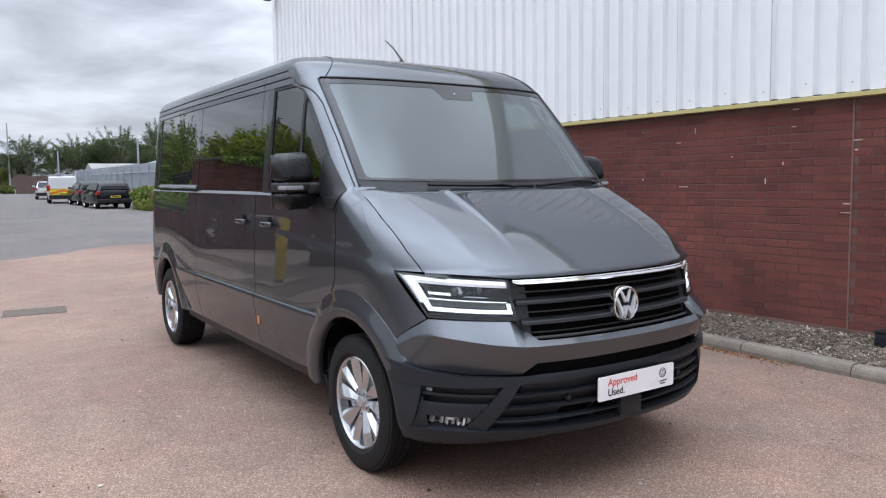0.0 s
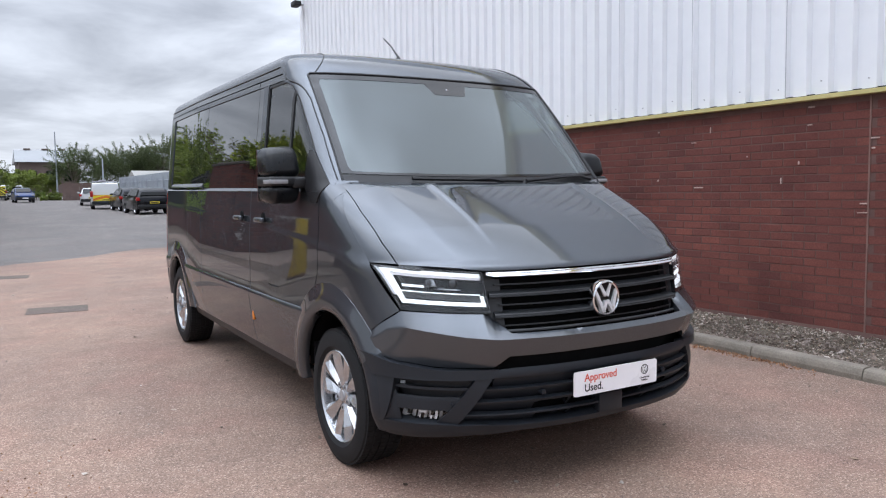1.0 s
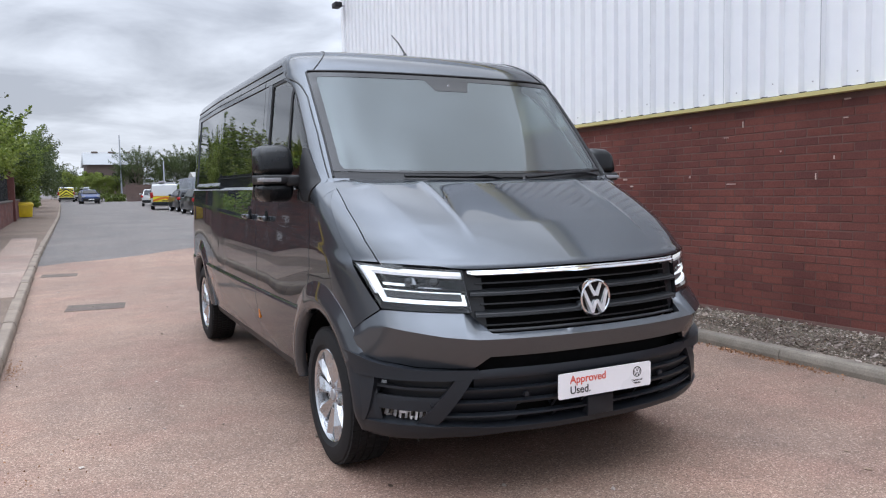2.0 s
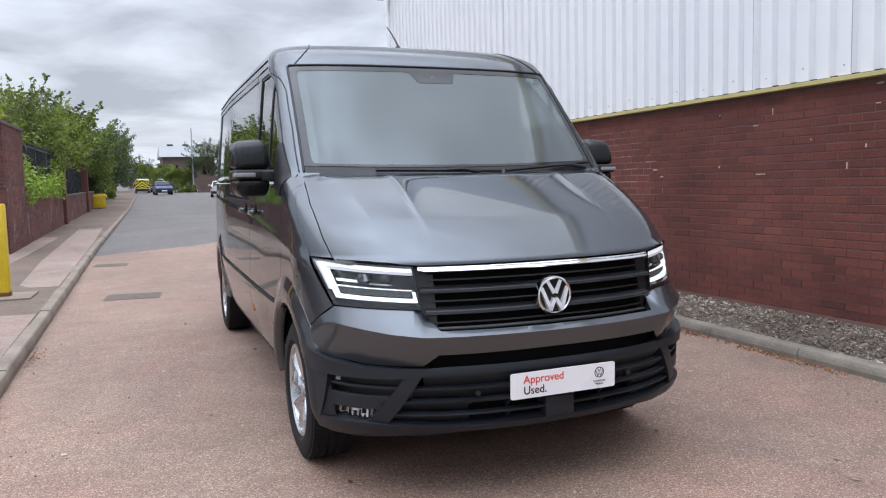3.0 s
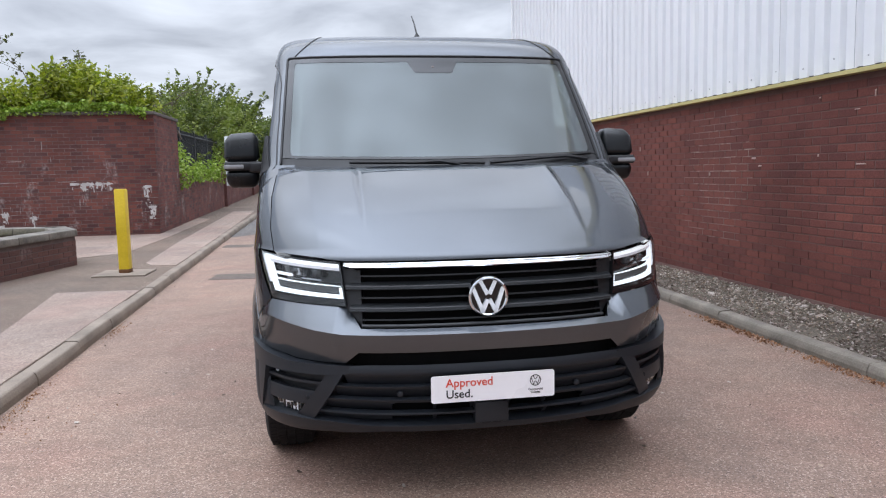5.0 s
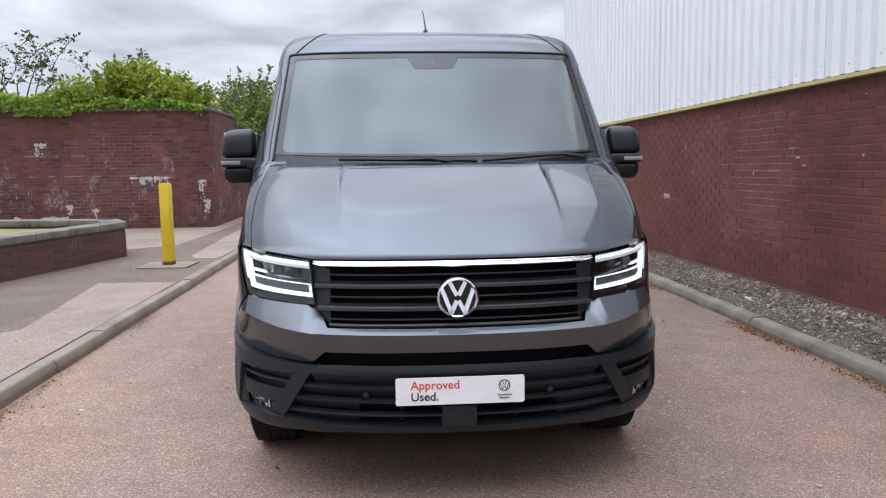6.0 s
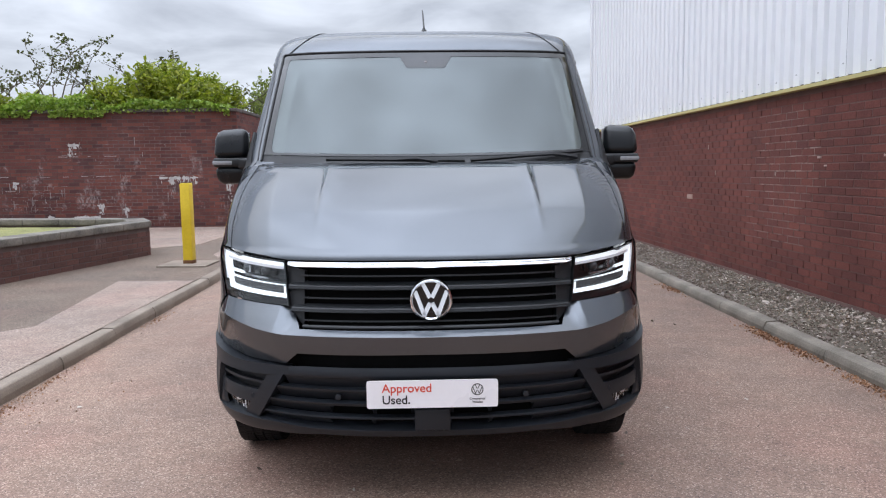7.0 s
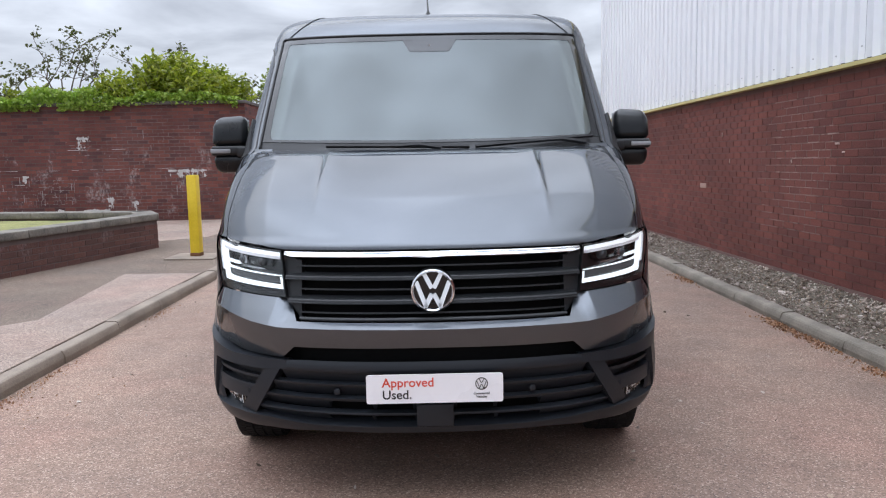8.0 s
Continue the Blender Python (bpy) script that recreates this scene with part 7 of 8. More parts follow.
def build_wheel(x, y, s):
    w = new("wheel")
    w.parent = van
    w.location = (x, y, HUB_Z)
    w.scale = (s, 1, 1)        # built with the outer face towards +x
    R, half = 0.349, 0.118
    bm = bmesh.new()
    prof = [(-half * 0.85, 0.238), (-half, 0.258), (-half * 1.02, 0.30), (-half * 0.9, 0.333), (-half * 0.72, 0.345), (half * 0.72, 0.345), (half * 0.9, 0.333), (half * 1.02, 0.30), (half, 0.258), (half * 0.85, 0.238)]
    lathe(bm, prof, 72, "x")
    bpart("tyre", bm, M_RUBBER, w)
    # tread blocks
    fr = []
    for i in range(80):
        a = 2 * math.pi * i / 80
        c, q = math.cos(a), math.sin(a)
        for k, (xx, hw) in enumerate(((-0.082, 0.017), (-0.042, 0.016), (0.0, 0.017), (0.042, 0.016), (0.082, 0.017))):
            b = a + (0.02 if k % 2 else 0)
            c, q = math.cos(b), math.sin(b)
            r = R - 0.002 - (0.004 if abs(xx) > 0.06 else 0)
            fr.append([(xx, r * c, r * q), (hw, 0, 0), (0, -q * 0.0115, c * 0.0115), (0, c * 0.006, q * 0.006)])
    part("tread", boxes_mesh("tread", fr, M_RUBBER), w, "tread blocks", "stuff")
    bm = bmesh.new()
    lathe(bm, [(half * 0.84, 0.243), (half * 0.90, 0.234), (half * 0.82, 0.224), (half * 0.45, 0.217), (-half * 0.8, 0.212)], 64, "x")
    bpart("rim", bm, M_SILVER, w, "silver alloy rim")
    # black disc added behind the spokes to paint their gaps as shade
    bm = lathe(bmesh.new(), [(half * 0.20, 0.219), (half * 0.26, 0.16), (half * 0.26, 0.0)], 40, "x")
    bpart("spoke_backing", bm, M_CAVITY, w, "black disc painted as the shade behind the spokes")
    # ten ridged blades in five pairs, spreading to the rim, with a sunk web between the pairs
    for i in range(5):
        mid = 2 * math.pi * i / 5 + math.pi / 2
        for k in (-1, 1):
            a = mid + k * math.radians(16.0)
            ca, sa = math.cos(a), math.sin(a)
            bm = bmesh.new()
            rows = []
            for r, wd, x0, high in ((0.034, 0.010, half * 0.56, 0.006), (0.095, 0.021, half * 0.60, 0.016), (0.160, 0.037, half * 0.66, 0.020), (0.226, 0.049, half * 0.74, 0.012)):
                rows.append([bm.verts.new((x0 + dx, r * ca - u * wd * sa, r * sa + u * wd * ca)) for u, dx in ((-1, -0.045), (-0.97, -0.004), (0.30 * k, high), (0.97, -0.004), (1, -0.045))])
            for p, q in zip(rows, rows[1:]):
                for j in range(4):
                    bm.faces.new((p[j], p[j + 1], q[j + 1], q[j]))
            bpart("spoke", bm, M_SILVER, w, "", False)
        a = mid + math.pi / 5
        ca, sa = math.cos(a), math.sin(a)
        bm = bmesh.new()
        rows = [[bm.verts.new((half * x0, r * ca - u * wd * sa, r * sa + u * wd * ca)) for u in (-1, 1)] for r, wd, x0 in ((0.06, 0.022, 0.42), (0.155, 0.030, 0.40), (0.190, 0.012, 0.38))]
        for p, q in zip(rows, rows[1:]):
            bm.faces.new((p[0], p[1], q[1], q[0]))
        bpart("web", bm, M_SILVER, w, "", False)
    bm = lathe(bmesh.new(), [(half * 0.3, 0.052), (half * 0.60, 0.050), (half * 0.66, 0.040), (half * 0.68, 0.0)], 32, "x")
    bpart("hub_cap", bm, M_SILVER, w)
    bm = lathe(bmesh.new(), [(half * 0.66, 0.029), (half * 0.73, 0.027), (half * 0.73, 0.0)], 28, "x")
    bpart("cap_badge", bm, M_SCREW, w, "grey centre badge")
    for i in range(5):
        a = 2 * math.pi * (i + 0.5) / 5 + math.pi / 2
        bm = lathe(bmesh.new(), [(half * 0.5, 0.008), (half * 0.71, 0.007), (half * 0.72, 0.0)], 6, "x", (0, 0.062 * math.cos(a), 0.062 * math.sin(a)))
        bpart("wheel_bolt", bm, M_GRILLE, w)
        bm = lathe(bmesh.new(), [(half * 0.60, 0.0165), (half * 0.70, 0.0155), (half * 0.69, 0.0)], 16, "x", (0, 0.062 * math.cos(a), 0.062 * math.sin(a)))
        bpart("bolt_recess", bm, M_SCREW, w, "dull bolt recess")


def build_cab():
    # dashboard
    xs = np.linspace(-0.90, 0.90, 25)
    prof = [(0.10, 1.405), (0.28, 1.412), (0.42, 1.405), (0.50, 1.375), (0.53, 1.30), (0.50, 1.05), (0.48, 0.75)]
    P = np.array([[(x, y + 0.09 * (x / 0.9) ** 2, z + 0.028 * math.exp(-((x + 0.42) / 0.16) ** 2) * (z > 1.3)) for y, z in prof] for x in xs])
    skin_part("dashboard", P, M_DASH, van, "dark grey dashboard", 0.0)
    bpart("bulkhead", one_box(-0.88, 0.88, 1.42, 1.45, 0.5, 2.12, 0.01), M_BULK, van, "grey steel bulkhead behind the seats")
    bpart("headlining", one_box(-0.80, 0.80, 0.86, 1.44, 2.10, 2.13, 0.01), M_TRIM, van, "pale headlining")
    bpart("cab_floor", one_box(-0.90, 0.90, -0.1, 1.42, 0.50, 0.54), M_CAVITY, van, smooth=False)
    sw = new("steering_wheel")
    sw.parent = van
    bm = bmesh.new()
    n, mm = 36, 8
    vs = [[bm.verts.new(((0.185 + 0.016 * math.cos(b)) * math.cos(a), (0.185 + 0.016 * math.cos(b)) * math.sin(a), 0.016 * math.sin(b))) for b in np.linspace(0, 2 * math.pi, mm, endpoint=False)] for a in np.linspace(0, 2 * math.pi, n, endpoint=False)]
    for i in range(n):
        for j in range(mm):
            bm.faces.new((vs[i][j], vs[(i + 1) % n][j], vs[(i + 1) % n][(j + 1) % mm], vs[i][(j + 1) % mm]))
    wm = Matrix.Translation((-0.42, 0.66, 1.30)) @ pose(0, 0, 0, 62, 0, 0)
    bm.transform(wm)
    bpart("rim", bm, M_PLASTIC_DK, sw)
    for a in (math.pi, 0, -math.pi / 2):
        bm = box(bmesh.new(), 0.02, 0.18, -0.02, 0.02, -0.012, 0.006, 0.005)
        bm.transform(wm @ Matrix.Rotation(a, 4, "Z"))
        bpart("spoke", bm, M_PLASTIC_DK, sw)
    bm = box(bmesh.new(), -0.07, 0.07, -0.055, 0.055, -0.02, 0.02, 0.015, 3)
    bm.transform(wm)
    bpart("boss", bm, M_PLASTIC_DK, sw)
    for x, wd in ((-0.47, 0.50), (0.22, 0.46), (0.66, 0.42)):
        st = new("seat")
        st.parent = van
        bpart("cushion", one_box(x - wd / 2, x + wd / 2, 0.72, 1.24, 0.74, 0.92, 0.05, 3), M_SEAT, st)
        bm = one_box(x - wd / 2, x + wd / 2, 1.18, 1.32, 0.88, 1.46, 0.05, 3)
        for v in bm.verts:
            v.co.y += 0.10 * (v.co.z - 0.9) / 0.6
        bpart("backrest", bm, M_SEAT, st)
        bpart("headrest", one_box(x - 0.13, x + 0.13, 1.29, 1.385, 1.50, 1.66, 0.045, 4), M_SEAT, st)
        for k in (-0.06, 0.06):
            bpart("headrest_rod", tube(bmesh.new(), [(x + k, 1.32, 1.46), (x + k, 1.325, 1.56)], 0.007, 6), M_PLASTIC_DK, st)


M_BULK = surface("bulkhead_paint", (0.06, 0.064, 0.067), (0.08, 0.084, 0.087), 0.6, bump=0.0)

build_front()
for side in (-1, 1):
    build_headlamp(side)
    build_side(side)
build_roof()
build_cab()
for hub in (HUB_F, HUB_R):
    build_wheel(-0.862, hub, -1)
    build_wheel(0.862, hub, 1)

# ---- parked vehicles down the street ----
M_CAR_BLACK = paint_material("black_car_paint", (0.006, 0.0065, 0.009), 0.2, 0.3, 0.6)
M_CAR_DARK = paint_material("dark_blue_car_paint", (0.010, 0.012, 0.017), 0.3, 0.3, 0.6)
M_CAR_BLUE = paint_material("blue_car_paint", (0.022, 0.045, 0.13), 0.3, 0.3, 0.6)
M_CAR_WHITE = paint_material("white_car_paint", (0.62, 0.63, 0.64), 0.0, 0.35, 0.8, 0.05)
M_CHEV_Y = surface("yellow_reflective", (0.70, 0.62, 0.03), (0.80, 0.72, 0.05), 0.4, bump=0.0)
M_CHEV_R = surface("orange_reflective", (0.62, 0.16, 0.02), (0.72, 0.20, 0.03), 0.4, bump=0.0)
M_CAR_GLASS = surface("dark_car_glass", (0.006, 0.007, 0.008), (0.010, 0.011, 0.012), 0.12, bump=0.0, rvar=0.02, spec=0.12)
M_PLATE_Y = surface("yellow_plate", (0.62, 0.50, 0.05), (0.70, 0.56, 0.07), 0.4, bump=0.0)

HATCH = [(0.03, 0.38), (-0.04, 0.55), (-0.03, 0.84), (0.06, 0.99), (0.22, 1.26), (0.40, 1.40), (0.8, 1.455), (1.6, 1.47), (2.1, 1.42), (2.95, 1.00), (3.9, 0.88), (4.15, 0.70), (4.18, 0.42), (4.05, 0.26), (0.12, 0.26)]
SALOON = [(0.0, 0.42), (-0.02, 0.66), (0.03, 0.95), (0.55, 1.04), (1.25, 1.40), (1.7, 1.44), (2.2, 1.40), (3.1, 1.0), (4.1, 0.88), (4.42, 0.70), (4.45, 0.42), (4.3, 0.26), (0.12, 0.26)]
SMALL_VAN = [(0.0, 0.42), (-0.02, 0.7), (0.0, 1.0), (0.10, 1.72), (0.25, 1.80), (1.9, 1.80), (2.4, 1.72), (3.2, 1.12), (4.0, 0.98), (4.3, 0.72), (4.32, 0.42), (4.2, 0.28), (0.12, 0.28)]


def car(name, at, rz, profile, width, paint, label, category, chevrons=None, roof_rack=False, group="vehicles parked down the street"):
    c = thing(name, at, label, category, group, rz=rz)
    bm = bmesh.new()
    top = max(z for _, z in profile)
    layers = []
    for u in (-1, -0.97, -0.89, -0.6, 0, 0.6, 0.89, 0.97, 1):
        row = []
        for y, z in profile:
            tum = 1 - 0.17 * max(0, (z - 0.95) / (top - 0.95)) ** 1.0 if top > 1.6 and z > 0.95 else 1 - 0.24 * max(0, (z - 0.92) / (top - 0.92))
            if top > 1.6:
                tum = 1 - 0.08 * max(0, (z - 0.95) / (top - 0.95))
            end, inset = {1: (0.15, 0.055), 0.97: (0.065, 0.018), 0.89: (0.02, 0.005)}.get(abs(u), (0.0, 0.0))
            mid = sum(p[0] for p in profile) / len(profile)
            yy = y + end * (1 if y < mid else -1) + (0.10 * (u * u) * (-1 if y > mid else 0.4) if z < 1.0 else 0)
            row.append(bm.verts.new((u * width / 2 * tum, yy, z - inset * (1 if z > 0.9 else -1))))
        layers.append(row)
    n = len(profile)
    for a, b in zip(layers, layers[1:]):
        for i in range(n):
            bm.faces.new((a[i], a[(i + 1) % n], b[(i + 1) % n], b[i]))
    bm.faces.new(layers[0])
    bm.faces.new(layers[-1][::-1])
    bpart("body", bm, paint, c, "", True, 38)
    hw = width / 2
    # windows
    def pane(nm, quad, out, lab="dark window"):
        bmq = bmesh.new()
        a = [bmq.verts.new(p) for p in quad]
        b = [bmq.verts.new(Vector(p) + Vector(out)) for p in quad]
        bmq.faces.new(b)
        for i in range(len(quad)):
            j = (i + 1) % len(quad)
            bmq.faces.new((a[i], a[j], b[j], b[i]))
        bpart(nm, bmq, M_CAR_GLASS, c, lab, False)
    van_like = top > 1.6
    if van_like:
        y0, z0, y1, z1 = 0.04, 1.12, 0.10, 1.62
    else:
        (y0, z0), (y1, z1) = [(p, q) for p, q in profile if 0.9 < q < 1.05][0], [(p, q) for p, q in profile if q > 1.2][0]
    k = 0.80
    if not chevrons:
        pane("rear_window", [(-hw * k, y0 + 0.02, z0 + 0.05), (hw * k, y0 + 0.02, z0 + 0.05), (hw * k * 0.88, y1 - 0.03, z1 - 0.05), (-hw * k * 0.88, y1 - 0.03, z1 - 0.05)], (0, -0.03, 0.02))
    fy = [p for p in profile if p[1] > 1.35 and p[0] > 1.5]
    yb = max(p[0] for p in fy)
    wy = [p for p in profile if 0.95 < p[1] < 1.15 and p[0] > 2.0][0]
    pane("windscreen", [(-hw * 0.8, wy[0] - 0.05, wy[1] + 0.04), (hw * 0.8, wy[0] - 0.05, wy[1] + 0.04), (hw * 0.68, yb + 0.04, top - 0.10), (-hw * 0.68, yb + 0.04, top - 0.10)], (0, 0.05, 0.04))
    for s in (-1, 1):
        t0, t1 = (0.965, 0.92) if van_like else (0.965, 0.80)
        a, b_ = (2.0, 2.75) if van_like else (y1 + 0.1, wy[0] - 0.35)
        pane("side_window", [(s * hw * t0, a, 1.0), (s * hw * t0, b_ + 0.2, 1.0), (s * hw * t1, b_ - 0.35, top - 0.12), (s * hw * t1, a + 0.12, top - 0.12)], (s * 0.025, 0, 0.01))
        for y in (0.75, profile[-3][0] - 0.85):
            w = new("wheel")
            w.parent = c
            w.location = (s * (hw - 0.10), y, 0.31)
            bpart("tyre", lathe(bmesh.new(), [(-0.10, 0.20), (-0.11, 0.28), (-0.08, 0.31), (0.08, 0.31), (0.11, 0.28), (0.10, 0.20)], 24, "x"), M_RUBBER, w)
            bpart("rim", lathe(bmesh.new(), [(s * 0.085, 0.205), (s * 0.06, 0.19), (s * 0.075, 0.05), (s * 0.08, 0.0)], 20, "x"), M_SILVER, w)
        lz = 0.86 if not van_like else 0.95
        bpart("tail_lamp", one_box(s * hw * 0.93 - 0.13, s * hw * 0.93 + 0.06, -0.035, 0.16, lz - 0.10, lz + (0.28 if van_like else 0.08), 0.02), M_RED, c, "red tail lamp")
        fl = profile[-3][0]
        bpart("headlamp", one_box(s * hw * 0.80 - 0.17, s * hw * 0.80 + 0.14, fl - 0.35, fl - 0.10, 0.66, 0.80, 0.03), M_INDICATOR, c, "clear headlamp")
        bpart("door_mirror", one_box(s * (hw + 0.10) - 0.09, s * (hw + 0.10) + 0.09, wy[0] - 0.55, wy[0] - 0.43, 1.0, 1.12, 0.03), paint, c)
    bpart("rear_bumper", one_box(-hw * 0.97, hw * 0.97, -0.07, 0.15, 0.32, 0.55, 0.05), M_PLASTIC_DK if not van_like else M_PLASTIC, c)
    bpart("front_bumper", one_box(-hw * 0.95, hw * 0.95, profile[-3][0] - 0.16, profile[-3][0] + 0.02, 0.28, 0.56, 0.05), M_PLASTIC_DK, c)
    bpart("rear_plate", one_box(-0.26, 0.26, -0.095, -0.065, 0.60, 0.71, 0.004), M_PLATE_Y, c, "yellow rear plate", False)
    bpart("plate_bars", one_box(-0.20, 0.20, -0.10, -0.094, 0.635, 0.675), M_BLACK_INK, c, smooth=False)
    bpart("front_plate", one_box(-0.26, 0.26, profile[-3][0] + 0.02, profile[-3][0] + 0.035, 0.40, 0.51, 0.004), M_PLATE, c, "white front plate", False)
    if chevrons:
        z0, full, other = 0.58, chevrons[1], chevrons[0]
        z1 = 1.66 if full else 0.98
        back = bpart("marking_panel", one_box(-hw * 0.88, hw * 0.88, -0.075, -0.03, z0, z1), M_CHEV_Y, c, "yellow reflective panel", False)
        for s in (-1, 1):
            for i in range(8):
                b0 = z0 - 0.75 + i * 0.36
                bmq = bmesh.new()
                pts = []
                for x, z in ((0.0, b0 + 0.60), (hw * 0.88, b0), (hw * 0.88, b0 + 0.17), (0.0, b0 + 0.77)):
                    pts.append((s * x, -0.08, min(max(z, z0), z1)))
                if max(p[2] for p in pts) - min(p[2] for p in pts) < 0.05:
                    bmq.free()
                    continue
                bmq.faces.new([bmq.verts.new(p) for p in pts])
                bmesh.ops.remove_doubles(bmq, verts=bmq.verts, dist=0.001)
                bpart("chevron", bmq, other, c, "diagonal stripe", False)
    if roof_rack:
        for y in (0.5, 1.2, 1.9):
            bpart("rack_bar", one_box(-hw * 0.85, hw * 0.85, y - 0.03, y + 0.03, top + 0.06, top + 0.12, 0.01), M_SCREW, c)
        bpart("ladder", one_box(-0.35, 0.05, 0.2, 2.2, top + 0.12, top + 0.20, 0.01), M_SCREW, c, "ladder lashed on the roof")
        bpart("beacon", one_box(0.2, 0.5, 1.0, 1.2, top + 0.12, top + 0.24, 0.03), M_PLASTIC_DK, c)
    return c


def build_vehicles():
    car("hatchback", (8.0, 43.0, rise(43)), 3, HATCH, 1.78, M_CAR_BLACK, "black hatchback parked nose away beside the fence", "car")
    car("hatchback", (8.02, 49.2, rise(49)), 2, HATCH, 1.76, M_CAR_DARK, "dark hatchback parked in front of the black one", "car")
    car("small_van", (7.02, 55.0, rise(55)), -5, SMALL_VAN, 1.78, M_CAR_WHITE, "white service van with chevrons and loaded roof rack", "van", (M_CHEV_R, False), True)
    car("saloon_car", (7.45, 67.0, rise(67)), -5, SALOON, 1.74, M_CAR_WHITE, "white saloon parked beyond the service van", "car")
    car("response_van", (1.12, 100.0, rise(100)), 0, SMALL_VAN, 1.75, M_CAR_WHITE, "service van with a full yellow and black chevron back", "van", (M_BLACK_INK, True))
    car("small_van", (3.1, 108.0, rise(108)), 0, SMALL_VAN, 1.85, M_CAR_WHITE, "plain white van parked at the end of the street", "van")
    car("hatchback", (3.0, 88.0, rise(88)), 184, HATCH, 1.72, M_CAR_BLUE, "blue hatchback facing up the street", "car")


# ---- the far end ----
M_FAR_WALL = surface("far_brown_wall", (0.10, 0.075, 0.065), (0.16, 0.12, 0.105), 0.9, big=0.2, fine=3, bump=0)
M_FAR_ROOF = surface("pale_roof_sheet", (0.28, 0.29, 0.30), (0.35, 0.36, 0.37), 0.7, big=0.2, fine=3, bump=0)
M_HUT_ROOF = surface("grey_felt_roof", (0.26, 0.26, 0.24), (0.34, 0.33, 0.31), 0.9, big=0.5, fine=5, bump=0)


def lamp_post(at, h, arm=1.0, rz=0):
    p = thing("street_lamp", at, "slim grey steel street lamp", "street lamp", "street lamps", rz=rz)
    bpart("column", tube(bmesh.new(), [(0, 0, -0.2), (0, 0, h * 0.3), (0, 0, h)], [0.12, 0.09, 0.06], 10), M_GALV, p)
    if arm:
        bpart("arm", tube(bmesh.new(), [(0, 0, h - 0.05), (arm * 0.5, 0, h + 0.05), (arm, 0, h + 0.06)], 0.045, 8), M_GALV, p)
        bpart("lantern", one_box(arm - 0.1, arm + 0.6, -0.16, 0.16, h, h + 0.14, 0.04), M_GALV, p)


def build_far():
    b = thing("far_building", (0.2, 160, 0.4), "distant brown brick works with a pale pitched roof", "building")
    bpart("wall", one_box(5, 15, 0, 22, -2, 6.2), M_FAR_WALL, b, smooth=False)
    bm = bmesh.new()
    v = [bm.verts.new(p) for p in ((4.4, -0.6, 6.2), (15.6, -0.6, 6.2), (15.6, 22.6, 6.2), (4.4, 22.6, 6.2), (4.6, 11, 9.0), (14.5, 11, 9.0))]
    for f in ((0, 1, 5, 4), (2, 3, 4, 5), (1, 2, 5), (3, 0, 4), (3, 2, 1, 0)):
        bm.faces.new([v[i] for i in f])
    bpart("roof", bm, M_FAR_ROOF, b, "pale sheet roof", False)
    for x in (6.3, 9.5, 12.5):
        bpart("roof_vent", one_box(x, x + 1.2, 10.3, 11.7, 8.9, 9.25, 0.05), M_FAR_WALL, b)
        bpart("window", one_box(x, x + 1.6, -0.06, 0.1, 2.6, 4.6), M_TINT, b, "dark window", False)
    # boarded fence across the end
    f = thing("board_fence", (7.4, 95, rise(95)), "brown close-boarded fence across the end of the street", "fence")
    for i in range(30):
        bpart("board", one_box(i * 0.15, i * 0.15 + 0.14, 0, 0.03, -0.2, 1.95 + 0.02 * (i % 3)), M_BROWN_FENCE, f, smooth=False)
    for z in (0.4, 1.5):
        bpart("rail", one_box(0, 4.5, 0.03, 0.10, z, z + 0.1), M_BROWN_FENCE, f, smooth=False)
    # palisade fence behind the cars
    p0, p1 = Vector((9.3, 36, 0)), Vector((11.9, 84, 0))
    d = p1 - p0
    L = d.length
    f = thing("palisade_fence", (p0.x, p0.y, 0), "galvanised palisade fence behind the parked cars", "fence", rz=math.degrees(math.atan2(d.y, d.x)))
    fr = []
    for i in range(int(L / 0.16)):
        z = rise(p0.y + (d.y / L) * i * 0.16)
        fr.append([(i * 0.16, 0, z + 1.25), (0.036, 0, 0), (0, 0.008, 0), (0, 0, 1.2)])
    part("palisade", boxes_mesh("palisade", fr, M_GALV), f, "upright steel pales", "stuff")
    for z in (0.55, 1.95):
        bpart("rail", tube(bmesh.new(), [(0, 0.04, z), (2.5, 0.04, z), (L, 0.04, z + rise(84))], 0.035, 6), M_GALV, f)
    for i in range(0, int(L), 3):
        bpart("fence_post", one_box(i - 0.05, i + 0.05, 0.05, 0.13, 0, 2.3 + rise(p0.y + i)), M_GALV, f, smooth=False)
    h = thing("hut", (12.2, 74, rise(74)), "low brown timber hut with a grey felt roof", "hut")
    bpart("wall", one_box(0, 3.8, 0, 4, -0.2, 2.4), M_BROWN_FENCE, h, smooth=False)
    bm = bmesh.new()
    v = [bm.verts.new(p) for p in ((-0.3, -0.3, 2.35), (4.1, -0.3, 2.35), (4.1, 4.3, 2.35), (-0.3, 4.3, 2.35), (-0.3, 2, 3.05), (4.1, 2, 3.05))]
    for q in ((0, 1, 5, 4), (2, 3, 4, 5), (1, 2, 5), (3, 0, 4), (3, 2, 1, 0)):
        bm.faces.new([v[i] for i in q])
    bpart("roof", bm, M_HUT_ROOF, h, smooth=False)
    h = thing("shed", (13.8, 62, rise(62)), "grey metal shed behind the fence", "shed")
    bpart("wall", one_box(0, 5, 0, 5, -0.2, 2.5), M_GALV, h, smooth=False)
    bm = bmesh.new()
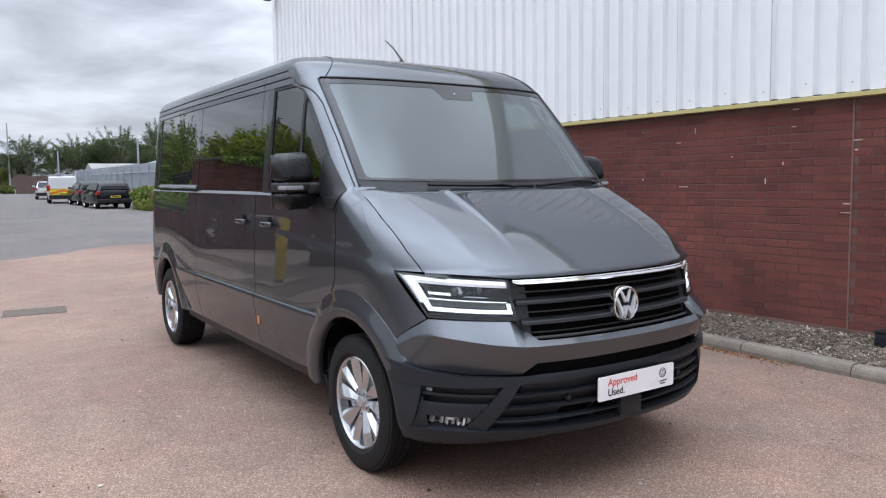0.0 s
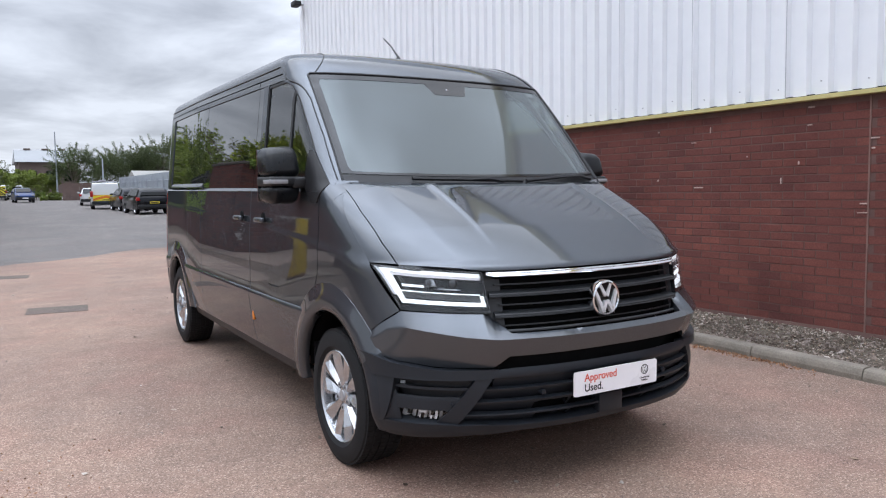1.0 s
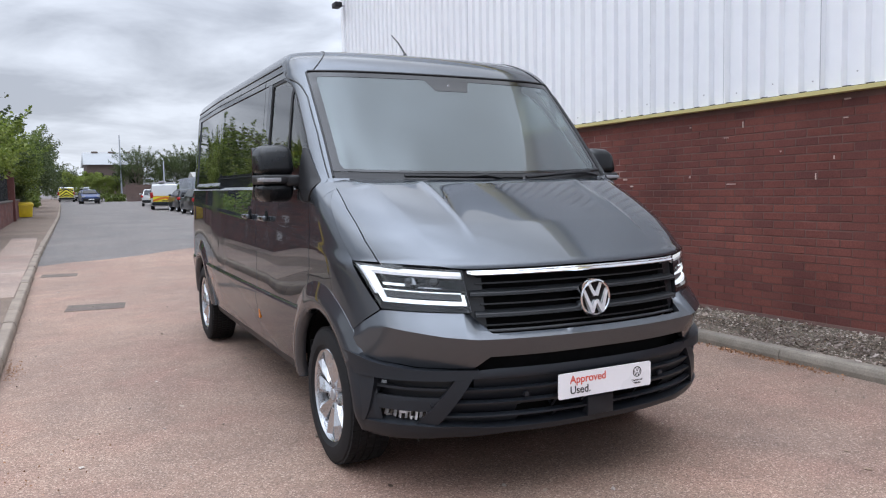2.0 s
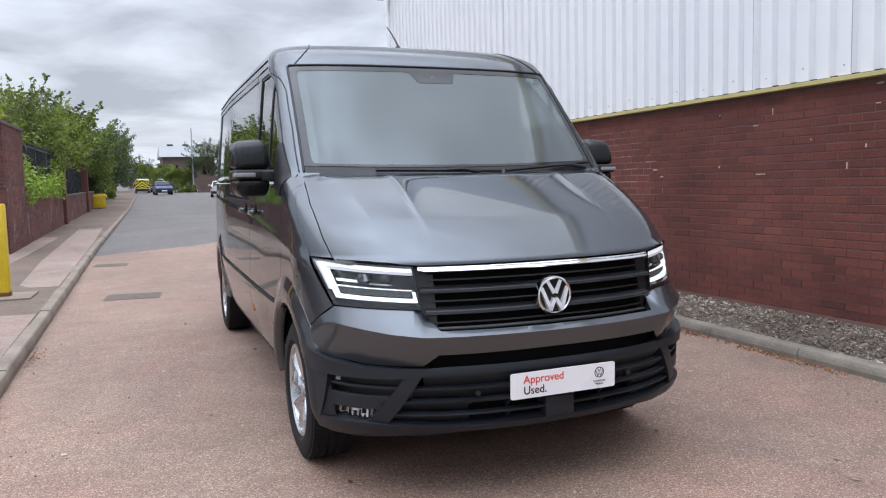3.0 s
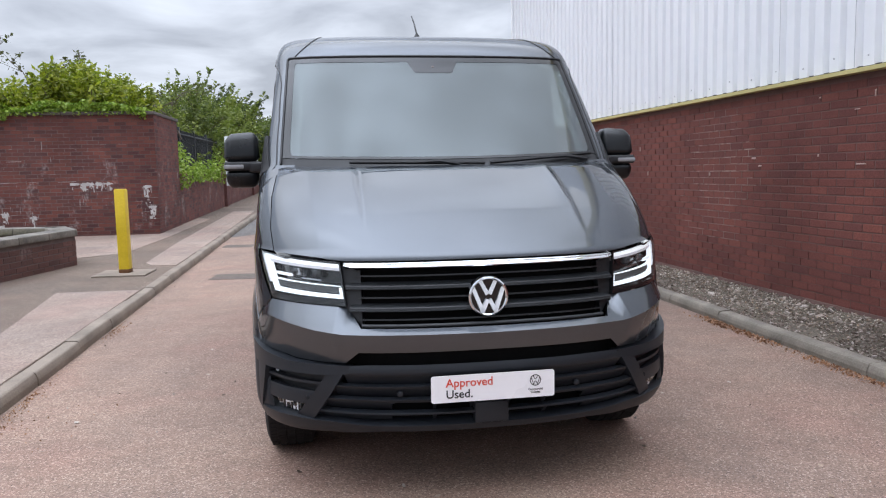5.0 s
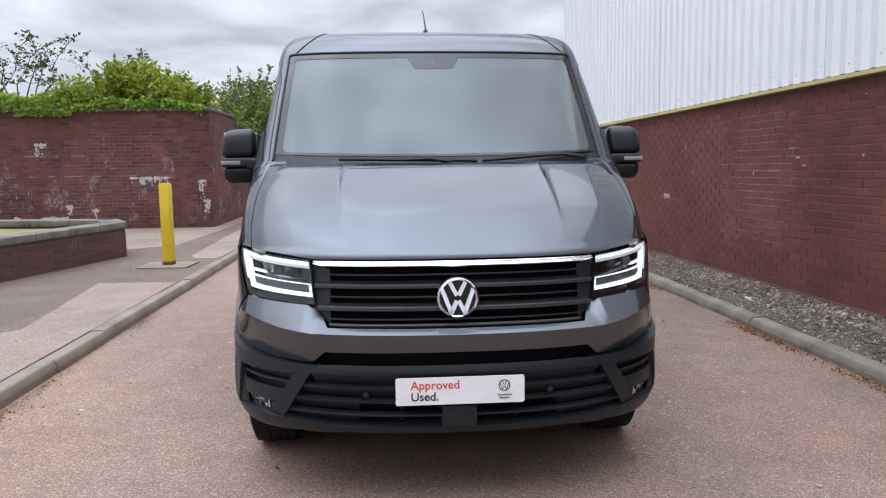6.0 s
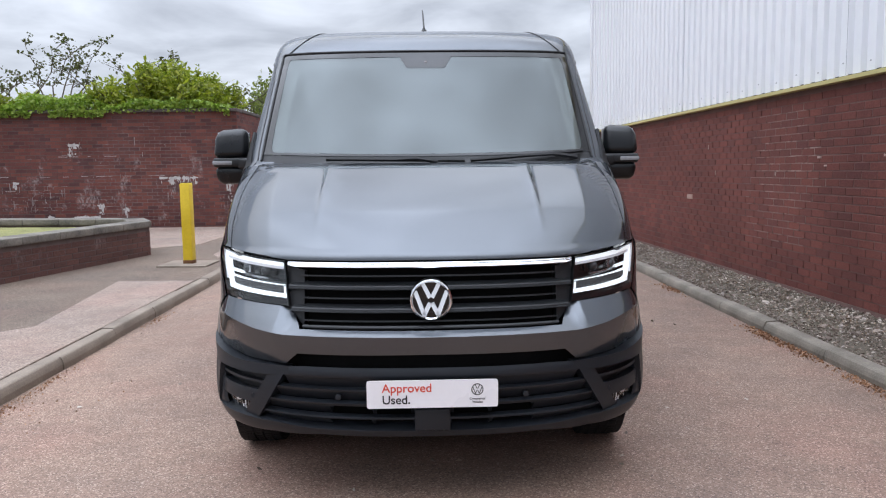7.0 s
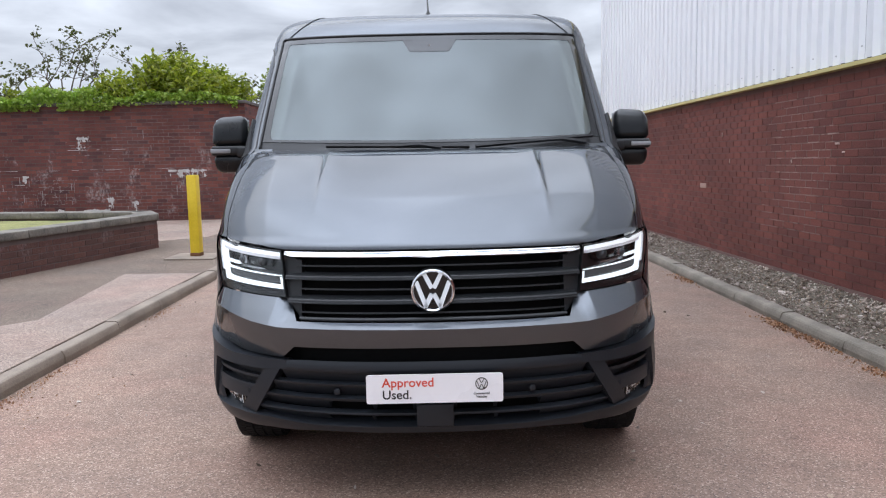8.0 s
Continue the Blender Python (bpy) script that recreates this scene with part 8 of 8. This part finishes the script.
    v = [bm.verts.new(p) for p in ((-0.1, -0.1, 2.5), (5.1, -0.1, 2.5), (5.1, 5.1, 2.5), (-0.1, 5.1, 2.5), (2.5, -0.1, 3.3), (2.5, 5.1, 3.3))]
    for q in ((0, 1, 4), (2, 3, 5), (0, 4, 5, 3), (1, 2, 5, 4), (3, 2, 1, 0)):
        bm.faces.new([v[i] for i in q])
    bpart("roof", bm, M_GALV, h, smooth=False)
    lamp_post((7.25, 100, rise(100)), 8.1, 0)
    lamp_post((10.4, 84, rise(84)), 4.4, 0)
    lamp_post((12.9, 60, rise(60)), 4.6, 0)
    g = "trees at the far end"
    specs = [
        (9.2, 101, 6.6, 2.5, 26000, 0.062, M_LEAF_DARK, "dark drooping tree at the end of the street"),
        (12.4, 106, 5.6, 1.6, 7000, 0.07, M_LEAF_DARK, "small dark tree beyond the fence"),
        (15.2, 100, 6.6, 3.2, 36000, 0.078, M_LEAF_FAR, "broad green tree beyond the hut"),
        (19.2, 98, 7.3, 3.4, 36000, 0.078, M_LEAF_FAR, "broad green tree beyond the sheds"),
        (24.0, 100, 7.6, 3.6, 36000, 0.08, M_LEAF_FAR, "broad green tree beyond the sheds"),
        (29.0, 100, 7.2, 3.6, 24000, 0.08, M_LEAF_DARK, "broad green tree beyond the sheds"),
        (1.4, 122, 4.6, 2.4, 12000, 0.09, M_LEAF_DARK, "dark tree at the end of the street"),
        (-4.0, 104, 8.0, 3.6, 20000, 0.10, M_LEAF_DARK, "tall dark tree at the end of the street"),
        (-10.0, 96, 8.0, 3.6, 16000, 0.10, M_LEAF_DARK, "tall dark tree at the end of the street"),
    ]
    for i, (x, y, hh, s, n, sz, mt, lb) in enumerate(specs):
        tree((x, y, rise(y)), hh, s, n, sz, mt, lb, 80 + i, g)
    hedge((5.0, 103, rise(103)), (5.5, 3, 3.4), 24000, 0.075, M_LEAF_LIGHT, "rounded light green bushes at the end of the street", 95, group=g)
    hedge((3.2, 110, rise(110)), (4.5, 3, 4.3), 22000, 0.08, M_LEAF_LIGHT, "rounded light green bushes at the end of the street", 96, group=g)
    hedge((-3.0, 116, rise(116)), (12, 3, 3.2), 18000, 0.10, M_LEAF_DARK, "dark hedge closing the end of the street", 94, group=g)
    hedge((6.0, 97, rise(97)), (3.0, 1.2, 0.8), 3000, 0.14, M_LEAF, "low clipped hedge by the fence", 97, group=g)
    hedge((9.3, 40.2, 0.02), (1.3, 2.4, 1.15), 5000, 0.08, M_LEAF_LIGHT, "round green bush by the parked car", 98, group=g)
    hedge((14.5, 88, rise(88)), (8, 2, 1.9), 8000, 0.15, M_LEAF, "overgrown green bank beyond the fence", 99, group=g)


build_vehicles()
build_far()

# ---- masonry with its single bricks, last ----
build_building()
build_left_wall()
